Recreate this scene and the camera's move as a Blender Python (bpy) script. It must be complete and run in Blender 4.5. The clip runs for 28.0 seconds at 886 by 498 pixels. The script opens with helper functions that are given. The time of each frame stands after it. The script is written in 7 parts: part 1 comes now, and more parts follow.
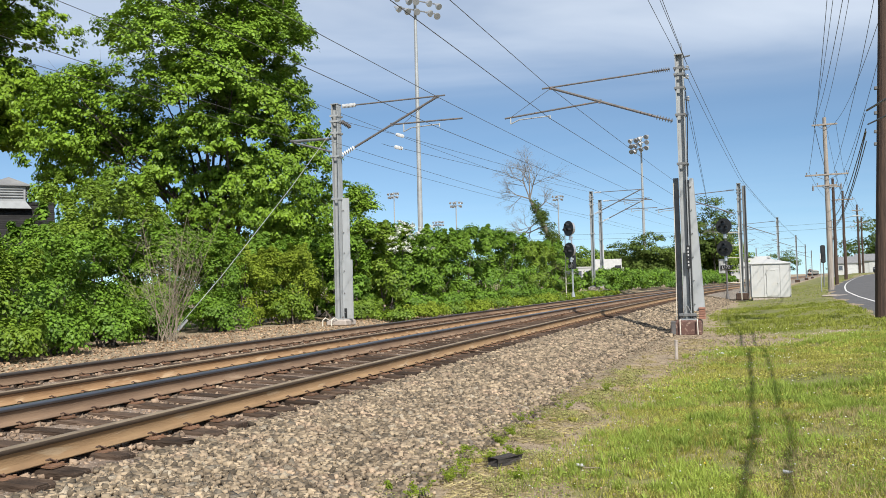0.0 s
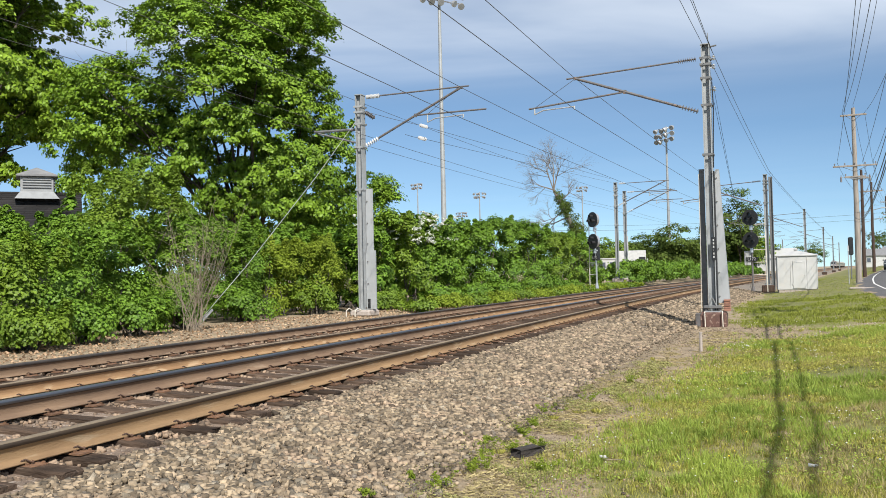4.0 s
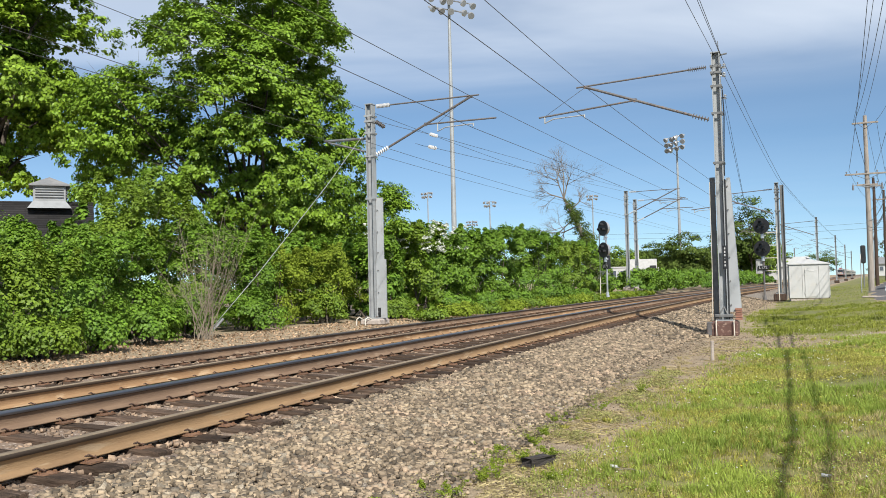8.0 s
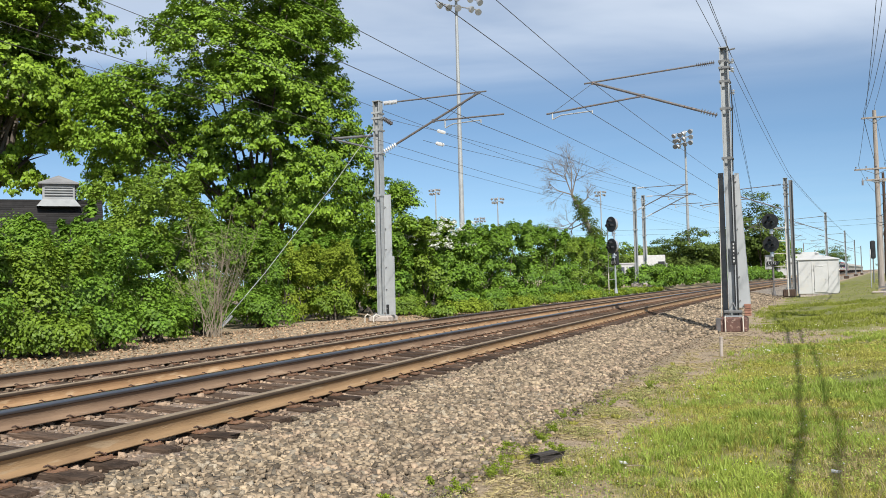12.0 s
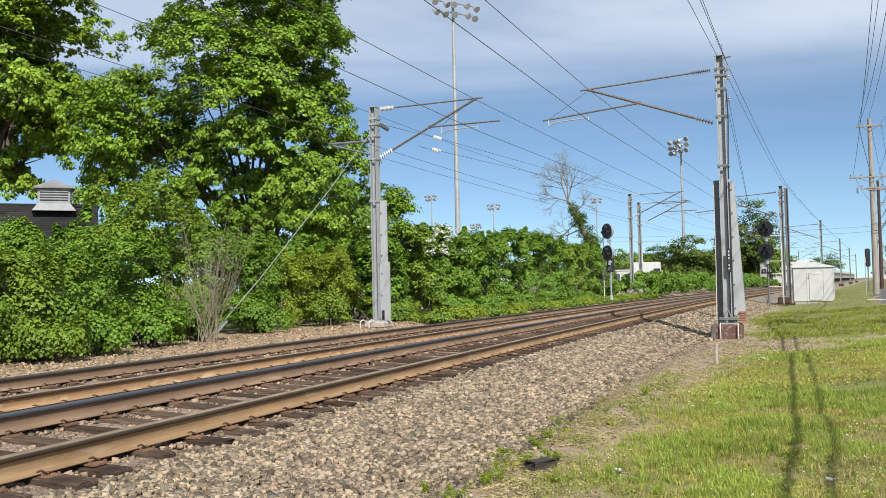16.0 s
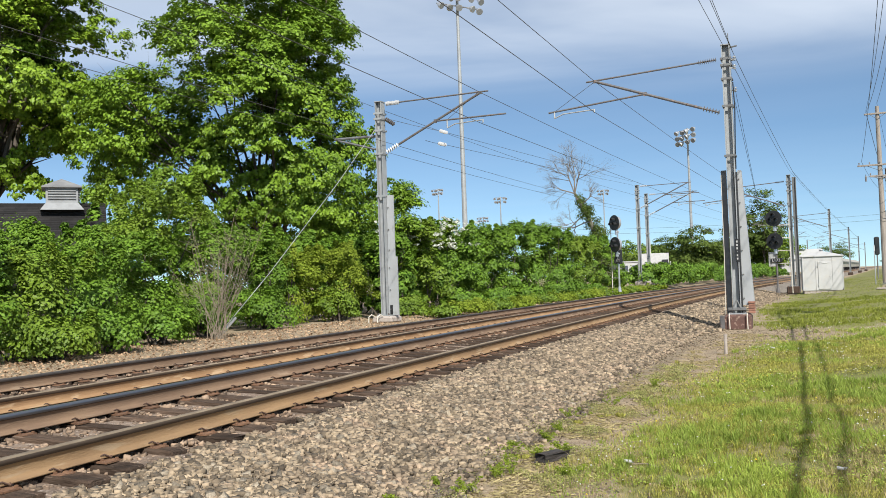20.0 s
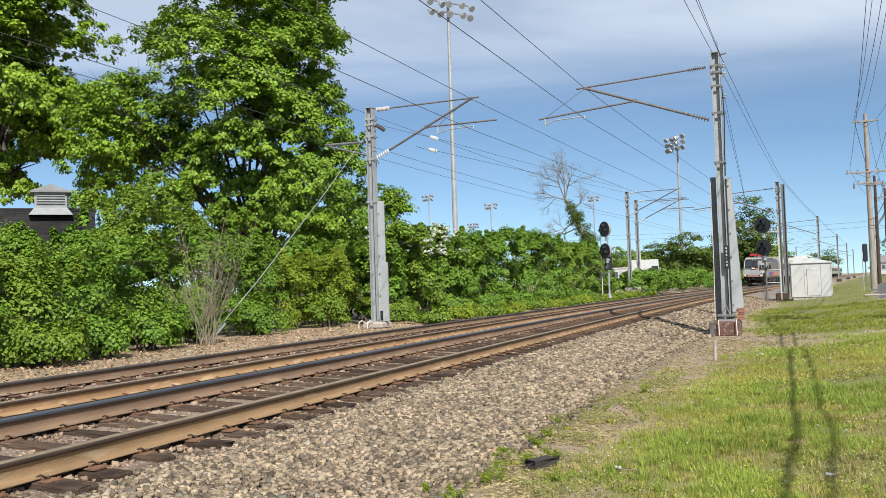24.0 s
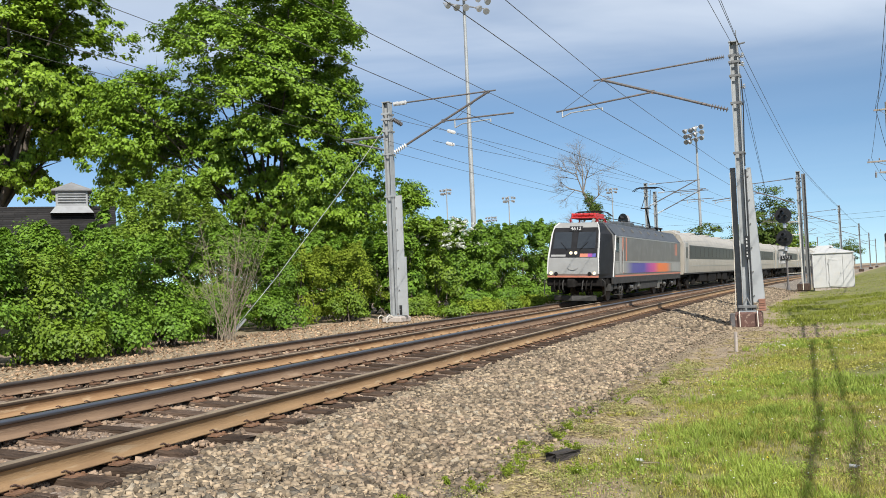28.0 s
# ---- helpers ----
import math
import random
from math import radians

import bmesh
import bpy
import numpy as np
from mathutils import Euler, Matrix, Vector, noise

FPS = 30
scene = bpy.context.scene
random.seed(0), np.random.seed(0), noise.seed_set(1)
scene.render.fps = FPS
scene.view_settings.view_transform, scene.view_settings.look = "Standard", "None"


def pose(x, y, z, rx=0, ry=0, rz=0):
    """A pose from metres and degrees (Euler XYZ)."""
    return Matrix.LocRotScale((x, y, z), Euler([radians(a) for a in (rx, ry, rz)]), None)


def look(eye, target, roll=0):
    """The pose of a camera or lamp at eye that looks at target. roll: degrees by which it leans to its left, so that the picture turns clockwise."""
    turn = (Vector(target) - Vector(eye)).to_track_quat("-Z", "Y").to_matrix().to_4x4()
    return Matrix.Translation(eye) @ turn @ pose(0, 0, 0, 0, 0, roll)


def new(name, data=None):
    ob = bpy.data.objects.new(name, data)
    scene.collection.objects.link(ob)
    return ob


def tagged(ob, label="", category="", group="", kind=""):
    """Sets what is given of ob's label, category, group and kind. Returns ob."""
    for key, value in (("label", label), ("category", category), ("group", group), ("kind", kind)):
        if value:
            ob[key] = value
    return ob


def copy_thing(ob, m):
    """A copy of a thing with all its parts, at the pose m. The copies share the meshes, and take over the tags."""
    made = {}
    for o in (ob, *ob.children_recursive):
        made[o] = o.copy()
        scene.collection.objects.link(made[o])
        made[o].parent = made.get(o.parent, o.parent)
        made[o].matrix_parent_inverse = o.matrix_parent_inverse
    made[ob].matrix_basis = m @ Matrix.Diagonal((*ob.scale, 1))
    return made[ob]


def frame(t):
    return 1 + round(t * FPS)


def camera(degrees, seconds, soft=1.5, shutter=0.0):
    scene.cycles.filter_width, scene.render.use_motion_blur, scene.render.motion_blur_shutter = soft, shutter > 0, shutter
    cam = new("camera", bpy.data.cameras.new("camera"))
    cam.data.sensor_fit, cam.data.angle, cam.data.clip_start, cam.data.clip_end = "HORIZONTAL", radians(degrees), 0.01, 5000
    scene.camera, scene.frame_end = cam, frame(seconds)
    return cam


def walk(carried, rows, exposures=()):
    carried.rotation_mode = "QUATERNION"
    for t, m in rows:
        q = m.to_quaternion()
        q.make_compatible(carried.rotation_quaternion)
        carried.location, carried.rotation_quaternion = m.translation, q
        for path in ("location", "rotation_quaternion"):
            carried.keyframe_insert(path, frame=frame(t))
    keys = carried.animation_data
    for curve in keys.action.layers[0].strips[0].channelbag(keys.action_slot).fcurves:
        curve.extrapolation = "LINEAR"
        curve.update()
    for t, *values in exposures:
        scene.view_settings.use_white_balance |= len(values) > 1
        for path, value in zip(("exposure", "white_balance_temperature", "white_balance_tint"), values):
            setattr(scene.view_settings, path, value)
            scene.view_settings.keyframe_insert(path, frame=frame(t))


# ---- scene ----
# camera: held by hand on one spot, turned a little to and fro; rows are seconds, heading, tilt, roll
VIEW = [(0, -17.836, 2.165, -1.504), (0.5, -18.062, 2.183, -1.451), (1, -18.385, 2.096, -1.364), (1.5, -18.687, 1.926, -1.277), (2, -18.936, 1.763,
-1.244), (2.5, -19.104, 1.660, -1.235), (3, -19.172, 1.627, -1.295), (3.5, -19.244, 1.618, -1.289), (5.5, -19.659, 1.672, -1.281), (6, -19.765, 1.679,
-1.235), (6.5, -19.864, 1.737, -1.239), (7, -19.926, 1.847, -1.245), (7.5, -19.948, 2.011, -1.251), (8, -19.973, 2.196, -1.332), (8.5, -20.036, 2.295,
-1.476), (9, -20.155, 2.285, -1.569), (9.5, -20.288, 2.174, -1.674), (10, -20.434, 2.034, -1.716), (10.5, -20.539, 1.903, -1.728), (11, -20.578,
1.854, -1.656), (11.5, -20.566, 1.906, -1.591), (12, -20.485, 1.999, -1.509), (12.5, -20.406, 2.089, -1.373), (14.5, -20.299, 2.226, -1.019), (15,
-20.255, 2.260, -0.993), (15.5, -20.224, 2.324, -1.072), (16, -20.205, 2.376, -1.260), (16.5, -20.244, 2.433, -1.658), (17, -20.308, 2.390, -1.916),
(17.5, -20.383, 2.312, -2.141), (18, -20.450, 2.204, -2.263), (18.5, -20.503, 2.104, -2.217), (19, -20.568, 2.045, -2.143), (19.5, -20.638, 2.004,
-2.009), (20, -20.690, 2.006, -2.007), (20.5, -20.684, 2.057, -1.988), (21, -20.590, 2.126, -1.899), (21.5, -20.438, 2.229, -1.912), (23.5, -20.080,
2.385, -1.928), (24, -20.063, 2.364, -1.909), (24.5, -20.077, 2.347, -1.977), (25, -20.090, 2.360, -1.964), (25.5, -20.129, 2.368, -1.969), (26,
-20.133, 2.369, -1.968), (26.5, -20.144, 2.335, -2.001), (27, -20.172, 2.259, -2.053), (27.5, -20.316, 2.196, -2.258), (28, -21.246, 2.021, -2.460)]
EYE = Vector((0.0, 0.0, 1.169))


def view(heading, tilt, roll):
    h, p = radians(heading), radians(tilt)
    way = Vector((math.sin(h) * math.cos(p), math.cos(h) * math.cos(p), math.sin(p)))
    return look(EYE, EYE + way, roll)


cam = camera(52.34, 28.0, soft=0.6)
walk(cam, [(t, view(h, p, r)) for t, h, p, r in VIEW])
scene.view_settings.exposure = 0.41

# sun behind and to the side of the camera, blue sky with thin cirrus
SUN_AZ, SUN_EL = radians(145), radians(41)
SUN_DIR = Vector((math.sin(SUN_AZ) * math.cos(SUN_EL), math.cos(SUN_AZ) * math.cos(SUN_EL), math.sin(SUN_EL)))


def make_world():
    w = bpy.data.worlds.new("sky")
    w.use_nodes = True
    scene.world = w
    nt = w.node_tree
    nt.nodes.clear()
    N = nt.nodes.new
    L = nt.links.new
    out, bg, sky = N("ShaderNodeOutputWorld"), N("ShaderNodeBackground"), N("ShaderNodeTexSky")
    sky.sky_type, sky.sun_disc = "NISHITA", False
    sky.sun_elevation, sky.sun_rotation = SUN_EL, SUN_AZ
    sky.altitude, sky.air_density, sky.dust_density, sky.ozone_density = 800, 0.75, 0.0, 1.8
    bg.inputs["Strength"].default_value = 0.080
    co, sep = N("ShaderNodeTexCoord"), N("ShaderNodeSeparateXYZ")
    L(co.outputs["Generated"], sep.inputs[0])
    # clear dry air: the blue reaches almost down to the horizon
    lift = N("ShaderNodeMapRange"); lift.inputs["From Min"].default_value, lift.inputs["From Max"].default_value = 0.0, 1.0
    lift.inputs["To Min"].default_value, lift.inputs["To Max"].default_value = 0.032, 1.0
    cmb = N("ShaderNodeCombineXYZ")
    L(sep.outputs["Z"], lift.inputs["Value"]); L(sep.outputs["X"], cmb.inputs[0]); L(sep.outputs["Y"], cmb.inputs[1]); L(lift.outputs[0], cmb.inputs[2])
    L(cmb.outputs[0], sky.inputs["Vector"])
    # cirrus lies on a high flat layer: direction divided by its height
    zz = N("ShaderNodeMath"); zz.operation = "MAXIMUM"; zz.inputs[1].default_value = 0.03
    L(sep.outputs["Z"], zz.inputs[0])
    dv = N("ShaderNodeVectorMath"); dv.operation = "DIVIDE"
    cz = N("ShaderNodeCombineXYZ")
    for i in range(3):
        L(zz.outputs[0], cz.inputs[i])
    L(co.outputs["Generated"], dv.inputs[0]); L(cz.outputs[0], dv.inputs[1])
    mp = N("ShaderNodeMapping"); mp.inputs["Scale"].default_value = (0.32, 0.42, 0.0)
    mp.inputs["Rotation"].default_value = (0, 0, radians(-20)); mp.inputs["Location"].default_value = (0.4, 0.25, 0)
    L(dv.outputs[0], mp.inputs[0])
    no = N("ShaderNodeTexNoise"); no.inputs["Scale"].default_value = 1.3; no.inputs["Detail"].default_value = 5
    no.inputs["Roughness"].default_value = 0.5; no.inputs["Distortion"].default_value = 0.9
    L(mp.outputs[0], no.inputs["Vector"])
    ra = N("ShaderNodeValToRGB")
    ra.color_ramp.elements[0].position, ra.color_ramp.elements[1].position = 0.16, 0.80
    L(no.outputs["Fac"], ra.inputs[0])
    hi = N("ShaderNodeMapRange"); hi.interpolation_type = "SMOOTHSTEP"
    hi.inputs["From Min"].default_value, hi.inputs["From Max"].default_value = 0.18, 0.27
    hi.inputs["To Min"].default_value, hi.inputs["To Max"].default_value = 0.05, 0.9
    L(sep.outputs["Z"], hi.inputs["Value"])
    mu = N("ShaderNodeMath"); mu.operation = "MULTIPLY"
    L(ra.outputs[0], mu.inputs[0]); L(hi.outputs[0], mu.inputs[1])
    mix = N("ShaderNodeMixRGB"); mix.inputs["Color2"].default_value = (9.3, 10.0, 10.9, 1)
    tint = N("ShaderNodeMixRGB"); tint.blend_type = "MULTIPLY"; tint.inputs["Fac"].default_value = 1; tint.inputs["Color2"].default_value = (0.98, 1.10, 1.10, 1)
    L(sky.outputs[0], tint.inputs["Color1"])
    L(mu.outputs[0], mix.inputs["Fac"]); L(tint.outputs[0], mix.inputs["Color1"])
    L(mix.outputs[0], bg.inputs["Color"]); L(bg.outputs[0], out.inputs[0])


make_world()
sun = new("sun", bpy.data.lights.new("sun", "SUN"))
sun.data.energy, sun.data.angle, sun.data.color = 5.0, radians(0.53), (1.0, 0.955, 0.88)
sun.matrix_world = look(SUN_DIR * 100, (0, 0, 0))


# ---- materials ----
def surf(name, c1, c2=None, scale=8.0, rough=0.8, metal=0.0, bump=0.0, bump_scale=None, spots=None, spot_scale=30.0, spot_at=(0.58, 0.66),
         vary=0.0, stretch=(1, 1, 1), island=0.0, spec=0.5, translucent=0.0):
    """A procedural surface: two colours mixed by noise, spots of a third, grain relief, and a shift of value for each object or island."""
    m = bpy.data.materials.new(name)
    m.use_nodes = True
    nt = m.node_tree
    b = nt.nodes["Principled BSDF"]
    N, L = nt.nodes.new, nt.links.new
    c2 = c2 or tuple(x * 0.75 for x in c1)
    co, mp = N("ShaderNodeTexCoord"), N("ShaderNodeMapping")
    mp.inputs["Scale"].default_value = stretch
    L(co.outputs["Object"], mp.inputs[0])
    n1 = N("ShaderNodeTexNoise"); n1.inputs["Scale"].default_value = scale; n1.inputs["Detail"].default_value = 6; n1.inputs["Roughness"].default_value = 0.6
    L(mp.outputs[0], n1.inputs["Vector"])
    r1 = N("ShaderNodeValToRGB")
    r1.color_ramp.elements[0].position, r1.color_ramp.elements[1].position = 0.35, 0.65
    r1.color_ramp.elements[0].color, r1.color_ramp.elements[1].color = (*c1, 1), (*c2, 1)
    L(n1.outputs["Fac"], r1.inputs[0])
    col = r1.outputs[0]
    if spots:
        n2 = N("ShaderNodeTexNoise"); n2.inputs["Scale"].default_value = spot_scale; n2.inputs["Detail"].default_value = 3
        L(mp.outputs[0], n2.inputs["Vector"])
        r2 = N("ShaderNodeMapRange"); r2.inputs["From Min"].default_value, r2.inputs["From Max"].default_value = spot_at
        L(n2.outputs["Fac"], r2.inputs["Value"])
        mx = N("ShaderNodeMixRGB"); mx.inputs["Color2"].default_value = (*spots, 1)
        L(r2.outputs[0], mx.inputs["Fac"]); L(col, mx.inputs["Color1"])
        col = mx.outputs[0]
    for amount, kind in ((vary, "ShaderNodeObjectInfo"), (island, "ShaderNodeNewGeometry")):
        if amount:
            src = N(kind)
            mr = N("ShaderNodeMapRange")
            mr.inputs["To Min"].default_value, mr.inputs["To Max"].default_value = 1 - amount, 1 + amount
            L(src.outputs["Random" if kind == "ShaderNodeObjectInfo" else "Random Per Island"], mr.inputs["Value"])
            hs = N("ShaderNodeHueSaturation")
            L(mr.outputs[0], hs.inputs["Value"]); L(col, hs.inputs["Color"])
            col = hs.outputs[0]
    L(col, b.inputs["Base Color"])
    b.inputs["Roughness"].default_value, b.inputs["Metallic"].default_value = rough, metal
    b.inputs["Specular IOR Level"].default_value = spec
    if bump:
        n3 = N("ShaderNodeTexNoise"); n3.inputs["Scale"].default_value = bump_scale or scale * 4; n3.inputs["Detail"].default_value = 5
        L(mp.outputs[0], n3.inputs["Vector"])
        bu = N("ShaderNodeBump"); bu.inputs["Strength"].default_value = bump; bu.inputs["Distance"].default_value = 0.02
        L(n3.outputs["Fac"], bu.inputs["Height"]); L(bu.outputs[0], b.inputs["Normal"])
    if translucent:
        tr, ms = N("ShaderNodeBsdfTranslucent"), N("ShaderNodeMixShader")
        ms.inputs[0].default_value = translucent
        L(col, tr.inputs["Color"]); L(b.outputs[0], ms.inputs[1]); L(tr.outputs[0], ms.inputs[2])
        L(ms.outputs[0], nt.nodes["Material Output"].inputs["Surface"])
    return m


def glow(name, colour, strength):
    m = bpy.data.materials.new(name)
    m.use_nodes = True
    b = m.node_tree.nodes["Principled BSDF"]
    b.inputs["Base Color"].default_value = (*colour, 1)
    b.inputs["Emission Color"].default_value = (*colour, 1)
    b.inputs["Emission Strength"].default_value = strength
    return m


M = dict(
    rail_top=surf("rail_top", (0.13, 0.14, 0.165), (0.20, 0.21, 0.235), 3, 0.30, 0.8, 0.1, 60, stretch=(1, 0.1, 1)),
    rail_worn=surf("rail_worn", (0.075, 0.07, 0.07), (0.12, 0.10, 0.085), 4, 0.5, 0.5, 0.2, 60),
    rail_dull=surf("rail_dull", (0.25, 0.20, 0.14), (0.18, 0.14, 0.10), 4, 0.75, 0.0, 0.2, 60, spec=0.2),
    # grimy rail head side, darkened further to paint the shadow line under the head
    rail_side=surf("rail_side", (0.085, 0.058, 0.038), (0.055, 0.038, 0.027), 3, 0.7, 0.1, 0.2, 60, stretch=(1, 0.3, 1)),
    rail_rust=surf("rail_rust", (0.36, 0.225, 0.115), (0.25, 0.145, 0.07), 2.2, 0.85, 0.0, 0.3, 50, spots=(0.42, 0.29, 0.17), spot_scale=6, stretch=(1, 0.35, 2)),
    rail_tan=surf("rail_tan", (0.315, 0.2, 0.1), (0.215, 0.13, 0.066), 2.2, 0.85, 0.0, 0.3, 50, spots=(0.33, 0.235, 0.14), spot_scale=6, stretch=(1, 0.35, 2)),
    rail_brown=surf("rail_brown", (0.23, 0.15, 0.092), (0.155, 0.098, 0.062), 2.2, 0.85, 0.0, 0.3, 50, spots=(0.27, 0.19, 0.125), spot_scale=6, stretch=(1, 0.35, 2)),
    tie=surf("tie", (0.098, 0.066, 0.047), (0.050, 0.036, 0.027), 5, 0.9, 0, 0.9, 30, spots=(0.14, 0.10, 0.075), spot_scale=14, vary=0.4, stretch=(0.35, 4, 2), spec=0.15),
    plate=surf("plate", (0.235, 0.125, 0.066), (0.14, 0.075, 0.045), 20, 0.85, 0.1, 0.5, 60, vary=0.2),
    stone=surf("stone", (0.285, 0.222, 0.148), (0.17, 0.13, 0.088), 3, 0.9, 0, 0.3, 60, spots=(0.31, 0.225, 0.155), spot_scale=2.2, spot_at=(0.54, 0.75), island=0.68),
    stone_warm=surf("stone_warm", (0.285, 0.205, 0.14), (0.165, 0.115, 0.08), 3, 0.9, 0, 0.4, 60, island=0.65),
    stone_big=surf("stone_big", (0.33, 0.278, 0.205), (0.19, 0.155, 0.112), 3, 0.9, 0, 0.4, 60, vary=0.55),
    ballast=surf("ballast", (0.21, 0.175, 0.135), (0.12, 0.10, 0.078), 24, 0.95, 0, 1.0, 34, spots=(0.38, 0.325, 0.265), spot_scale=30, spot_at=(0.56, 0.64)),
    track_bed=surf("track_bed", (0.25, 0.185, 0.135), (0.15, 0.108, 0.08), 9, 0.95, 0, 1.0, 34, spots=(0.40, 0.33, 0.27), spot_scale=24, spot_at=(0.57, 0.66)),
    galv=surf("galv", (0.325, 0.34, 0.345), (0.265, 0.278, 0.283), 1.5, 0.6, 0.2, 0.08, 30, spots=(0.27, 0.27, 0.265), spot_scale=5, spot_at=(0.55, 0.8), vary=0.06),
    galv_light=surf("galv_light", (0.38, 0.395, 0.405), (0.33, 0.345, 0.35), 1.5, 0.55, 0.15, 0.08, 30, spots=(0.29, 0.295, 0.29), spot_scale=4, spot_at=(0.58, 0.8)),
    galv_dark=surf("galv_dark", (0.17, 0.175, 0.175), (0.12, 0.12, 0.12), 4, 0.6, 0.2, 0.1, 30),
    steel_rust=surf("steel_rust", (0.145, 0.138, 0.138), (0.105, 0.098, 0.097), 6, 0.7, 0.2, 0.2, 40, spots=(0.20, 0.14, 0.11), spot_scale=10),
    insulator=surf("insulator", (0.55, 0.56, 0.56), (0.42, 0.42, 0.42), 5, 0.25),
    insul_brown=surf("insul_brown", (0.22, 0.21, 0.21), (0.13, 0.12, 0.12), 5, 0.25),
    wire=surf("wire", (0.10, 0.10, 0.095), (0.07, 0.065, 0.06), 2, 0.6, 0.3),
    guy=surf("guy", (0.42, 0.43, 0.42), (0.34, 0.34, 0.33), 2, 0.5, 0.4),
    concrete=surf("concrete", (0.40, 0.35, 0.31), (0.30, 0.26, 0.23), 5, 0.9, 0, 0.5, 40, spots=(0.24, 0.20, 0.17), spot_scale=8),
    red_paint=surf("red_paint", (0.125, 0.062, 0.048), (0.08, 0.044, 0.036), 5, 0.8, 0, 0.4, 40, spots=(0.26, 0.18, 0.14), spot_scale=12),
    brick=surf("brick", (0.30, 0.15, 0.10), (0.22, 0.11, 0.08), 9, 0.9, 0, 0.5, 60, vary=0.2),
    white=surf("white", (0.47, 0.47, 0.46), (0.42, 0.42, 0.41), 2, 0.5, 0, 0.05, 20, spots=(0.47, 0.45, 0.41), spot_scale=3, spot_at=(0.55, 0.8)),
    cream=surf("cream", (0.62, 0.58, 0.50), (0.52, 0.48, 0.41), 3, 0.7, 0, 0.1, 20),
    black=surf("black", (0.022, 0.023, 0.025), (0.014, 0.015, 0.016), 6, 0.45),
    lens=surf("lens", (0.10, 0.11, 0.13), (0.05, 0.06, 0.08), 6, 0.12),
    silver=surf("silver", (0.62, 0.62, 0.62), (0.5, 0.5, 0.5), 4, 0.3, 0.7),
    wood_pole=surf("wood_pole", (0.33, 0.29, 0.25), (0.22, 0.19, 0.165), 5, 0.9, 0, 0.7, 30, stretch=(3, 3, 0.25)),
    wood_brown=surf("wood_brown", (0.075, 0.046, 0.032), (0.040, 0.025, 0.018), 5, 0.9, 0, 0.8, 30, stretch=(3, 3, 0.25), spots=(0.035, 0.022, 0.016), spot_scale=14),
    clip=surf("rail_clip", (0.12, 0.065, 0.04), (0.07, 0.04, 0.028), 20, 0.8, 0.1),
    asphalt=surf("asphalt", (0.105, 0.10, 0.10), (0.08, 0.078, 0.078), 0.6, 0.9, 0, 0.4, 60, spots=(0.13, 0.125, 0.12), spot_scale=20),
    road_paint=surf("road_paint", (0.72, 0.71, 0.68), (0.6, 0.6, 0.57), 6, 0.7),
    bark=surf("bark", (0.12, 0.10, 0.08), (0.07, 0.056, 0.045), 4, 0.95, 0, 1.0, 18, stretch=(2, 2, 0.5)),
    bark_grey=surf("bark_grey", (0.22, 0.195, 0.165), (0.14, 0.12, 0.10), 4, 0.95, 0, 0.6, 18),
    dry_stem=surf("dry_stem", (0.3, 0.25, 0.185), (0.21, 0.17, 0.125), 6, 0.95, vary=0.1),
    leaf_maple=surf("leaf_maple", (0.20, 0.315, 0.030), (0.12, 0.212, 0.021), 0.35, 0.42, island=0.28, translucent=0.18, spec=0.22),
    leaf_dark=surf("leaf_dark", (0.24, 0.36, 0.032), (0.13, 0.215, 0.02), 0.4, 0.42, island=0.3, translucent=0.2, spec=0.22),
    leaf_bush=surf("leaf_bush", (0.17, 0.29, 0.028), (0.088, 0.175, 0.018), 0.5, 0.5, island=0.32, translucent=0.24, spec=0.28),
    leaf_olive=surf("leaf_olive", (0.205, 0.3, 0.03), (0.115, 0.19, 0.02), 0.5, 0.5, island=0.3, translucent=0.28, spec=0.28),
    leaf_far=surf("leaf_far", (0.12, 0.17, 0.035), (0.075, 0.115, 0.026), 0.3, 0.7, island=0.3, translucent=0.3, spec=0.1),
    leaf_weed=surf("leaf_weed", (0.27, 0.345, 0.04), (0.19, 0.26, 0.03), 4, 0.6, island=0.3, translucent=0.4, spec=0.12),
    leaf_creep=surf("leaf_creep", (0.36, 0.355, 0.13), (0.24, 0.25, 0.08), 3, 0.6, island=0.45, translucent=0.25, spec=0.15),
    grass=surf("grass", (0.42, 0.4, 0.1), (0.29, 0.29, 0.062), 0.7, 0.6, island=0.5, translucent=0.36, spec=0.12),
    grass_lush=surf("grass_lush", (0.37, 0.45, 0.085), (0.24, 0.32, 0.055), 0.7, 0.55, island=0.3, translucent=0.42, spec=0.25),
    straw=surf("straw", (0.42, 0.35, 0.18), (0.30, 0.25, 0.12), 2, 0.8, island=0.3, translucent=0.2, spec=0.1),
    dead_leaf=surf("dead_leaf", (0.47, 0.33, 0.21), (0.29, 0.195, 0.125), 2, 0.8, island=0.5, translucent=0.15, spec=0.1),
    yellow=surf("yellow", (0.65, 0.50, 0.03), (0.5, 0.4, 0.03), 3, 0.7),
    charred=surf("charred", (0.030, 0.026, 0.024), (0.055, 0.045, 0.04), 9, 0.85, 0, 0.9, 40, stretch=(4, 0.4, 4)),
    blossom=surf("blossom", (0.72, 0.73, 0.66), (0.62, 0.64, 0.55), 3, 0.7, translucent=0.3),
    cupola=surf("cupola", (0.27, 0.28, 0.285), (0.22, 0.225, 0.23), 3, 0.7, 0, 0.1, 20),
    grass_far=surf("grass_far", (0.30, 0.325, 0.062), (0.20, 0.235, 0.042), 0.5, 0.6, island=0.35, translucent=0.3, spec=0.1),
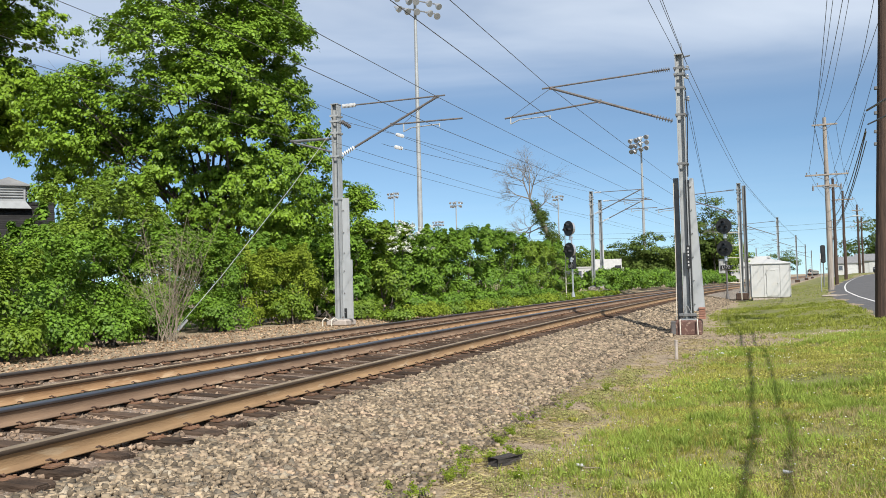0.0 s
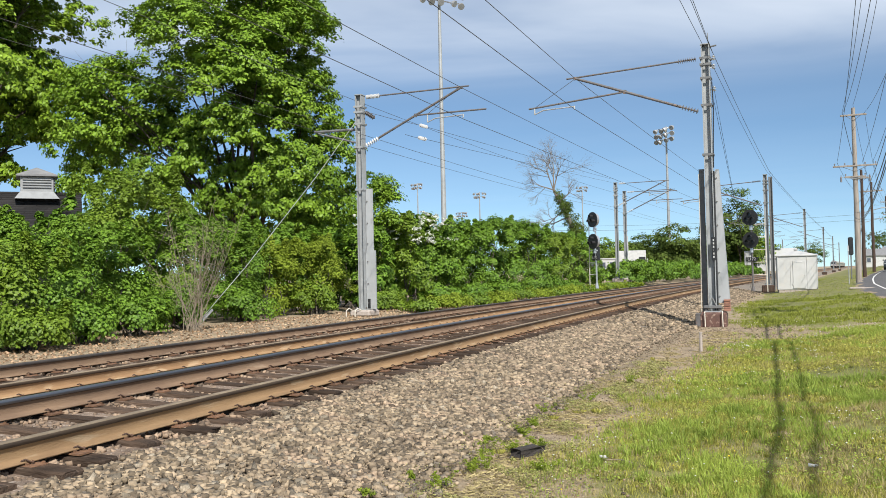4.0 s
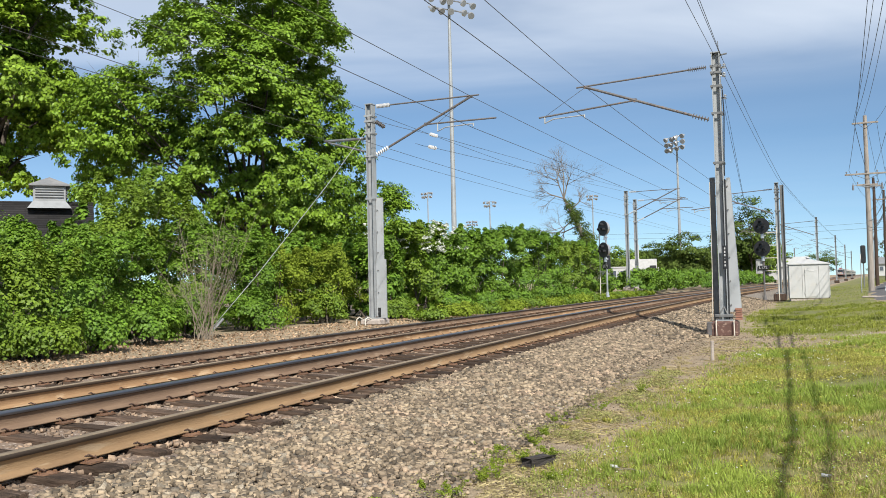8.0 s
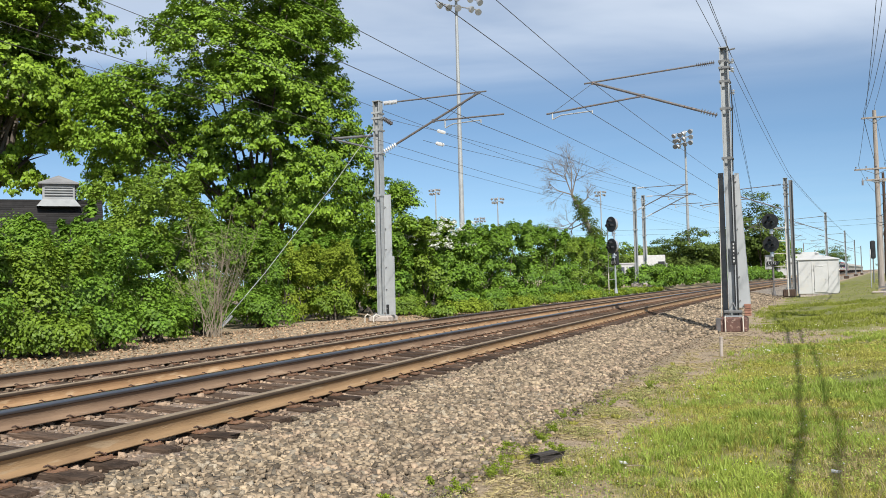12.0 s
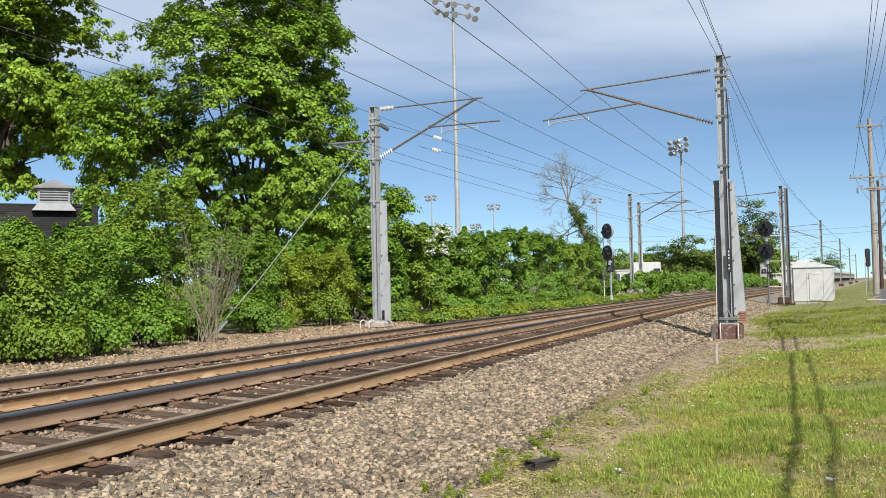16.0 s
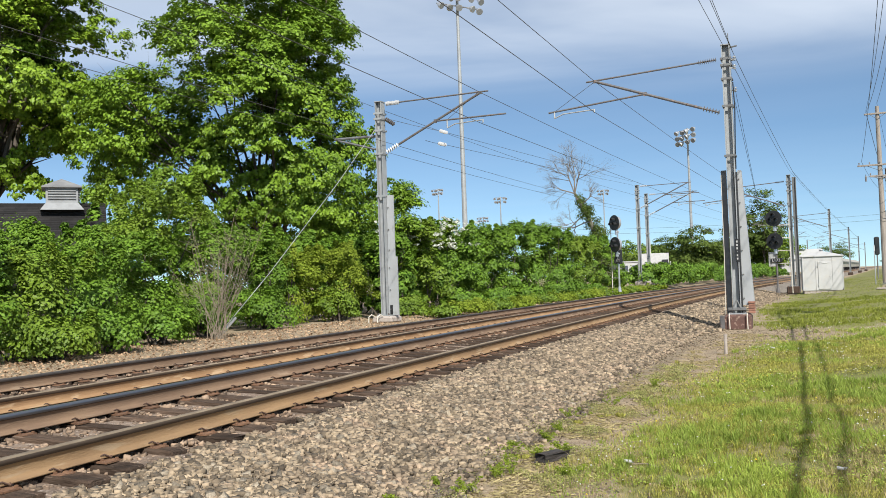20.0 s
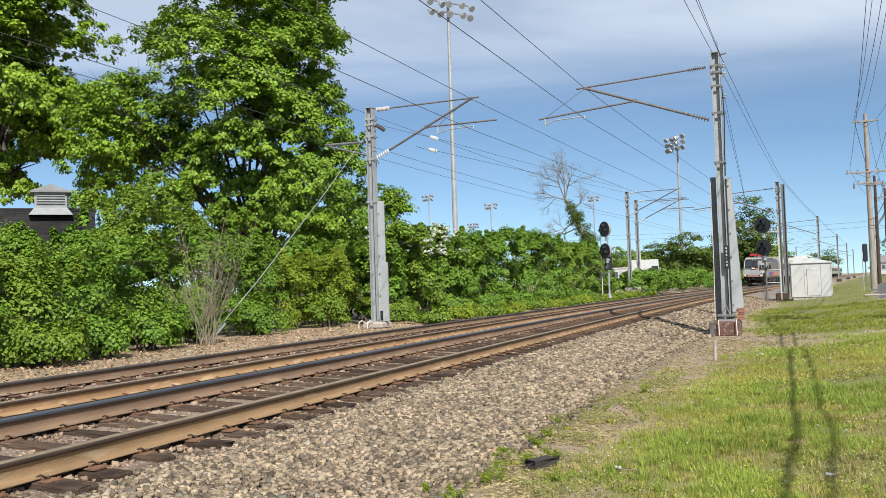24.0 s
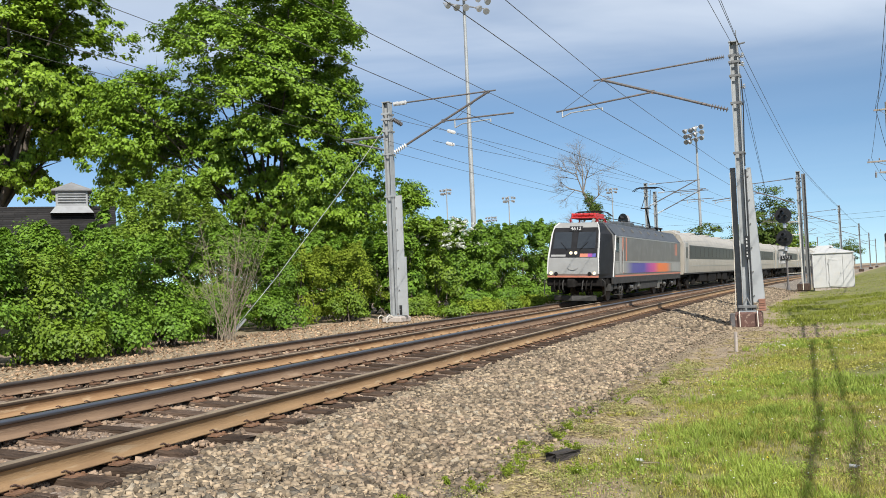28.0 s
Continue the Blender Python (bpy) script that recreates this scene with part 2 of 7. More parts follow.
    shingle=surf("shingle", (0.016, 0.0145, 0.014), (0.01, 0.009, 0.009), 6, 0.95, 0, 0.5, 40, vary=0.5),
    roof_grey=surf("roof_grey", (0.22, 0.22, 0.22), (0.16, 0.16, 0.165), 3, 0.9, 0, 0.3, 40),
    louvre=surf("louvre", (0.52, 0.52, 0.51), (0.44, 0.44, 0.43), 3, 0.5, 0.1),
)


# ---- building helpers ----
class Shape:
    """Collects boxes, rods and sheets into one mesh; `slot` is the material slot of the faces that follow."""

    def __init__(self):
        self.v, self.f, self.s, self.slot = [], [], [], 0

    def add(self, verts, faces):
        n = len(self.v)
        self.v += [tuple(p) for p in verts]
        self.f += [tuple(i + n for i in q) for q in faces]
        self.s += [self.slot] * len(faces)
        return self

    def box(self, c, size, m=None, bevel=0.0):
        """A box round c, with its upright and level edges cut by bevel."""
        x, y, z = (a / 2 for a in size)
        if bevel:
            b = min(bevel, x * 0.9, y * 0.9, z * 0.9)
            ring = [(-x + b, -y), (x - b, -y), (x, -y + b), (x, y - b), (x - b, y), (-x + b, y), (-x, y - b), (-x, -y + b)]
            inner = [(px * (x - b) / x, py * (y - b) / y) for px, py in ring]
            pts = [(*q, -z) for q in inner] + [(*q, -z + b) for q in ring] + [(*q, z - b) for q in ring] + [(*q, z) for q in inner]
            faces = [tuple(range(7, -1, -1)), tuple(range(24, 32))]
            for k in range(3):
                faces += [(k * 8 + i, k * 8 + (i + 1) % 8, k * 8 + 8 + (i + 1) % 8, k * 8 + 8 + i) for i in range(8)]
        else:
            pts = [(a, b, d) for d in (-z, z) for a, b in ((-x, -y), (x, -y), (x, y), (-x, y))]
            faces = [(3, 2, 1, 0), (4, 5, 6, 7)] + [(i, (i + 1) % 4, 4 + (i + 1) % 4, 4 + i) for i in range(4)]
        c = Vector(c)
        m3 = m.to_3x3() if m else None
        return self.add([c + (m3 @ Vector(q) if m3 else Vector(q)) for q in pts], faces)

    def rod(self, a, b, r, r2=None, n=8, caps=True):
        a, b = Vector(a), Vector(b)
        r2 = r if r2 is None else r2
        d = (b - a).normalized()
        u = d.orthogonal().normalized()
        w = d.cross(u)
        ring = [(math.cos(2 * math.pi * i / n), math.sin(2 * math.pi * i / n)) for i in range(n)]
        pts = [a + (u * x + w * y) * r for x, y in ring] + [b + (u * x + w * y) * r2 for x, y in ring]
        faces = [(i, (i + 1) % n, n + (i + 1) % n, n + i) for i in range(n)]
        if caps:
            faces += [tuple(range(n - 1, -1, -1)), tuple(range(n, 2 * n))]
        return self.add(pts, faces)

    def sweep(self, pts, radii, n=8, caps=True):
        """One connected round body through the points."""
        pts = [Vector(q) for q in pts]
        u, rings = None, []
        for i, q in enumerate(pts):
            d = (pts[min(i + 1, len(pts) - 1)] - pts[max(i - 1, 0)]).normalized()
            u = d.orthogonal().normalized() if u is None else (u - d * u.dot(d)).normalized()
            w = d.cross(u)
            rings += [q + (u * math.cos(2 * math.pi * k / n) + w * math.sin(2 * math.pi * k / n)) * max(radii[i], 1e-4) for k in range(n)]
        m = len(pts)
        faces = [(r * n + k, r * n + (k + 1) % n, (r + 1) * n + (k + 1) % n, (r + 1) * n + k) for r in range(m - 1) for k in range(n)]
        if caps:
            faces += [tuple(range(n - 1, -1, -1)), tuple(range((m - 1) * n, m * n))]
        return self.add(rings, faces)

    def tube(self, pts, r, n=5):
        return self.sweep(pts, [r] * len(pts), n)

    def lathe(self, a, b, profile, n=12):
        """Turned round the line a-b; profile is (share of the way, radius)."""
        a, b = Vector(a), Vector(b)
        d = (b - a).normalized()
        u = d.orthogonal().normalized()
        w = d.cross(u)
        rings = [a.lerp(b, t) + (u * math.cos(2 * math.pi * k / n) + w * math.sin(2 * math.pi * k / n)) * max(r, 1e-4) for t, r in profile for k in range(n)]
        m = len(profile)
        faces = [(r * n + k, r * n + (k + 1) % n, (r + 1) * n + (k + 1) % n, (r + 1) * n + k) for r in range(m - 1) for k in range(n)]
        return self.add(rings, faces + [tuple(range(n - 1, -1, -1)), tuple(range((m - 1) * n, m * n))])

    def prism(self, outline, y0, y1, axis="y"):
        """The outline (pairs) drawn out between y0 and y1 along an axis."""
        n = len(outline)
        put = {"y": lambda p, q: (p[0], q, p[1]), "x": lambda p, q: (q, p[0], p[1]), "z": lambda p, q: (p[0], p[1], q)}[axis]
        pts = [put(p, y0) for p in outline] + [put(p, y1) for p in outline]
        return self.add(pts, [tuple(range(n - 1, -1, -1)), tuple(range(n, 2 * n))] + [(i, (i + 1) % n, n + (i + 1) % n, n + i) for i in range(n)])

    def mesh(self, name, smooth=False):
        me = bpy.data.meshes.new(name)
        me.from_pydata(self.v, [], self.f)
        bm = bmesh.new()
        bm.from_mesh(me)
        bmesh.ops.recalc_face_normals(bm, faces=bm.faces)
        bm.to_mesh(me)
        bm.free()
        me.polygons.foreach_set("material_index", self.s)
        if smooth:
            me.polygons.foreach_set("use_smooth", [True] * len(me.polygons))
            me.set_sharp_from_angle(angle=radians(38))
        return me


def sheet(name, verts, faces, smooth=False):
    """A mesh from number arrays: verts (n, 3), faces (m, 3 or 4)."""
    verts, faces = np.asarray(verts, np.float32), np.asarray(faces, np.int32)
    me = bpy.data.meshes.new(name)
    m, k = faces.shape
    me.vertices.add(len(verts)); me.loops.add(m * k); me.polygons.add(m)
    me.vertices.foreach_set("co", verts.ravel())
    me.loops.foreach_set("vertex_index", faces.ravel())
    me.polygons.foreach_set("loop_start", np.arange(0, m * k, k, dtype=np.int32))
    if smooth:
        me.polygons.foreach_set("use_smooth", np.ones(m, bool))
    me.update(calc_edges=True)
    return me


def part(name, shape, material, parent=None, label="", m=None, smooth=False):
    me = shape.mesh(name, smooth) if isinstance(shape, Shape) else shape
    if not me.materials:
        for q in material if isinstance(material, (list, tuple)) else [material]:
            me.materials.append(q)
    ob = new(name, me)
    ob.parent = parent
    if m is not None:
        ob.matrix_basis = m
    if label:
        ob["label"] = label
    return ob


def thing(name, m, label, category, group="", kind=""):
    ob = new(name)
    ob.empty_display_size = 0.2
    ob.matrix_basis = m
    return tagged(ob, label, category, group, kind)


# ---- the plan: the line of the railway, and the ground ----
BEND, BEND_END = 0.00107, 91.0
NEAR_C, FAR_C = -6.106, -9.972          # centre lines of the two tracks at y = 0
NEAR_Z, FAR_Z = 0.034, -0.065           # rail tops at the centre lines
CANT = math.atan(0.0686 / 1.505)


def bend(y):
    """How far the line has swung to the right at y."""
    y = np.asarray(y, float)
    q = np.minimum(y, BEND_END)
    return BEND * q * q / 2 + BEND * q * (y - q)


def slope(y):
    return BEND * np.minimum(y, BEND_END)


def on_line(u, y, z=0.0):
    return Vector((u + float(bend(y)), y, z))


def heading(y):
    return -math.degrees(math.atan(float(slope(y))))


PROFILE_U = [-400, -40, -18, -14.5, -12.8, -12.4, -8.1, -7.8, -4.75, -3.6, -2.9, -2.6, -2.0, -1.0, 0.5, 3.0, 6.0, 9.0, 13.0, 40, 400]
PROFILE_Z = [-0.3, -0.3, -0.24, -0.24, -0.33, -0.50, -0.55, -0.55, -0.60, -0.66, -0.64, -0.61, -0.63, -0.62, -0.56, -0.38, -0.22, -0.16, -0.16, -0.2, -0.2]


# left edge of the road, which swings away from the railway past the houses
ROAD_Y = [-60, 20, 31, 40, 52, 64, 75, 86, 95, 104, 112, 119, 126, 132, 138, 143]
ROAD_X = [3.9, 4.4, 4.6, 4.8, 5.2, 5.9, 7.0, 8.3, 9.6, 11.2, 13.2, 15.8, 20.0, 27.0, 40.0, 62.0]


def on_road(x, y):
    """1 on the road, 0 off it, with a narrow verge."""
    x, y = np.asarray(x, float), np.asarray(y, float)
    left = np.interp(y, ROAD_Y, ROAD_X)
    return np.clip((x - left + 0.2) / 0.3, 0, 1) * np.clip((left + 9.5 - x) / 0.5, 0, 1) * (y < 124)


def ground_z(x, y):
    x, y = np.asarray(x, float), np.asarray(y, float)
    u = x - bend(y)
    z = np.interp(u, PROFILE_U, PROFILE_Z)
    # the land lifts a little along the road and behind the far track
    z = z + np.clip((y - 30) / 45, 0, 1) * (np.clip((u + 1.3) / 1.6, 0, 1) * 0.14 + np.clip((u - 1.5) / 5, 0, 1) * 0.16 + np.clip((-11.8 - u) / 2, 0, 1) * 0.22)
    rise = np.clip((y - 52) / 85, 0, 1); z = z + 0.85 * rise * rise * (3 - 2 * rise) * np.clip((u - 3.5) / 4, 0, 1)
    soft = np.clip((u + 2.6) / 2, 0, 1) * (1 - on_road(x, y))
    return z + soft * (0.03 * np.sin(x * 1.3 + y * 0.7) + 0.025 * np.sin(x * 0.6 - y * 1.1) + 0.012 * np.sin(x * 4.1 + y * 3.3))


def gz(x, y):
    return float(ground_z(x, y))


def ground_material():
    m = surf("earth", (0.34, 0.26, 0.165), (0.20, 0.15, 0.095), 3.5, 0.95, 0, 1.0, 40, spots=(0.42, 0.36, 0.26), spot_scale=45, spot_at=(0.55, 0.68))
    nt = m.node_tree
    N, L = nt.nodes.new, nt.links.new
    b = nt.nodes["Principled BSDF"]
    base = b.inputs["Base Color"].links[0].from_socket
    at = N("ShaderNodeAttribute"); at.attribute_name = "grass"
    co = N("ShaderNodeTexCoord")
    n = N("ShaderNodeTexNoise"); n.inputs["Scale"].default_value = 0.55; n.inputs["Detail"].default_value = 7; n.inputs["Roughness"].default_value = 0.65
    L(co.outputs["Object"], n.inputs["Vector"])
    ad = N("ShaderNodeMath"); ad.operation = "ADD"
    L(n.outputs["Fac"], ad.inputs[0]); L(at.outputs["Fac"], ad.inputs[1])
    mr = N("ShaderNodeMapRange"); mr.inputs["From Min"].default_value, mr.inputs["From Max"].default_value = 0.95, 1.08
    L(ad.outputs[0], mr.inputs["Value"])
    n2 = N("ShaderNodeTexNoise"); n2.inputs["Scale"].default_value = 0.8; n2.inputs["Detail"].default_value = 8; n2.inputs["Roughness"].default_value = 0.7
    L(co.outputs["Object"], n2.inputs["Vector"])
    r = N("ShaderNodeValToRGB")
    r.color_ramp.elements[0].position, r.color_ramp.elements[1].position = 0.3, 0.7
    r.color_ramp.elements[0].color, r.color_ramp.elements[1].color = (0.11, 0.125, 0.03, 1), (0.22, 0.205, 0.065, 1)
    L(n2.outputs["Fac"], r.inputs[0])
    mx = N("ShaderNodeMixRGB")
    L(mr.outputs[0], mx.inputs["Fac"]); L(base, mx.inputs["Color1"]); L(r.outputs[0], mx.inputs["Color2"])
    L(mx.outputs[0], b.inputs["Base Color"])
    return m


def grass_cover(u, y):
    """How much grass grows at u off the line: bare by the ballast and in a trodden patch by the mast foot."""
    u, y = np.asarray(u, float), np.asarray(y, float)
    edge = np.interp(y, [0, 7, 9, 12, 15, 19, 24, 27, 30, 45, 60], [-2.1, -2.0, -1.95, -1.95, -1.8, -1.4, -1.0, -1.1, -1.6, -2.2, -2.4])
    edge = edge + 0.16 * np.sin(y * 1.15 + 1) + 0.10 * np.sin(y * 2.9)
    g = np.clip((u - edge + 0.1) / 1.0, 0, 1)
    g = g * (1 - 0.8 * np.exp(-((u + 0.7) / 2.0) ** 2 - ((y - 25.2) / 2.0) ** 2))
    g = g * (1 - 0.7 * np.exp(-((u - 0.7) / 1.5) ** 2 - ((y - 24.6) / 1.3) ** 2))
    g = g * np.where(u < -10, 0, 1) + np.clip((-15.0 - u) / 2.0, 0, 1) * 0.5
    return g * (1 - on_road(u + bend(y), y))


def make_ground():
    xs = np.concatenate([-np.geomspace(2500, 30, 14), np.arange(-26, -14, 2.0), np.arange(-14, -4.8, 0.8), np.arange(-4.8, 12, 0.35), np.geomspace(12.5, 2500, 16)])
    ys = np.concatenate([[-600, -200, -60, -20, -8], np.arange(-4, 34, 0.4), np.arange(34, 110, 2.0), np.geomspace(112, 2500, 18)])
    U, Y = np.meshgrid(xs, ys)
    # columns follow the bend near the railway
    X = U + bend(np.clip(Y, -20, 400)) * np.clip(1 - np.abs(U) / 500, 0, 1)
    Z = ground_z(X, Y)
    n, k = Y.shape
    idx = np.arange(n * k).reshape(n, k)
    faces = np.stack([idx[:-1, :-1], idx[:-1, 1:], idx[1:, 1:], idx[1:, :-1]], -1).reshape(-1, 4)
    me = sheet("ground", np.stack([X, Y, Z], -1).reshape(-1, 3), faces, True)
    at = me.attributes.new("grass", "FLOAT", "POINT")
    at.data.foreach_set("value", (0.64 * grass_cover(X - bend(Y), Y)).astype(np.float32).ravel())
    me.materials.append(ground_material())
    tagged(new("ground", me), "grassy ground with bare gravelly earth by the railway", "ground", kind="structure")


make_ground()


# ballast bed under both tracks, a raised bank with sloping shoulder
def make_ballast():
    us = np.array([-12.9, -12.2, -11.6, -11.3, -9.97, -8.65, -8.3, -7.65, -7.4, -6.1, -4.85, -4.6, -4.3, -3.7, -3.1, -2.55])
    zs = np.array([-0.40, -0.31, -0.25, -0.24, -0.30, -0.36, -0.34, -0.23, -0.15, -0.212, -0.285, -0.296, -0.345, -0.455, -0.56, -0.67])
    ys = np.concatenate([[-60, -20, -6], np.arange(-4, 40, 0.5), np.arange(40, 120, 2), np.arange(120, 1500, 20)])
    U, Y = np.meshgrid(us, ys)
    Z = np.interp(U, us, zs) + 0.012 * np.sin(U * 9 + Y * 5) + 0.012 * np.sin(Y * 7.7 - U * 3)
    X = U + bend(Y)
    n, k = Y.shape
    i = np.arange(n * k).reshape(n, k)
    f = np.stack([i[:-1, :-1], i[:-1, 1:], i[1:, 1:], i[1:, :-1]], -1)
    me = sheet("ballast_bed", np.stack([X, Y, Z], -1).reshape(-1, 3), f.reshape(-1, 4), True)
    me.materials.append(M["ballast"]); me.materials.append(M["track_bed"])
    mid = (us[:-1] + us[1:]) / 2
    slot = ((np.abs(mid + 6.1) < 1.35) | (mid < -8.5)).astype(np.int32)
    me.polygons.foreach_set("material_index", np.tile(slot, n - 1))
    tagged(new("ballast_bed", me), "grey crushed stone ballast bank under two tracks", "ballast", kind="structure")


make_ballast()

RAIL = [(-0.075, -0.185), (0.075, -0.185), (0.075, -0.172), (0.02, -0.155), (0.009, -0.14), (0.009, -0.055), (0.036, -0.042), (0.037, -0.01), (0.028, 0.0),
        (-0.028, 0.0), (-0.037, -0.01), (-0.036, -0.042), (-0.009, -0.055), (-0.009, -0.14), (-0.02, -0.155), (-0.075, -0.172)]


def make_track(name, centre, z, mats, label):
    track = thing(name, Matrix(), label, "railway track", kind="structure")
    ys = np.concatenate([np.arange(-40, 120, 1.5), np.arange(120, 1500, 20.0)])
    for side, (top, body) in zip((0.7525, -0.7525), mats):
        zc = z - side * math.tan(CANT)
        n = len(RAIL)
        V = np.array([[(centre + side + px + zc * 0 + float(bend(y)), y, zc + pz) for px, pz in RAIL] for y in ys]).reshape(-1, 3)
        i = np.arange(len(ys) * n).reshape(len(ys), n)
        j = np.roll(i, -1, 1)
        me = sheet("rail", V, np.stack([i[:-1], j[:-1], j[1:], i[1:]], -1).reshape(-1, 4))
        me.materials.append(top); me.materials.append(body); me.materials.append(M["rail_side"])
        # slot 2 covers the head's side and underside, where shadow is painted in
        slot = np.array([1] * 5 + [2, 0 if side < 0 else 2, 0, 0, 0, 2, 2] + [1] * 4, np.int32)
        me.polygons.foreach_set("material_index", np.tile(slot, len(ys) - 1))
        part("rail", me, top, track)
    return track


near_track = make_track("railway_track", NEAR_C, NEAR_Z, ((M["rail_dull"], M["rail_tan"]), (M["rail_top"], M["rail_brown"])),
                        "near railway track of rusty rails on dark wooden ties")
far_track = make_track("railway_track", FAR_C, FAR_Z, ((M["rail_dull"], M["rail_rust"]), (M["rail_worn"], M["rail_brown"])),
                       "far railway track of rusty rails on wooden ties")


# ---- overhead line masts ----
def insulator(s, a, b, n=7, r=0.09):
    """Ribbed insulator between a and b."""
    prof = [(0, r * 0.4)]
    for i in range(n):
        prof += [((i + 0.15) / n, r * 0.32), ((i + 0.30) / n, r), ((i + 0.45) / n, r * 0.85), ((i + 0.6) / n, r * 0.32)]
    s.lathe(a, b, prof + [(1, r * 0.4)], 10)


def h_beam(s, w, d, z0, z1, web=0.02, x=0.0, y=0.0):
    """An upright wide-flange column, flanges facing +-x, so that the open side shows the web."""
    t, a, b, c = 0.028, w / 2, d / 2, web / 2
    ring = [(-a, -b), (-a + t, -b), (-a + t, -c), (a - t, -c), (a - t, -b), (a, -b), (a, b), (a - t, b), (a - t, c), (-a + t, c), (-a + t, b), (-a, b)]
    n = len(ring)
    s.add([(x + p, y + q, z) for z in (z0, z1) for p, q in ring], [tuple(range(n))[::-1], tuple(range(n, 2 * n))] + [(i, (i + 1) % n, n + (i + 1) % n, n + i) for i in range(n)])


def mast(x, y, zb, top, side, weights=True, plinth="red_paint", light=False, reach=4.15, group="overhead line masts", label=None, arm_z=0.0, detail=True, foot=0.45):
    """A steel column with a cantilever for one track; side -1 reaches to the left. zb is the ground, top the column's head."""
    root = thing("overhead_line_mast", pose(x, y, 0, 0, 0, heading(y)), label or "grey galvanised steel overhead line mast with cantilever arms", "mast", group)
    # foundation block with chamfered edge
    s = Shape(); s.box((0, 0.05, zb + foot / 2 - 0.025), (0.82, 0.86, foot + 0.05), bevel=0.06)
    part("base", s, M[plinth], root, "painted concrete foundation" if plinth == "red_paint" else "grey concrete foundation")
    s = Shape(); h_beam(s, 0.25, 0.32 if detail else 0.28, zb + foot, top)
    part("column", s, M["galv"], root)
    s = Shape(); s.box((0, 0, zb + foot + 0.02), (0.5, 0.5, 0.04)); part("base_plate", s, M["galv"], root)
    s = Shape(); s.box((0, 0, top + 0.015), (0.29, 0.35, 0.03)); part("cap_plate", s, M["galv"], root)
    for sx in (-1, 1):
        for sy in (-1, 1):
            b = Shape(); b.rod((sx * 0.2, sy * 0.2, zb + foot + 0.01), (sx * 0.2, sy * 0.2, zb + foot + 0.11), 0.022, n=6); b.rod((sx * 0.2, sy * 0.2, zb + foot + 0.05), (sx * 0.2, sy * 0.2, zb + foot + 0.08), 0.04, n=6)
            part("anchor_bolt", b, M["steel_rust"], root)
    # clamp bands round the column
    for zz in (top - 0.42, top - 0.62, top - 1.05, top - 1.9, top - 3.45):
        b = Shape(); b.box((0, -0.18, zz), (0.34, 0.03, 0.07)); b.box((0, 0.18, zz), (0.34, 0.03, 0.07))
        b.rod((-0.16, -0.2, zz), (-0.16, 0.2, zz), 0.014, n=6); b.rod((0.16, -0.2, zz), (0.16, 0.2, zz), 0.014, n=6)
        part("clamp", b, M["galv_dark"] if not light else M["galv"], root)
    d = side
    za = arm_z
    hi, lo, tip = (d * 0.17, -0.05, top - (0.40 if d < 0 else 0.08)), (d * 0.18, -0.05, top - (2.1 if d < 0 else 1.88) + za), (d * reach * 1.0, -0.05, top - (0.62 if d < 0 else 0.05))
    def along(a, b, t):
        return tuple(p + (q - p) * t for p, q in zip(a, b))
    arm = Shape(); arm.rod(along(hi, tip, 0.17), along(hi, tip, 1.06), 0.028)
    part("top_tube", arm, M["steel_rust"], root)
    s = Shape(); insulator(s, along(hi, tip, 0.03), along(hi, tip, 0.17), 10, 0.085)
    part("insulator", s, M["insulator" if light else "insul_brown"], root, "white ribbed insulator" if light else "dark ribbed insulator")
    arm = Shape(); arm.rod(along(lo, tip, 0.15), along(lo, tip, 0.985), 0.042)
    arm.box(along(lo, tip, 0.985), (0.12, 0.05, 0.10))
    part("bracket_tube", arm, M["steel_rust"], root)
    s = Shape(); insulator(s, along(lo, tip, 0.02), along(lo, tip, 0.15), 6, 0.09)
    part("insulator", s, M["insulator" if light else "insul_brown"], root, "white ribbed insulator" if light else "dark ribbed insulator")
    if side < 0:
        r0, r1, drop = along(lo, tip, 0.585), (d * (reach + 1.55), -0.05, top - 1.52), d * (reach + 1.35)
    else:
        r0, r1, drop = along(lo, tip, 0.53), (d * (reach + 0.85), -0.05, top - 0.91), d * (reach - 1.35)
    contact = (d * reach, -0.05, top - (1.66 if side < 0 else 1.14))
    arm = Shape(); arm.rod(r0, r1, 0.03)
    arm.box(r0, (0.10, 0.06, 0.12))
    part("registration_tube", arm, M["steel_rust"], root)
    t = (drop - r0[0]) / (r1[0] - r0[0])
    q = along(r0, r1, t)
    s = Shape(); s.rod(q, (q[0], q[1], contact[2] - 0.06), 0.025); s.rod((q[0], q[1], contact[2] - 0.06), (q[0] + (contact[0] - q[0]) * 0.22, q[1], contact[2] + 0.06), 0.02)
    s.rod((q[0] + (contact[0] - q[0]) * 0.22, q[1], contact[2] + 0.06), (contact[0], q[1], contact[2] + 0.10), 0.02); s.rod((contact[0], q[1], contact[2] + 0.12), contact, 0.025)
    part("steady_arm", s, M["guy"], root, "light metal steady arm")
    if detail:
        s = Shape(); s.rod((d * reach * 0.97, -0.05, tip[2] + 0.02), q, 0.008, n=5)
        part("tie_wire", s, M["wire"], root)
    if weights:
        weight_guard(root, zb, side, light)
    return root


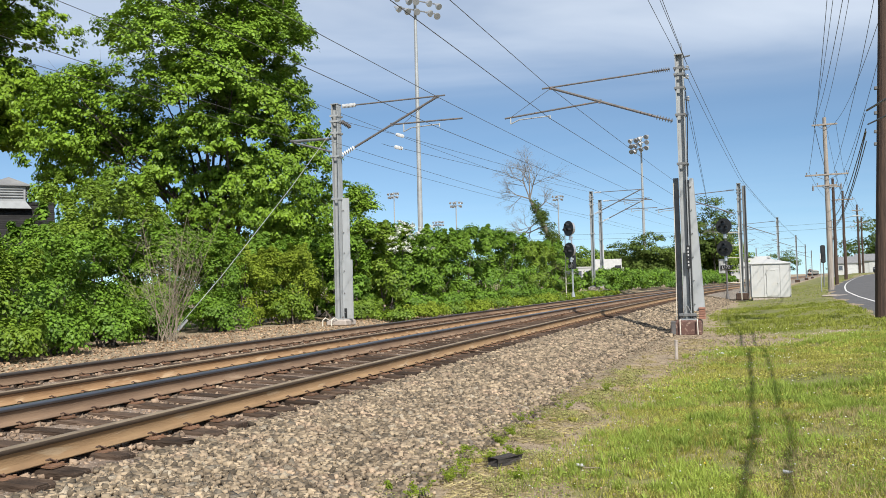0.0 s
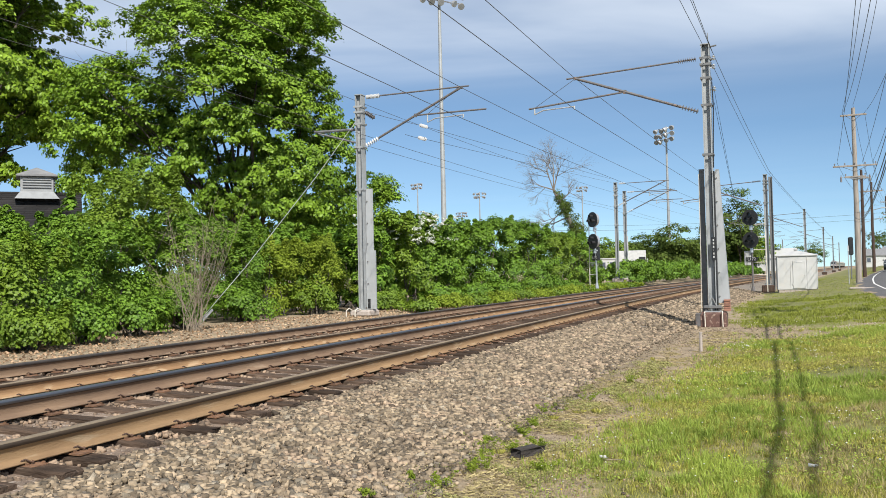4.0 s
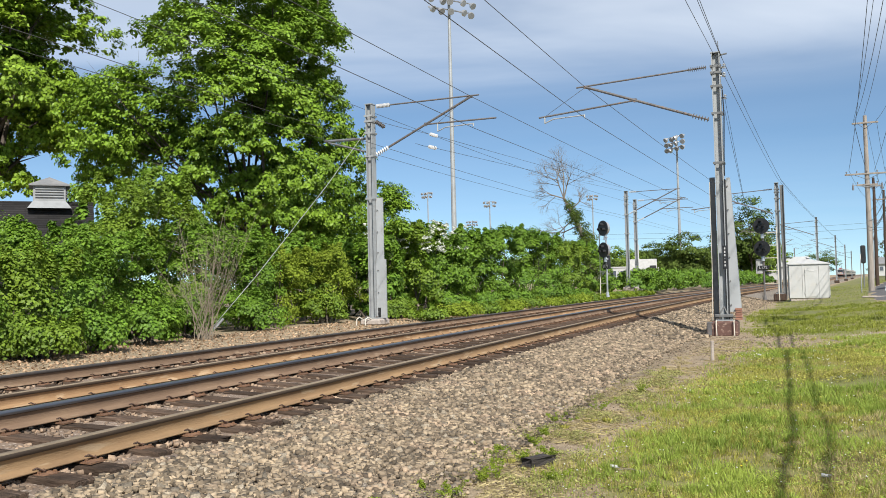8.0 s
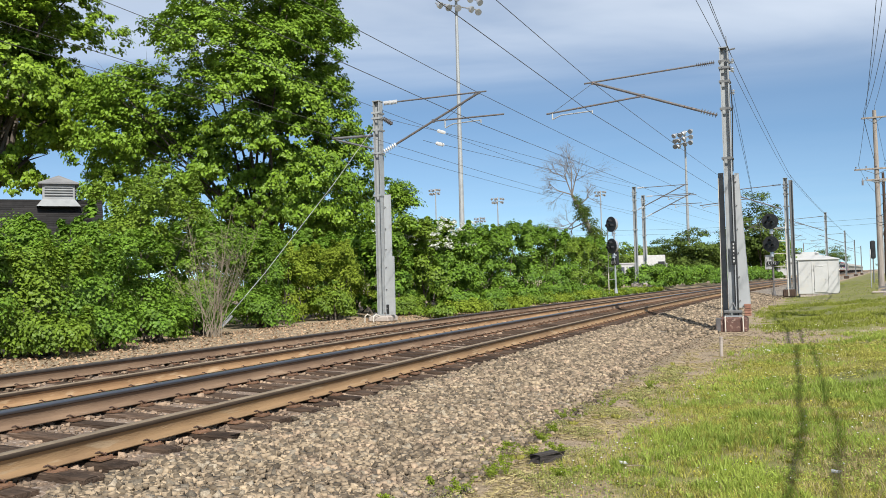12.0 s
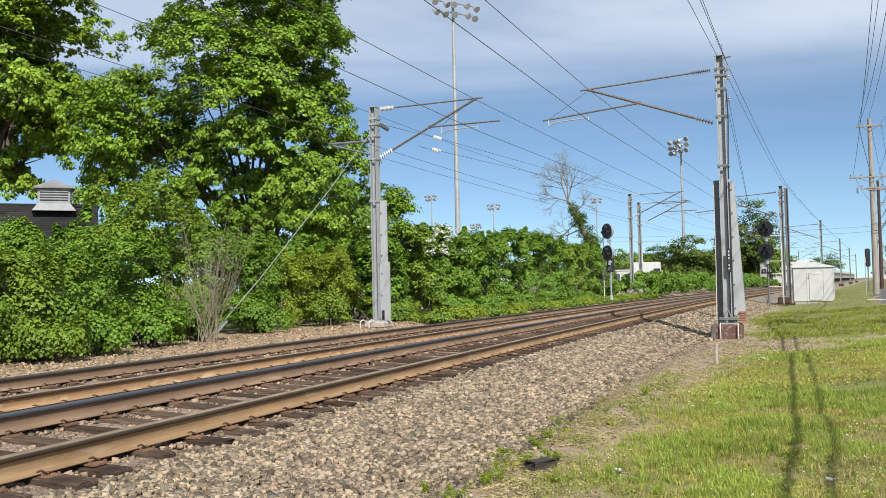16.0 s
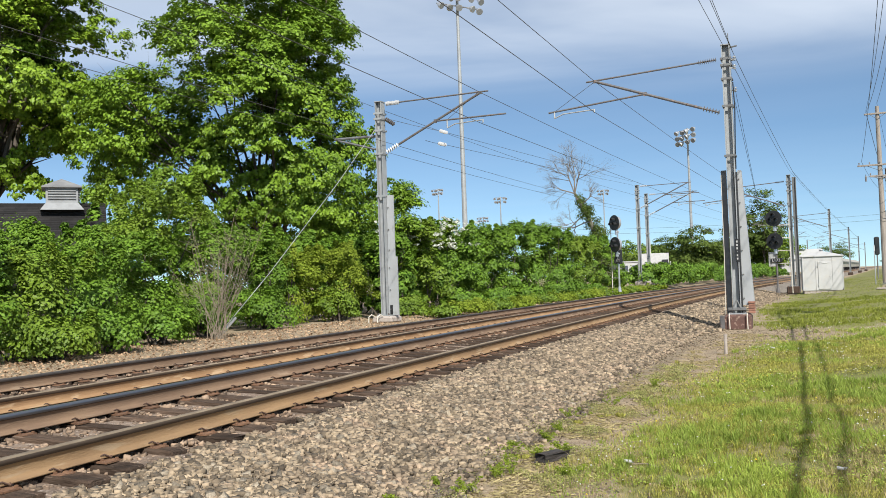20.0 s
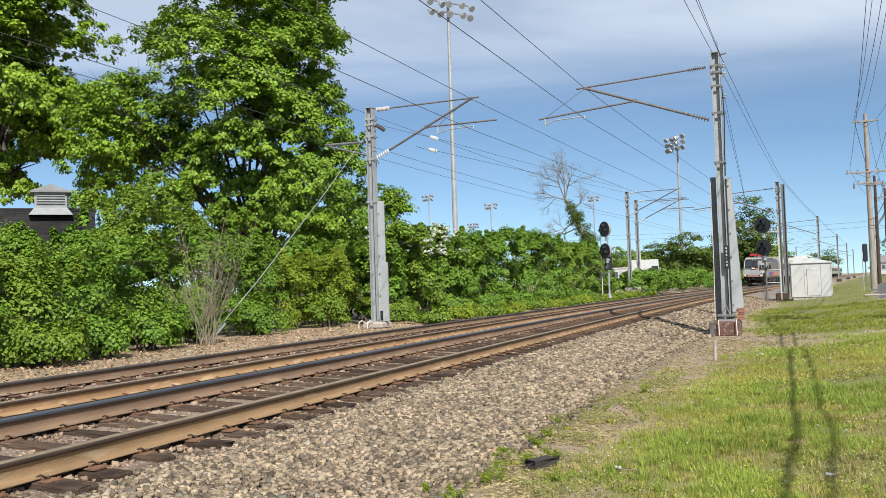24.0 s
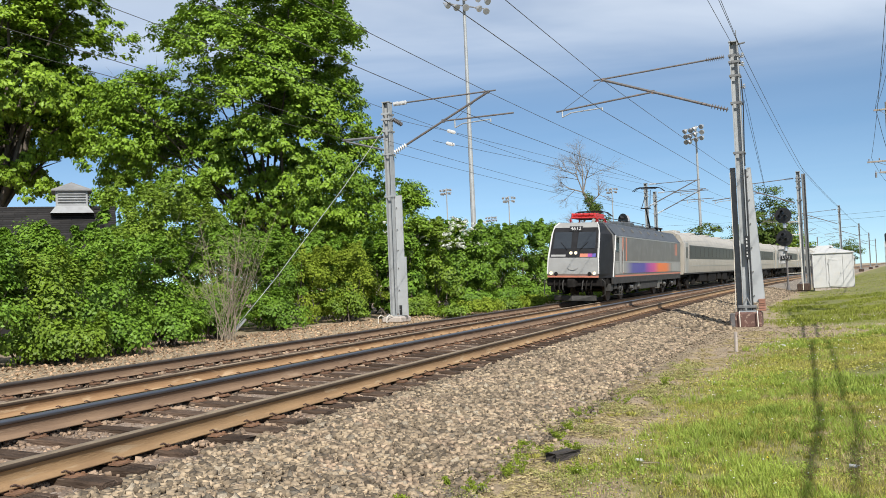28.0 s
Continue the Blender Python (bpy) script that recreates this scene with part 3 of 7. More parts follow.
def weight_guard(root, zb, side, light):
    """Sheet metal guard round the balance weights at the foot of the column, with rusty bolts."""
    if light:
        s = Shape(); s.box((0.275, 0.06, (zb + 0.3 + 4.35) / 2), (0.27, 0.05, 4.35 - zb - 0.3))
        part("weight_guard", s, M["galv_light"], root, "pale sheet metal guard plate")
        s = Shape(); s.box((0.325, 0.0, (zb + 0.22 + 2.1) / 2), (0.38, 0.07, 2.1 - zb - 0.22))
        part("weight_guard", s, M["galv_light"], root, "pale sheet metal guard plate")
        bolts = [(0.20, 0.02, 3.9), (0.20, 0.02, 3.1), (0.20, 0.02, 2.35), (0.22, -0.05, 1.7), (0.22, -0.05, 0.9), (0.22, -0.05, 0.2)]
        s = Shape(); s.box((0.24, -0.045, zb + 0.42), (0.10, 0.02, 0.34)); part("slot", s, M["black"], root, "dark slot in the guard plate")
    else:
        # sun and shade are in the colours: sunny plate widens downwards, shaded one narrow
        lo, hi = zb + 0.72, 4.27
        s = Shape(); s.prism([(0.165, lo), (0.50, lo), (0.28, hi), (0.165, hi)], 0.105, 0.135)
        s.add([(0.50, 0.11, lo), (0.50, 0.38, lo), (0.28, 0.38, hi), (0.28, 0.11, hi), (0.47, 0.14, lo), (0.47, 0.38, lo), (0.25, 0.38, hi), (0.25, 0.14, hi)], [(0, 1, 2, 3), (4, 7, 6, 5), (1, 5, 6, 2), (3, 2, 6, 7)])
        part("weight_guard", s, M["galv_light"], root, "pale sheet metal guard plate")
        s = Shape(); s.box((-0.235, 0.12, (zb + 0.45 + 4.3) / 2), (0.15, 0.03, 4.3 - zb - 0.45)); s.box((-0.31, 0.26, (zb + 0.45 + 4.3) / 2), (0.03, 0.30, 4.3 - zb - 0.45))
        part("weight_guard", s, M["galv_dark"], root, "sheet metal guard plate with shade in its dark colour")
        # black strip stands in for the shadowed gap beside the number board
        s = Shape(); s.box((0.115, 0.0, (zb + 0.5 + 4.2) / 2), (0.10, 0.26, 4.2 - zb - 0.5)); part("balance_weight", s, M["black"], root, "black strip painting the shaded gap in the guard")
        bolts = [(0.205, 0.10, 4.0 - 0.74 * i) for i in range(6)]
        for i in range(5):
            s = Shape(); s.box((0.42, 0.05, zb + 0.50 + 0.075 * i), (0.20 - 0.01 * (i % 2), 0.24, 0.065), bevel=0.01)
            part("brick", s, M["brick"], root, "red brick")
    for q in bolts:
        s = Shape(); s.rod(q, (q[0], q[1] - 0.03, q[2]), 0.022, n=6)
        part("bolt", s, M["steel_rust"], root)


MAST_R = mast(-1.41, 29.3, -0.63, 8.17, -1, reach=4.2, label="grey steel overhead line mast on a painted base near the track")
MAST_L = mast(-13.62, 30.0, -0.24, 7.77, 1, plinth="concrete", light=True, reach=4.02, foot=0.2, label="pale grey steel overhead line mast with white insulators by the bushes")
# number board of the mast, with worn figures
s = Shape(); s.box((0.085, -0.215, 1.78), (0.115, 0.02, 0.72), bevel=0.008)
board = part("number_board", s, M["black"], MAST_R, "black number board with white figures")
for i in range(6):
    s = Shape(); s.box((0.085, -0.228, 2.05 - 0.105 * i), (0.042 if i != 3 else 0.018, 0.006, 0.060 if i != 3 else 0.022), bevel=0.004)
    part("figure", s, M["white"], board)
# pale cable down the side of the mast, with a joint box and a marker stake
s = Shape(); s.tube([(-0.325, 0.09, 4.15), (-0.33, 0.08, 1.6), (-0.36, 0.0, -0.35)], 0.011, 6)
part("cable", s, M["cream"], MAST_R, "pale vertical cable")
s = Shape(); s.box((-0.40, -0.28, -0.42), (0.22, 0.18, 0.42), bevel=0.02)
part("joint_box", s, M["steel_rust"], MAST_R, "rusty joint box")
for x in (-0.22, 0.30):
    s = Shape(); s.tube([(x, -0.40, -0.15), (x, -0.47, -0.2), (x + 0.01, -0.47, -0.62)], 0.016, 6)
    part("ground_strap", s, M["cream"], MAST_R, "pale grounding strap")
s = Shape(); s.box((0, -0.22, -0.02), (0.55, 0.10, 0.10), bevel=0.02); s.rod((-0.12, -0.26, 0.0), (0.0, -0.2, 0.26), 0.02); s.rod((0.12, -0.26, 0.0), (0.0, -0.2, 0.26), 0.02)
part("foot_bracket", s, M["galv_dark"], MAST_R)
stake = Shape(); stake.rod((0, 0, -0.2), (0, 0, 0.40), 0.036, 0.034, 8); stake.rod((0, 0, 0.40), (0, 0, 0.43), 0.042, 0.03, 8)
tagged(part("marker_stake", stake, M["concrete"], None, m=pose(-1.25, 20.2, gz(-1.25, 20.2))), "weathered pale concrete marker stake in bare earth", "stake")
for x0 in (-0.3, 0.05):
    s = Shape(); s.tube([(x0, -0.35, -0.05), (x0 - 0.05, -0.50, 0.03), (x0 - 0.1, -0.62, -0.05), (x0 - 0.1, -0.64, -0.3)], 0.02, 6)
    part("ground_strap", s, M["cream"], MAST_L, "pale grounding strap")

# shelf arm on the back of the far mast, carrying a return wire, and its guy
s = Shape(); s.rod((-0.15, 0, 6.55), (-1.9, 0, 6.58), 0.05); s.rod((-0.15, 0, 6.05), (-1.75, 0, 6.52), 0.035)
part("side_bracket", s, M["galv_dark"], MAST_L)
guy = Shape(); guy.tube([(-13.75, 29.8, 6.75), (-14.15, 27.4, 4.55), (-14.75, 23.9, 1.55), (-15.1, 21.55, -0.25)], 0.011, 6)
tagged(part("guy_wire", guy, M["guy"]), "pale steel guy wire slanting from the mast head to the ground", "wire")
s = Shape(); s.rod((-15.1, 21.55, -0.30), (-14.9, 22.3, 0.30), 0.05, 0.04, 8)
tagged(part("guy_anchor", s, M["guy"]), "pale metal sleeve at the foot of the guy wire", "anchor")

FAR_MASTS = [(-1.75, 65.0, -0.48, 7.45, -1, False), (-1.55, 114.0, -0.3, 7.9, -1, False), (-1.6, 172.0, -0.3, 8.0, -1, False), (-1.6, 228.0, -0.3, 8.0, -1, False), (-1.6, 290.0, -0.3, 8.0, -1, False),
             (-13.9, 74.2, 0.10, 8.35, 1, False), (-14.3, 79.2, 0.05, 8.05, 1, False), (-13.8, 128.0, -0.1, 8.1, 1, False), (-13.8, 186.0, -0.1, 8.1, 1, False), (-13.8, 245.0, -0.1, 8.1, 1, False)]
for u, y, zb, top, side, w in FAR_MASTS:
    mast(u + float(bend(y)), y, zb, top, side, weights=w, plinth="wood_brown" if side < 0 else "concrete", light=side > 0, reach=4.1, detail=False)
# twin column beside the mast by the hut
s = Shape(); h_beam(s, 0.24, 0.24, -0.4, 7.3)
tagged(part("steel_column", s, M["galv_dark"], None, m=pose(0.84, 64.9, 0, 0, 0, heading(65))), "dark steel column beside an overhead line mast", "mast", "overhead line masts")


# ---- wires ----
def wire(pts, r, label, sag=0.0, name="overhead_wire", mat="wire", n=10):
    line = []
    for a, b in zip(pts[:-1], pts[1:]):
        a, b = Vector(a), Vector(b)
        k = max(2, int((b - a).length / 4))
        k = min(k, n * 2)
        for i in range(k):
            t = i / k
            q = a.lerp(b, t)
            q.z -= 4 * sag * t * (1 - t)
            line.append(q)
    line.append(Vector(pts[-1]))
    s = Shape(); s.tube(line, r, 5)
    return tagged(part(name, s, M[mat]), label, "wire", "overhead wires")


def catenary(stations, z_carry, z_contact, sag, label):
    """Carrying wire and contact wire of a track; stations are (y, offset, rise)."""
    for (y0, u0, h0), (y1, u1, h1) in zip(stations[:-1], stations[1:]):
        ys = np.linspace(y0, y1, max(6, int((y1 - y0) / 4)))
        t = (ys - y0) / (y1 - y0)
        x = u0 + (u1 - u0) * t + (bend(y0) + (bend(y1) - bend(y0)) * t)
        lift = h0 + (h1 - h0) * t
        top = z_carry + lift - 4 * sag * t * (1 - t)
        s = Shape(); s.tube([Vector(q) for q in zip(x, ys, top)], 0.010, 5)
        tagged(part("carrying_wire", s, M["wire"]), "dark carrying wire above the " + label, "wire", "overhead wires")
        s = Shape(); s.tube([Vector(q) for q in zip(x, ys, lift + z_contact)], 0.010, 5)
        tagged(part("contact_wire", s, M["wire"]), "dark contact wire above the " + label, "wire", "overhead wires")


catenary([(-35, -7.97, 0), (29.25, -6.04, 0), (65, -5.85, 0.22), (114, -5.7, 0.2), (172, -5.7, 0.2), (228, -5.7, 0.2), (290, -5.7, 0.2)], 7.55, 6.50, 0.05, "near track")
catenary([(-35, -12.07, -0.05), (29.95, -10.1, -0.05), (76, -9.85, 0.10), (128, -9.7, 0.1), (186, -9.7, 0.1), (245, -9.7, 0.1)], 7.72, 6.64, 0.10, "far track")
for du, z0, back in ((-0.06, 8.15, -4.85), (0.14, 8.1, -3.7), (0.20, 7.95, -3.2)):
    st = [(29.3, -1.86), (65, -1.6), (114, -1.6), (172, -1.6), (228, -1.6)]
    wire([Vector((back, -35, z0 + 0.1))] + [on_line(u + du, y, z0 - (0.4 if y > 60 else 0)) for y, u in st], 0.008, "dark feeder wire along the masts", 0.12)
for du, z0 in ((-0.15, 7.6), (-1.8, 6.62), (0.2, 6.3)):
    st = [(-40, -13.9), (30.0, -14.1), (77, -13.9), (128, -13.8), (186, -13.8)]
    wire([on_line(u + du, y, z0) for y, u in st], 0.008, "dark feeder wire along the far masts", 0.2)
for k in (0, 1):
    wire([(-1.2, 29.45, 6.9 - 0.5 * k), (-0.35 + 0.1 * k, 47.5, gz(-0.3, 47.5))], 0.006, "dark down guy from the mast to the ground", 0.0)
# small line insulators up the side of the mast
for zz in (7.72, 7.45, 6.75):
    s = Shape(); s.rod((0.12, -0.05, zz), (0.24, -0.05, zz), 0.018, n=6); insulator(s, (0.24, -0.05, zz - 0.05), (0.24, -0.05, zz + 0.10), 3, 0.06)
    part("pin_insulator", s, M["insulator"], MAST_R, "pale pin insulator")
s = Shape(); s.rod((0.12, -0.05, 8.1), (0.34, -0.05, 8.13), 0.025, n=6); s.rod((0.1, -0.05, 8.15), (0.08, -0.05, 8.55), 0.012, n=5); part("top_bracket", s, M["galv_dark"], MAST_R)
s = Shape(); s.tube([(0.17, -0.1, 7.0), (0.20, -0.14, 6.2), (0.16, -0.14, 5.0), (0.15, -0.14, 4.3)], 0.02, 5); part("cable", s, M["black"], MAST_R, "dark cable down the mast")
# dead-ended wires from the far mast with white insulators
for a, b, e in (((-13.43, 29.95, 7.18), (-11.94, 32.00, 6.84), (-11.26, 74.20, 8.69)), ((-11.94, 30.20, 6.26), (-11.63, 31.00, 6.21), (-11.27, 74.20, 8.41))):
    a, b, e = Vector(a), Vector(b), Vector(e)
    wire([a, b, e], 0.008, "dark anchored wire ending in insulators", 0.02)
    s = Shape(); d = (e - b).normalized(); insulator(s, b - d * 0.2, b + d * 0.45, 8, 0.07)
    tagged(part("line_insulator", s, M["insulator"]), "white ribbed insulator strung in an overhead wire", "insulator", "line insulators")
s = Shape(); insulator(s, (-13.38, 29.95, 7.14), (-13.03, 29.95, 6.90), 6, 0.09)
tagged(part("line_insulator", s, M["insul_brown"]), "dark ribbed insulator strung in an overhead wire", "insulator", "line insulators")


# ---- railway signals ----
def signal(x, y, zb, heads, ladder_dx, turn, plate, label, old=False):
    root = thing("railway_signal", pose(x, y, 0, 0, 0, turn), label, "railway signal", "railway signals")
    top = heads[0]
    s = Shape(); s.rod((0, 0, zb), (0, 0, top + 0.1), 0.06, n=10); s.rod((0, 0, zb), (0, 0, zb + 0.35), 0.14, 0.08, 10)
    part("post", s, M["steel_rust"] if old else M["silver"], root)
    for z in heads:
        s = Shape(); s.lathe((0, -0.22, z), (0, -0.26, z), [(0, 0.52), (1, 0.52)], 28)
        disc = part("target_disc", s, M["black"], root, "round black backing disc")
        s = Shape(); s.lathe((0, -0.22, z), (0, 0.20, z), [(0, 0.44), (0.6, 0.42), (1, 0.2)], 20)
        part("lamp_case", s, M["silver"], disc, "silver lamp housing")
        s = Shape(); s.rod((0, -0.08, z - 0.80), (0, -0.08, z - 0.46), 0.11, 0.09, 10); s.box((0.05, -0.05, z - 0.62), (0.26, 0.16, 0.10), bevel=0.02); part("lamp_bracket", s, M["silver"], root)
        for a in (90, 210, 330):
            px, pz = 0.21 * math.cos(radians(a)), z + 0.21 * math.sin(radians(a))
            h = Shape()
            for i in range(10):
                t0, t1 = radians(-20 + 22 * i), radians(2 + 22 * i)
                p = [(px + 0.125 * math.cos(t), -0.26, pz + 0.125 * math.sin(t)) for t in (t0, t1)]
                o = [(px + 0.12 * math.cos(t), -0.26 - 0.26, pz + 0.12 * math.sin(t)) for t in (t0, t1)]
                h.add([p[0], p[1], o[1], o[0]], [(0, 1, 2, 3)])
            part("hood", h, M["black"], disc)
            h = Shape(); h.lathe((px, -0.262, pz), (px, -0.275, pz), [(0, 0.11), (1, 0.09)], 14)
            part("lens", h, M["lens"], disc, "dark unlit lens")
    # a climbing rail beside the post, tied to it by bars
    zl = heads[0] - 0.1
    s = Shape(); s.rod((ladder_dx, 0.05, zb - 0.05), (ladder_dx * 0.93, 0.05, zl), 0.03, n=6)
    part("climbing_rail", s, M["cream"], root)
    for i in range(6):
        z = heads[0] - 0.45 - 0.82 * i
        if z < zb + 0.4:
            break
        s = Shape(); s.rod((0, 0.02, z), (ladder_dx * 0.95, 0.05, z), 0.026, n=6)
        part("bar", s, M["cream"], root)
    s = Shape(); s.box((0, -0.1, zb + 2.08), (0.72, 0.03, 0.26), bevel=0.01)
    pl = part("number_plate", s, M["black"], root, "black plate with white characters")
    t = bpy.data.curves.new("characters", "FONT")
    t.body, t.size, t.align_x, t.align_y, t.extrude = plate, 0.27, "CENTER", "CENTER", 0.003
    t.materials.append(M["white"])
    ob = new("characters", t); ob.parent = pl; ob.matrix_basis = pose(0, -0.12, zb + 2.08, 90, 0, 0)
    s = Shape(); s.box((-0.30 if old else -0.12, 0.12, zb + (2.15 if old else 2.35)), (0.42, 0.34, 0.95), bevel=0.03)
    part("relay_case", s, M["white"] if old else M["black"], root, "metal relay case")
    return root


signal(-0.45, 62.0, -0.36, (4.42, 2.95), 0.92, -18, "L172", "tall railway signal with two black round targets and a climbing rail", True)
signal(-10.45, 61.1, 0.0, (4.66, 3.18), -0.82, -42, "L172", "tall railway signal with two black round targets before the bushes")


# ---- trees and bushes ----
def leaf_cloud(name, clumps, count, size, rng, up=0.5, flat=0.55, droop=0.0, heart=None):
    """Many small leaves on the upper shells of clumps. clumps: rows of x, y, z, radius."""
    C = np.asarray(clumps, float)
    n = len(C) * count
    c = np.repeat(C, count, 0)
    d = rng.normal(size=(n, 3))
    d /= np.linalg.norm(d, axis=1, keepdims=True)
    d[:, 2] = np.where(d[:, 2] < -0.25, -d[:, 2], d[:, 2])
    r = c[:, 3] * (rng.random(n) ** 0.42 * 1.12 + 0.06 * rng.normal(size=n))
    p = c[:, :3] + d * r[:, None] * np.array([1, 1, flat])
    p[:, 2] -= droop * rng.random(n) * c[:, 3]
    nrm = d * np.array([1, 1, 0.9]) + np.array([0, 0, up]) + rng.normal(scale=0.42, size=(n, 3))
    if heart is not None:
        # leaves turn their faces outward from the heart of the crown
        o = p - np.asarray(heart, float)
        nrm += 0.9 * o / np.linalg.norm(o, axis=1, keepdims=True)
    nrm /= np.linalg.norm(nrm, axis=1, keepdims=True)
    a = np.cross(nrm, rng.normal(size=(n, 3)))
    a /= np.linalg.norm(a, axis=1, keepdims=True)
    b = np.cross(nrm, a)
    s = size * rng.uniform(0.6, 1.25, n)[:, None]
    # a pointed leaf folded along its middle: base, two shoulders, tip
    fold = nrm * s * 0.18
    V = np.stack([p - a * s * 0.55, p + b * s * 0.42 + fold - a * s * 0.05, p + a * s * 0.65, p - b * s * 0.42 + fold - a * s * 0.05], 1).reshape(-1, 3)
    i = np.arange(n)[:, None] * 4
    F = np.concatenate([i + [0, 1, 2], i + [0, 2, 3]], 0)
    return sheet(name, V, F)


def limbs(root, fork, targets, r0, mat, rng, name="trunk", lean=(0, 0)):
    """A tapered trunk up to a fork and bent limbs to the targets."""
    s = Shape()
    base, fork = Vector(root), Vector(fork)
    line = [base - Vector((0, 0, 0.3))] + [base.lerp(fork, i / 5) + Vector((rng.normal() * 0.06, rng.normal() * 0.06, 0)) for i in range(1, 6)]
    s.sweep(line, [r0 * 1.35] + [r0 * (1 - 0.07 * i) for i in range(1, 6)], 12)
    prev, pr = line[-1], r0 * 0.65
    for tgt in targets:
        tgt = Vector(tgt)
        a, ra = prev, pr * 0.62
        for i in range(1, 5):
            t = i / 4
            q = prev.lerp(tgt, t) + Vector((rng.normal(), rng.normal(), rng.normal() * 0.6)) * 0.035 * (tgt - prev).length * (1 - t * 0.5)
            q.z += math.sin(t * math.pi) * 0.06 * (tgt - prev).length
            rb = ra * 0.68
            s.rod(a, q, ra, rb, 6, caps=False)
            if i >= 2:
                for _ in range(2):
                    tw = q + Vector((rng.normal(), rng.normal(), rng.normal() * 0.5 + 0.3)) * 0.08 * (tgt - prev).length
                    s.rod(q, tw, rb * 0.5, rb * 0.12, 5, caps=False)
            a, ra = q, rb
    return s.mesh(name, True)


def sprays(centres, heart, radius, per, rng, clump=(0.26, 0.46)):
    """Layered sprays of foliage: round each centre a tilted, domed disc of small clumps that hangs down at its rim."""
    rows = []
    for c in centres:
        r = rng.uniform(*radius)
        out = c - heart
        out = out / max(np.linalg.norm(out), 1e-6)
        side = np.cross(out, [0, 0, 1.0])
        side = side / max(np.linalg.norm(side), 1e-6)
        fwd = np.cross([0, 0, 1.0], side)
        k = max(5, int(per * (r / np.mean(radius)) ** 2))
        d, a = np.sqrt(rng.random(k)) * r, rng.uniform(0, 2 * math.pi, k)
        p, q = np.cos(a) * d * 1.15, np.sin(a) * d
        drop = 0.62 * (d / r) ** 2 * r + 0.35 * q * max(0.0, 1 - abs(out[2]))
        P = c + side * p[:, None] + fwd * q[:, None]
        P[:, 2] += -drop + rng.normal(size=k) * 0.16 * r
        rows.append(np.concatenate([P, rng.uniform(*clump, (k, 1))], 1))
    return np.concatenate(rows)


def tree(x, y, zb, blobs, clump_n, per, leaf, seed, mat, fork_h, r0, label, clump_r=(0.7, 1.25), bark="bark", flat=0.55, limb_n=12, group="trees", droop=0.25, shell=0.45, name="tree", turn=0, spray=0):
    """blobs: ellipsoids of the crown, (dx, dy, z, rx, ry, rz). spray: clumps to a layered spray, or 0 for single clumps."""
    rng = np.random.default_rng(seed)
    root = thing(name, pose(x, y, zb, 0, 0, turn), label, "tree", group)
    vol = np.array([(b[3] * b[4] * b[5]) ** 0.75 for b in blobs])
    rows = []
    for b, share in zip(blobs, vol / vol.sum()):
        k = max(3, int(clump_n * share))
        d = rng.normal(size=(k, 3)); d /= np.linalg.norm(d, axis=1, keepdims=True)
        rr = rng.random(k) ** shell
        rows.append(np.concatenate([np.array(b[:3]) + d * rr[:, None] * np.array(b[3:6]), rng.uniform(*clump_r, (k, 1))], 1))
    C = np.concatenate(rows)
    heart = C[:, :3].mean(0) - np.array([0, 0, 1.5])
    tg = [C[i, :3] for i in rng.choice(len(C), min(limb_n, len(C)), False)]
    part("trunk", limbs((0, 0, 0), (rng.normal() * 0.2, rng.normal() * 0.2, fork_h), tg, r0, bark, rng), M[bark], root)
    if spray:
        C = sprays(C[:, :3], heart, clump_r, spray, rng)
    part("crown", leaf_cloud("crown", C, per, leaf, rng, up=0.45, flat=flat, droop=droop, heart=heart), M[mat], root)
    return root


tree(-25.2, 41.0, -0.3, [(-0.3, 0, 12.3, 5.9, 5.4, 6.6), (-5.0, -0.6, 9.0, 3.6, 3.4, 3.2), (3.4, 0.3, 8.6, 2.6, 3.4, 4.6), (-2.0, -0.8, 6.6, 5.6, 3.2, 1.9), (0.5, 0, 17.5, 5.2, 4.6, 3.4), (-6.6, -0.8, 11.4, 2.2, 2.0, 1.3), (4.4, 0.2, 5.0, 1.8, 1.8, 1.0), (-0.5, 0.6, 4.6, 4.6, 2.6, 1.5), (-7.2, -2.6, 9.0, 1.7, 1.6, 1.5), (-7.4, -2.6, 6.9, 1.9, 1.5, 1.0), (-7.4, -3.4, 11.2, 1.5, 1.3, 1.1), (3.2, 0.4, 4.2, 2.2, 2.0, 1.3), (0.6, -4.2, 10.6, 2.8, 1.5, 2.6), (2.2, -3.2, 7.0, 2.2, 1.4, 1.7), (-2.6, -4.0, 13.2, 2.4, 1.5, 2.0), (1.2, -3.6, 14.6, 2.4, 1.5, 1.8), (3.6, -2.6, 4.6, 2.6, 1.4, 1.5), (0.8, -3.4, 5.0, 2.4, 1.4, 1.3)],
     300, 46, 0.160, 11, "leaf_maple", 2.6, 0.27, "tall broad maple tree in fresh green leaf behind the hedge", (0.7, 1.45), limb_n=30, turn=31, flat=0.85, shell=0.40, droop=0.2, spray=16)
tree(-38.3, 35.1, -0.3, [(0.3, 0, 14.1, 5.6, 5.2, 7.2), (2.5, 0.6, 17.3, 4.0, 4.3, 4.3), (-0.3, 0.3, 10.8, 4.9, 4.0, 2.3), (4.4, 0.9, 12.4, 2.4, 2.6, 2.1)],
     145, 42, 0.20, 12, "leaf_dark", 5.5, 0.5, "dark green maple tree rising behind the roof", (0.9, 1.7), limb_n=22, turn=44, flat=0.85, droop=0.2, spray=17)

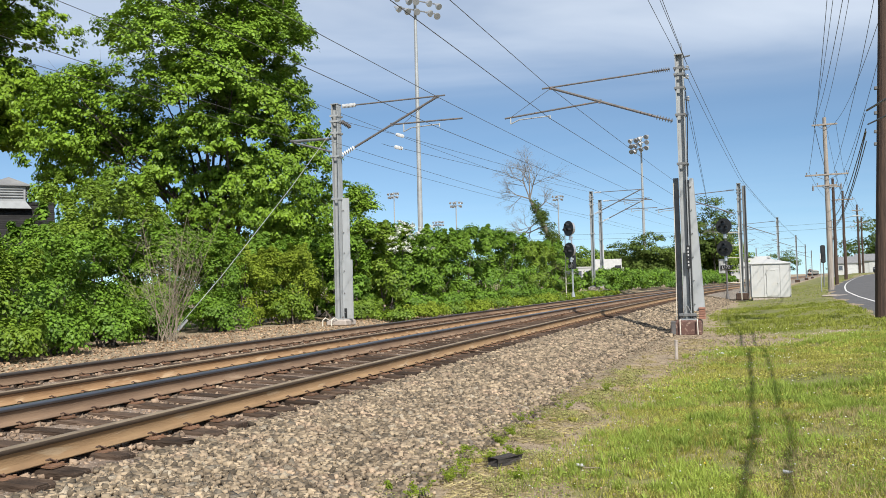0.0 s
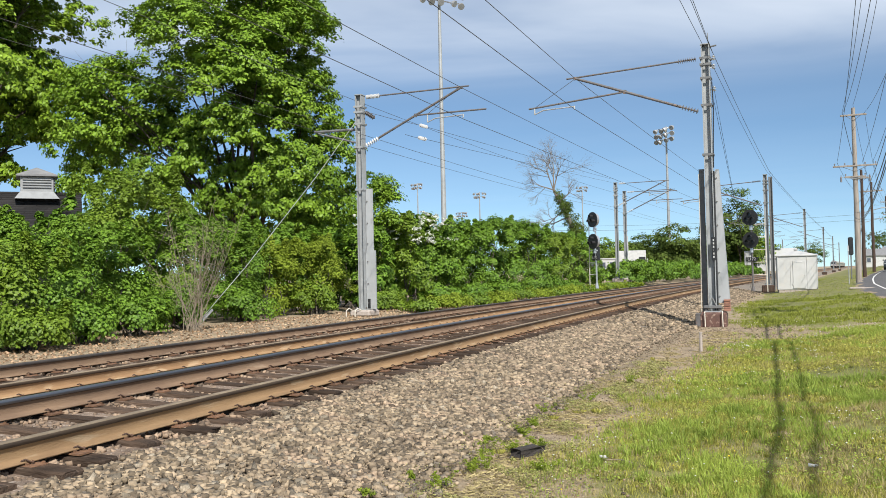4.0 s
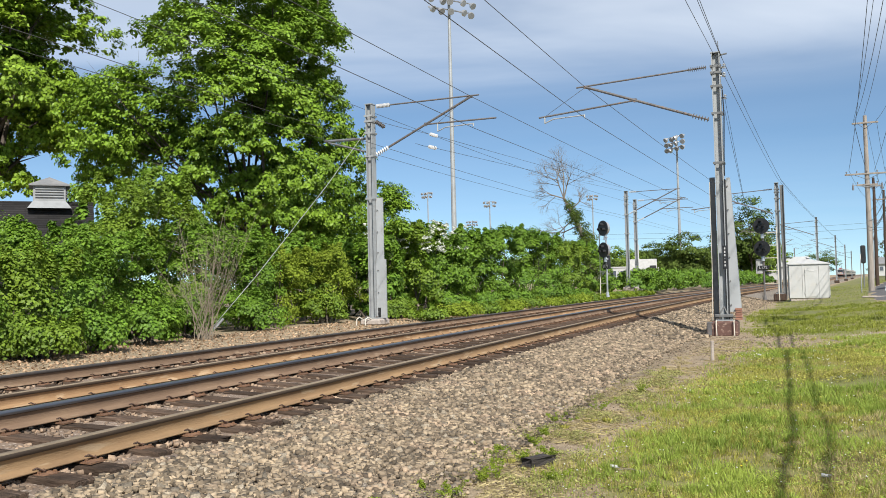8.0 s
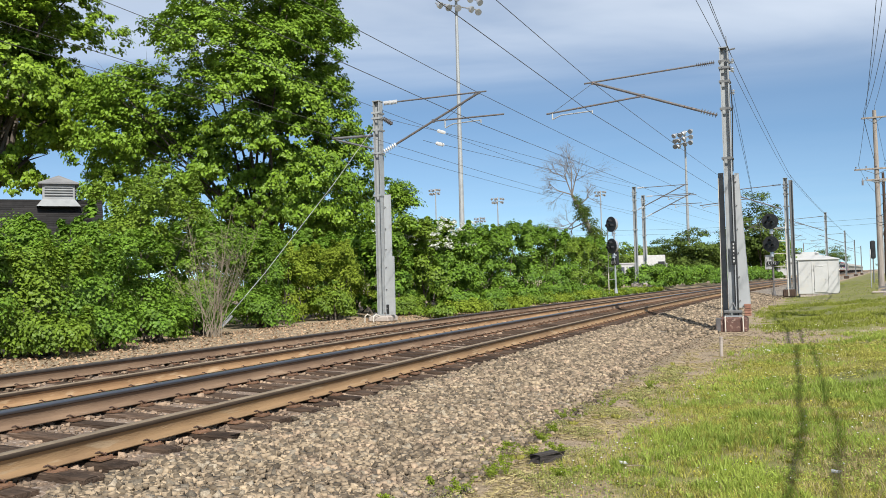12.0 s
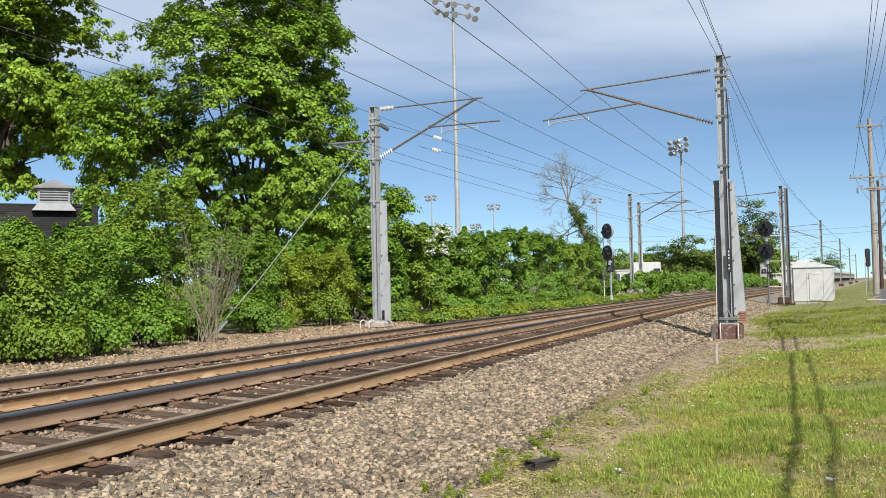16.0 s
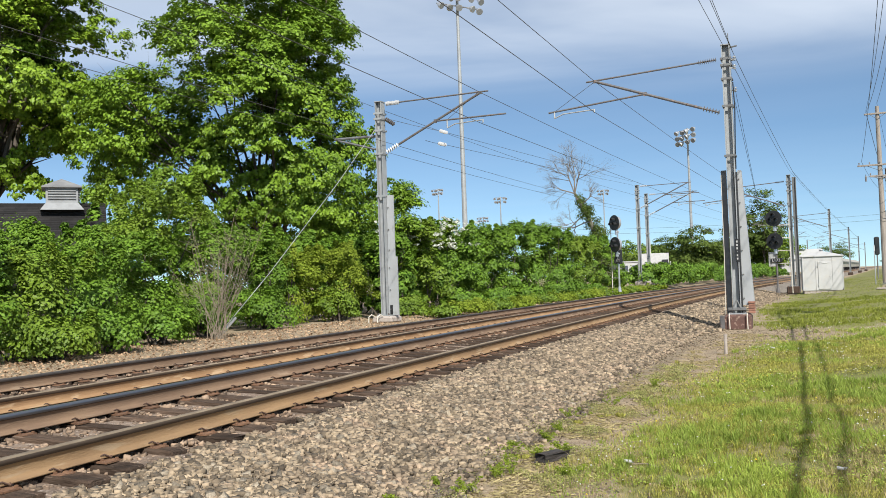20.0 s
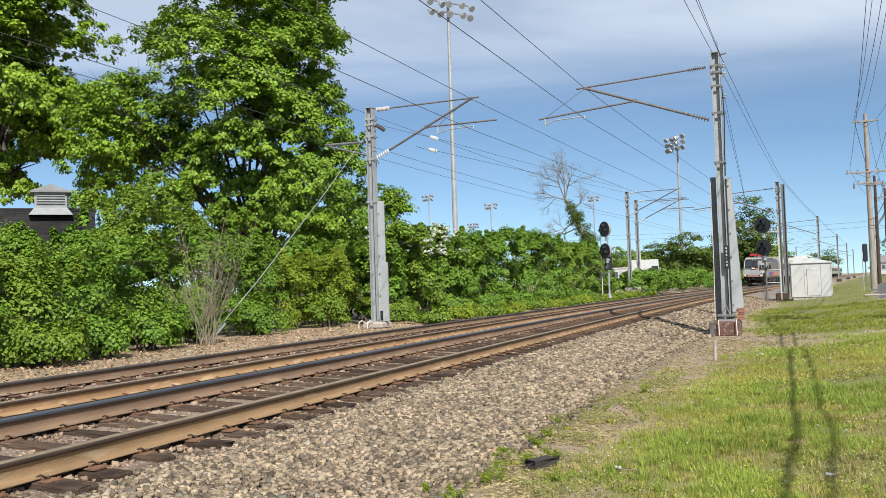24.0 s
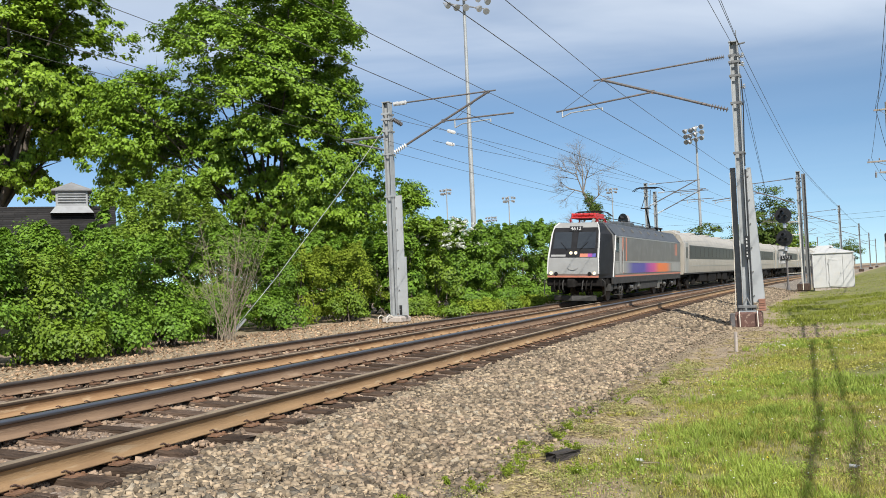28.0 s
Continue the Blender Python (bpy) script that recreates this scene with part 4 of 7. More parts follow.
tree(-15.73, 36.5, -0.2, [(0, 0, 5.15, 0.75, 0.75, 0.8), (0.1, 0, 3.95, 0.5, 0.5, 0.6)], 16, 60, 0.11, 13, "leaf_maple", 2.2, 0.06, "slender young maple behind the mast in fresh leaf", (0.35, 0.55), limb_n=6, flat=0.85, spray=6)


def bush(x, y, h, r, seed, mat, label, per=130, leaf=0.13, stems=True, name="bush", depth=1.2, zb=None):
    rng = np.random.default_rng(seed)
    zb = gz(x, y) if zb is None else zb
    root = thing(name, pose(x, y, zb), label, "bush", "bushes along the railway")
    k = int(26 + 17 * r * h / 3)
    a, rr, t = rng.uniform(0, 2 * math.pi, k), rng.random(k) ** 0.45, rng.random(k) ** 0.85
    wide = np.sqrt(np.clip(1.0 - (t * 0.98) ** 2.2, 0.05, 1))
    C = np.stack([np.cos(a) * rr * r * 1.1 * wide, np.sin(a) * rr * r * depth * wide, 0.15 + t * (h - 0.35), rng.uniform(0.20, 0.50, k) * (0.65 + 0.2 * r)], -1)
    if stems:
        tg = [C[i, :3] for i in rng.choice(k, 9, False)]
        for t in tg:
            a = Vector((rng.normal() * 0.25 * r, rng.normal() * 0.25 * r, -0.1)); b = Vector(t)
            m = a.lerp(b, 0.5) + Vector((rng.normal() * 0.12, rng.normal() * 0.12, 0.15))
            s = Shape(); s.sweep([a, m, b], [0.035, 0.025, 0.008], 5)
            part("stem", s, M["bark"], root)
    # upright shoots above the outline, leafy up to the tip
    shoots = []
    for _ in range(int(5 + 6 * r) if h > 2 else 1):
        a = rng.uniform(-1, 1, 2) * r * 0.9
        top = h * rng.uniform(0.82, 1.0) + rng.uniform(0.0, 0.30)
        for j in range(3):
            shoots.append([a[0] + rng.normal() * 0.05, a[1] + rng.normal() * 0.05, top - 0.22 * j, 0.10 + 0.07 * j])
    C = np.concatenate([C, np.array(shoots)])
    part("foliage", leaf_cloud("foliage", C, per, leaf, rng, up=0.3, flat=1.05, droop=0.2, heart=(0, 0, h * 0.3)), M[mat], root)
    return root


BUSHES = [(-15.9, 13.6, 2.7, 1.3, "leaf_bush"), (-15.8, 15.4, 2.35, 1.2, "leaf_olive"), (-16.2, 17.4, 2.6, 1.25, "leaf_bush"), (-17.6, 20.4, 3.1, 1.5, "leaf_bush"), (-18.3, 23.0, 4.7, 2.0, "leaf_olive"),
          (-17.3, 24.6, 3.1, 1.35, "leaf_bush"), (-17.4, 27.2, 3.3, 1.3, "leaf_bush"), (-17.3, 29.6, 2.8, 1.3, "leaf_weed"), (-17.0, 32.8, 2.9, 1.5, "leaf_weed"), (-16.2, 35.6, 3.3, 1.4, "leaf_bush"),
          (-15.6, 38.4, 4.2, 1.5, "leaf_olive"), (-15.6, 42.2, 4.2, 1.7, "leaf_bush"), (-15.5, 46.4, 4.1, 1.9, "leaf_bush"), (-15.1, 51.4, 4.5, 2.1, "leaf_bush"), (-14.6, 57.2, 4.6, 2.2, "leaf_bush"),
          (-14.0, 63.6, 4.0, 2.1, "leaf_olive"), (-13.7, 69.6, 4.2, 2.0, "leaf_bush"), (-18.6, 18.2, 3.3, 1.0, "leaf_bush"), (-16.2, 11.2, 2.6, 1.3, "leaf_bush"), (-14.9, 17.0, 0.9, 0.8, "leaf_bush"),
          (-15.4, 19.4, 1.1, 0.9, "leaf_bush"), (-14.6, 15.2, 0.8, 0.8, "leaf_olive"), (-15.9, 22.2, 1.3, 0.9, "leaf_bush"), (-16.3, 26.0, 1.3, 0.9, "leaf_bush"), (-16.2, 31.0, 1.2, 0.9, "leaf_olive"), (-14.9, 34.6, 0.7, 0.9, "leaf_olive"), (-14.4, 40.4, 0.8, 1.0, "leaf_bush"), (-14.2, 44.6, 0.7, 1.1, "leaf_bush"), (-13.9, 49.2, 0.8, 1.2, "leaf_bush"), (-13.3, 54.6, 0.8, 1.3, "leaf_bush"), (-12.8, 60.2, 0.7, 1.2, "leaf_bush")]
for i, (x, y, h, r, mt) in enumerate(BUSHES):
    bush(x, y, h, r, 100 + i, mt, "dense leafy green bush at the edge of the gravel" if mt == "leaf_bush" else "yellowish green bush with long shoots", leaf=0.082 if y < 35 else 0.125, per=(180 if y < 26 else 165))
# thicket behind the front bushes
for i, (x, y, h, r) in enumerate([(-20.4, 24.6, 4.0, 1.8), (-19.6, 27.6, 3.7, 1.6), (-19.4, 30.6, 3.5, 1.6), (-19.0, 33.8, 3.4, 1.6), (-18.4, 37.4, 3.5, 1.7), (-18.2, 41.6, 3.6, 1.9), (-18.0, 46.4, 3.7, 2.0), (-17.6, 52.0, 3.9, 2.2)]):
    bush(x, y, h, r, 160 + i, "leaf_bush", "dense green thicket behind the front bushes", leaf=0.17, per=65)
# low weeds between the bushes and the far track
for i, y in enumerate(np.arange(33, 80, 2.3)):
    u = -13.35 + 0.35 * math.sin(i * 2.1)
    bush(u + float(bend(y)), y, 0.26 + 0.10 * math.sin(i * 1.3), 0.8, 400 + i, "leaf_weed" if i % 3 else "leaf_olive", "low green weeds at the edge of the gravel", per=60, leaf=0.10, stems=False, depth=1.2, zb=-0.2)
# low hedge that follows the curve
for i, y in enumerate(np.arange(76, 170, 5.2)):
    u = -13.9 + 0.4 * math.sin(i * 1.7)
    bush(u + float(bend(y)), y, 1.75 + 0.2 * math.sin(i * 2.3), 2.6, 200 + i, "leaf_bush", "low green hedge of vines along the railway", per=85, leaf=0.19, stems=False, name="hedge", depth=1.0, zb=0.05)


def blossoms(x, y, z, r, n, seed):
    rng = np.random.default_rng(seed)
    C = np.concatenate([np.array([x, y, z]) + np.clip(rng.normal(size=(n, 3)), -1.3, 1.0) * np.array([r, r * 0.6, r * 0.4]), np.full((n, 1), 0.13)], 1)
    me = leaf_cloud("blossom", C, 12, 0.09, rng, up=0.6, flat=0.7)
    me.materials.append(M["blossom"])
    tagged(new("blossom_sprays", me), "white blossom sprays on bushes by the mast", "blossom", kind="stuff")


blossoms(-15.4, 38.2, 3.35, 1.4, 120, 5)
blossoms(-15.5, 42.0, 3.5, 1.2, 60, 6)


def dry_shrub(x, y, h, seed):
    """Bare pale stems of a dead shrub, rising in a fan."""
    rng = np.random.default_rng(seed)
    root = thing("dry_shrub", pose(x, y, gz(x, y)), "bare dead shrub of pale thin stems by the guy wire", "shrub")
    for _ in range(30):
        s = Shape()
        a = Vector((rng.normal() * 0.13, rng.normal() * 0.13, -0.1))
        top = Vector((rng.normal() * 0.62, rng.normal() * 0.4, h * rng.uniform(0.4, 1.0)))
        p, r = a, rng.uniform(0.006, 0.014)
        for i in range(1, 6):
            q = a.lerp(top, i / 5) + Vector((rng.normal() * 0.04, rng.normal() * 0.04, 0))
            s.rod(p, q, r, r * 0.8, 4, caps=False)
            if i > 1:
                for _ in range(4):
                    s.rod(q, q + Vector((rng.normal() * 0.26, rng.normal() * 0.22, rng.uniform(0.05, 0.5))), r * 0.5, 0.002, 3, caps=False)
            p, r = q, r * 0.8
        part("stem", s, M["dry_stem"], root)


dry_shrub(-14.75, 21.2, 3.6, 31)


def dead_tree(x, y, zb):
    rng = np.random.default_rng(8)
    root = thing("dead_tree", pose(x, y, zb), "leaning dead tree, bare at the top and wrapped in ivy below", "tree")
    s = Shape()
    def grow(a, d, length, r, level):
        b = a + d * length
        s.rod(a, b, r, r * 0.6, 5, caps=False)
        if level:
            for _ in range(4 if level > 2 else 3):
                e = (d + Vector((rng.normal() * 0.5, rng.normal() * 0.3, rng.normal() * 0.4))).normalized()
                grow(a.lerp(b, rng.uniform(0.45, 1.0)), e, length * rng.uniform(0.5, 0.8), r * 0.48, level - 1)
    axis = [Vector((0, 0, -0.3)), Vector((-0.5, 0, 3.0)), Vector((-1.6, 0, 6.3)), Vector((-2.9, 0, 8.9))]
    for i, (a, b) in enumerate(zip(axis[:-1], axis[1:])):
        s.rod(a, b, 0.34 - 0.07 * i, 0.27 - 0.07 * i, 8, caps=False)
    for d, a, ln in (((-0.35, 0, 1), axis[3], 2.0), ((0.25, 0, 1), axis[3], 2.0), ((-1, 0, 0.35), axis[3], 1.5), ((-1, 0, -0.4), axis[2], 1.7), ((-0.8, 0, -0.7), Vector((-2.0, 0, 7.0)), 1.9), ((0.7, 0, 0.6), Vector((-2.3, 0, 7.8)), 1.2), ((0, 0, 1), axis[3], 2.4)):
        grow(Vector(a), Vector(d).normalized(), ln * 1.05, 0.07, 5)
    part("trunk", s, M["bark_grey"], root)
    C = []
    for _ in range(170):
        t = rng.random() ** 1.15 * 2.75
        i = min(int(t), 2); f = t - i
        q = axis[i].lerp(axis[i + 1], f)
        C.append([q.x + rng.normal() * 0.6 * (1.2 - t * 0.33), rng.normal() * 0.5, q.z + rng.normal() * 0.3, 0.45])
    part("ivy", leaf_cloud("ivy", C, 80, 0.13, rng, flat=1.0), M["leaf_far"], root, "green ivy")


dead_tree(-15.2, 83.5, 0.0)

# distant trees
FAR_TREES = [(-26.5, 172, 7.6, 4.0, "leaf_olive"), (-22.6, 178, 8.2, 3.8, "leaf_far"), (-30.5, 175, 7.4, 4.2, "leaf_far"), (-13.2, 152, 9.0, 4.0, "leaf_far"), (-9.6, 156, 7.6, 3.6, "leaf_far"), (-17.5, 168, 8.0, 3.5, "leaf_far"), (-7.0, 162, 8.4, 3.4, "leaf_far"), (-3.0, 160, 15.6, 4.3, "leaf_far"), (-2.2, 164, 9.0, 3.8, "leaf_olive"), (0.6, 172, 7.0, 2.8, "leaf_olive"), (-6.2, 170, 11.0, 4.0, "leaf_far"),
             (-30, 160, 6.0, 5, "leaf_far"), (-40, 150, 6.0, 5, "leaf_far"), (-52, 140, 7.0, 6, "leaf_far"), (-60, 130, 7.0, 6, "leaf_far"), (-66, 112, 8.0, 6, "leaf_far"), (-24, 175, 6.5, 5, "leaf_far"), (-33, 62, 6.0, 4, "leaf_far"), (-36, 70, 6.2, 4.5, "leaf_far"),
             (32, 620, 17, 9, "leaf_far"), (64, 600, 8, 8, "leaf_far"), (73, 606, 9, 9, "leaf_far"), (26, 640, 15, 9, "leaf_far"), (34, 240, 15, 8, "leaf_far"), (42, 250, 16, 9, "leaf_far"), (52, 245, 15, 9, "leaf_far"), (62, 255, 16, 9, "leaf_far"), (-2, 320, 9, 8, "leaf_far"), (-20, 330, 10, 9, "leaf_far")]
for i, (x, y, h, r, mt) in enumerate(FAR_TREES):
    tree(x, y, -0.2, [(0, 0, h * 0.62, r, r, h * 0.38), (r * 0.4, 0, h * 0.45, r * 0.7, r * 0.7, h * 0.25), (-r * 0.45, 0, h * 0.42, r * 0.7, r * 0.7, h * 0.25)], 80 if y < 200 else 60, 75 if y < 200 else 60, 0.22 + r * 0.03 + (0.12 if y > 200 else 0), 300 + i, mt, h * 0.25, 0.2 if y < 200 else 0.3,
         "distant leafy green tree", (r * 0.2, r * 0.36), limb_n=7, flat=0.7, group="distant trees")


# ---- lighting masts of the sports field ----
def flood_mast(x, y, top, head_w, rows, per_row, turn, r=0.32, big=1.0):
    root = thing("floodlight_mast", pose(x, y, 0, 0, 0, turn), "tall grey steel floodlight mast with banks of lamps", "floodlight", "floodlight masts")
    s = Shape(); s.rod((0, 0, -0.5), (0, 0, top), r, r * 0.45, 10)
    part("pole", s, M["galv"], root)
    for k in range(rows):
        z = top - 0.25 - 1.0 * k
        s = Shape(); s.box((0, 0, z), (head_w, 0.10, 0.10))
        bar = part("crossbar", s, M["galv_dark"], root)
        for i in range(per_row):
            px = (i / (per_row - 1) - 0.5) * head_w
            aim = Vector((0.30 * math.sin(i * 2.3 + k), -0.62, -0.42 - 0.12 * math.sin(i * 1.7))) * big
            a = Vector((px, -0.06, z - 0.02))
            s = Shape(); s.rod((px, 0, z), a + aim * 0.1, 0.035, n=6); s.lathe(a, a + aim, [(0, 0.09 * big), (0.30, 0.13 * big), (0.45, 0.24 * big), (0.72, 0.34 * big), (1, 0.36 * big)], 14)
            lamp = part("lamp", s, M["silver"], bar, "silver bowl lamp")
            s = Shape(); s.lathe(a + aim, a + aim * 1.015, [(0, 0.33 * big), (1, 0.33 * big)], 14)
            part("lens", s, M["cupola"], lamp)


flood_mast(-29.65, 85.0, 30.0, 4.9, 2, 5, 52, r=0.30, big=0.95)
flood_mast(-15.5, 169.3, 27.4, 4.4, 3, 4, -45, big=1.25)
flood_mast(-94.4, 247.6, 28.3, 3.3, 2, 5, -10, r=0.3)
flood_mast(-77.2, 253.5, 25.2, 3.3, 2, 5, 15, r=0.3)
flood_mast(-102.3, 313.7, 24.0, 3.9, 2, 6, 0, r=0.3)
flood_mast(-54.5, 295.0, 29.3, 3.3, 2, 5, 0, r=0.3)


# ---- signal hut ----
def hut(x, y):
    z = gz(x, y)
    W, D, H = 2.5, 2.2, 2.34
    root = thing("signal_hut", pose(x, y, z, 0, 0, 2), "small white metal signal hut with a low pyramid roof", "hut")
    s = Shape(); s.box((0, 0, 0.04), (W - 0.1, D - 0.1, 0.24)); part("plinth", s, M["concrete"], root)
    s = Shape(); s.box((0, 0, 0.12 + H / 2), (W, D, H), bevel=0.02); part("body", s, M["white"], root)
    for px in (-W / 2, -0.42, 0.62, W / 2):
        s = Shape(); s.box((px, -D / 2 - 0.012, 0.12 + H / 2), (0.05, 0.03, H - 0.04)); part("seam", s, M["white"], root)
    s = Shape(); s.box((0.12, -D / 2 - 0.02, 1.14), (0.82, 0.045, 1.86), bevel=0.012); d = part("door", s, M["white"], root)
    s = Shape(); s.box((0.12, -D / 2 - 0.05, 1.98), (0.34, 0.03, 0.07), bevel=0.01); part("vent", s, M["louvre"], d)
    s = Shape(); s.rod((0.44, -D / 2 - 0.05, 1.1), (0.44, -D / 2 - 0.09, 1.1), 0.03, n=8); part("handle", s, M["silver"], d)
    for dz in (0.5, 1.75):
        s = Shape(); s.rod((-0.3, -D / 2 - 0.05, dz - 0.06), (-0.3, -D / 2 - 0.05, dz + 0.06), 0.018, n=6); part("hinge", s, M["louvre"], d)
    e, t = 0.09, 0.12 + H
    s = Shape(); s.add([(-W / 2 - e, -D / 2 - e, t), (W / 2 + e, -D / 2 - e, t), (W / 2 + e, D / 2 + e, t), (-W / 2 - e, D / 2 + e, t), (0, 0, t + 0.36),
                        (-W / 2 - e, -D / 2 - e, t - 0.05), (W / 2 + e, -D / 2 - e, t - 0.05), (W / 2 + e, D / 2 + e, t - 0.05), (-W / 2 - e, D / 2 + e, t - 0.05)],
                       [(0, 1, 4), (1, 2, 4), (2, 3, 4), (3, 0, 4), (0, 5, 6, 1), (1, 6, 7, 2), (2, 7, 8, 3), (3, 8, 5, 0), (5, 8, 7, 6)])
    roof = part("roof", s, M["white"], root, "white sheet metal roof")
    s = Shape(); s.lathe((0, 0, t + 0.32), (0, 0, t + 0.50), [(0, 0.10), (0.4, 0.10), (0.45, 0.2), (1, 0.04)], 10); part("cowl", s, M["white"], roof)
    for k in range(3):
        s = Shape(); s.tube([(W / 2 + 0.01, -D / 2 + 0.3, 0.75 - 0.1 * k), (W / 2 + 0.02, -D / 2 - 0.02, 0.3 - 0.05 * k), (W / 2 - 0.2, -D / 2 - 0.3, -0.02)], 0.012, 5)
        part("cable", s, M["wire"], root)


hut(2.36, 66.9)


# ---- wooden utility poles, their crossarms and cables ----
def utility_pole(x, y, h, r, mat, arms, label, lean=0.0):
    z = gz(x, y)
    root = thing("utility_pole", pose(x, y, z, 0, 0, heading(y)), label, "utility pole", "utility poles along the road")
    rng = np.random.default_rng(int(y))
    s = Shape()
    s.sweep([Vector((0, 0, -0.3))] + [Vector((rng.normal() * 0.012 + lean * i / 8, rng.normal() * 0.012, h * i / 8)) for i in range(1, 9)], [r] + [r * (1 - 0.38 * i / 8) for i in range(1, 9)], 14)
    part("pole", s, M[mat], root)
    for az, aw, pins in arms:
        s = Shape(); s.box((lean * az / h, -r * 0.8, az), (aw, 0.10, 0.12), bevel=0.012); arm = part("crossarm", s, M["wood_pole"], root)
        for sx in (-1, 1):
            s = Shape(); s.rod((sx * aw * 0.3, -r * 0.8, az - 0.02), (0, -r * 0.7, az - 0.42 * min(1, aw / 1.8)), 0.018, n=6); part("brace", s, M["galv_dark"], arm)
        for i in range(pins):
            px = (i / max(1, pins - 1) - 0.5) * aw * 0.92
            s = Shape(); s.lathe((px, -r * 0.8, az + 0.06), (px, -r * 0.8, az + 0.24), [(0, 0.015), (0.35, 0.02), (0.4, 0.055), (0.65, 0.045), (0.7, 0.06), (1, 0.02)], 8); part("pin_insulator", s, M["insul_brown"], arm)
    return root, z


UP1, z1 = utility_pole(4.46, 31.7, 13.4, 0.235, "wood_brown", [(11.6, 2.4, 4)], "thick dark brown wooden utility pole beside the road", 0.55)
for zz in (5.6, 6.0, 6.6, 7.4):
    s = Shape(); s.box((-0.21 + 0.55 * zz / 13.4, 0, zz), (0.10, 0.12, 0.10), bevel=0.01); part("cable_clamp", s, M["galv_dark"], UP1)
UP2, z2 = utility_pole(6.75, 71.7, 12.75, 0.21, "wood_pole", [(8.5, 2.95, 5), (7.7, 1.4, 2), (12.2, 1.75, 0)], "pale weathered wooden utility pole with crossarms")
for sx in (-1, 1):
    s = Shape(); s.lathe((sx * 0.95, -0.2, 7.35), (sx * 0.95, -0.2, 7.85), [(0, 0.07), (0.7, 0.07), (0.75, 0.03), (1, 0.03)], 10); part("fuse_cutout", s, M["insul_brown"], UP2)
    s = Shape(); s.rod((0, -0.2, 7.55), (sx * 0.95, -0.2, 7.7), 0.02, n=6); part("cutout_arm", s, M["galv"], UP2)
for k, (y, h, x) in enumerate([(92, 10.0, 9.18), (108, 9.8, 11.7), (135, 9.5, 16.4), (165, 9.5, 20.6)]):
    utility_pole(x, y, h, 0.18, "wood_brown", [(h - 1.0, 2.2, 4)] if k % 2 else [(h - 0.8, 1.4, 2)], "brown wooden utility pole along the road")
for k, (dz1, dz2, sg, r) in enumerate([(6.1, 4.6, 0.9, 0.018), (6.0, 4.3, 1.2, 0.020), (5.7, 4.0, 1.0, 0.016), (6.6, 5.2, 0.8, 0.012)]):
    wire([(4.20, 31.6, z1 + dz1), (6.6, 71.6, z2 + dz2 + 0.5), (9.1, 92, 4.9 + 0.1 * k), (11.6, 108, 4.9)], r, "thick black cable slung between utility poles", sg, "cable")
for dx, dz in ((0.0, 0.0), (0.03, -0.45)):
    wire([(3.72 + dx, -12, 6.3 + dz), (4.25 + dx * 0.6, 31.6, 6.35 + dz)], 0.036 if dz == 0 else 0.026, "thick bundled black cable along the road", 1.15, "cable", n=20)
for dx, za, zb_ in ((-0.75, 10.4, 10.5), (0.75, 10.4, 10.5), (-0.75, 12.4, 10.6), (0.0, 12.9, 11.1), (-1.2, 11.2, 7.6), (1.2, 11.2, 7.6), (0.5, 11.2, 7.6)):
    wire([(3.4 + dx, -10, za), (4.42 + dx * 0.9, 31.7, za - 0.1), (6.75 + dx, 71.6, zb_ + (1.1 if zb_ < 9 else 1.75)), (11.7 + dx, 108, 9.3), (16.4 + dx, 135, 9.3)], 0.012, "dark power line wire between utility poles", 0.6)
for za, zb_ in ((7.4, 7.3), (6.7, 6.6)):
    wire([(-30, 140, za + 1), (30, 125, zb_ + 1.2)], 0.015, "dark wire crossing above the railway", 0.8)


# ---- street lamps far along the road ----
for y, u in ((120, 6.2), (150, 6.2)):
    x = u + float(bend(y))
    root = thing("street_lamp", pose(x, y, gz(x, y)), "grey street lamp on a long bracket arm over the road", "street lamp", "street lamps")
    s = Shape(); s.rod((-1.8, 0, 0), (-1.8, 0, 7.0), 0.09, 0.06, 8); part("pole", s, M["galv"], root)
    s = Shape(); s.rod((-1.8, 0, 6.8), (0.6, 0, 7.4), 0.04, n=6); part("arm", s, M["galv"], root)
    s = Shape(); s.box((0.95, 0, 7.42), (0.8, 0.3, 0.14), bevel=0.05); part("lamp_head", s, M["louvre"], root)

# ---- road ----
def road_band(name, a, b, y0, lift, material, label, wobble=0.0):
    """A ribbon at a to b metres from the road's left edge, following its bend."""
    ys = np.concatenate([np.arange(y0, 100, 1.0), np.linspace(100, 143, 81)])
    P = np.stack([np.interp(ys, ROAD_Y, ROAD_X), ys], -1)
    for _ in range(6):
        P[1:-1] = (P[:-2] + 2 * P[1:-1] + P[2:]) / 4
    d = np.gradient(P, axis=0); d /= np.linalg.norm(d, axis=1, keepdims=True)
    side = np.stack([d[:, 1], -d[:, 0]], -1)
    rng = np.random.default_rng(3)
    k = 9 if b - a > 1 else 2
    offs = np.linspace(a, b, k)
    V = P[:, None, :] + side[:, None, :] * offs[None, :, None]
    V[:, 0] -= side * (np.abs(rng.normal(size=len(P))) * wobble)[:, None]
    Z = ground_z(V[..., 0], V[..., 1]) + lift
    Z[:, 0] -= 0.06 if wobble else 0
    n = len(P)
    i = np.arange(n * k).reshape(n, k)
    me = sheet(name, np.concatenate([V, Z[..., None]], -1).reshape(-1, 3), np.stack([i[:-1, :-1], i[:-1, 1:], i[1:, 1:], i[1:, :-1]], -1).reshape(-1, 4), True)
    me.materials.append(material)
    tagged(new(name, me), label, name.replace("_", " "), kind="structure")


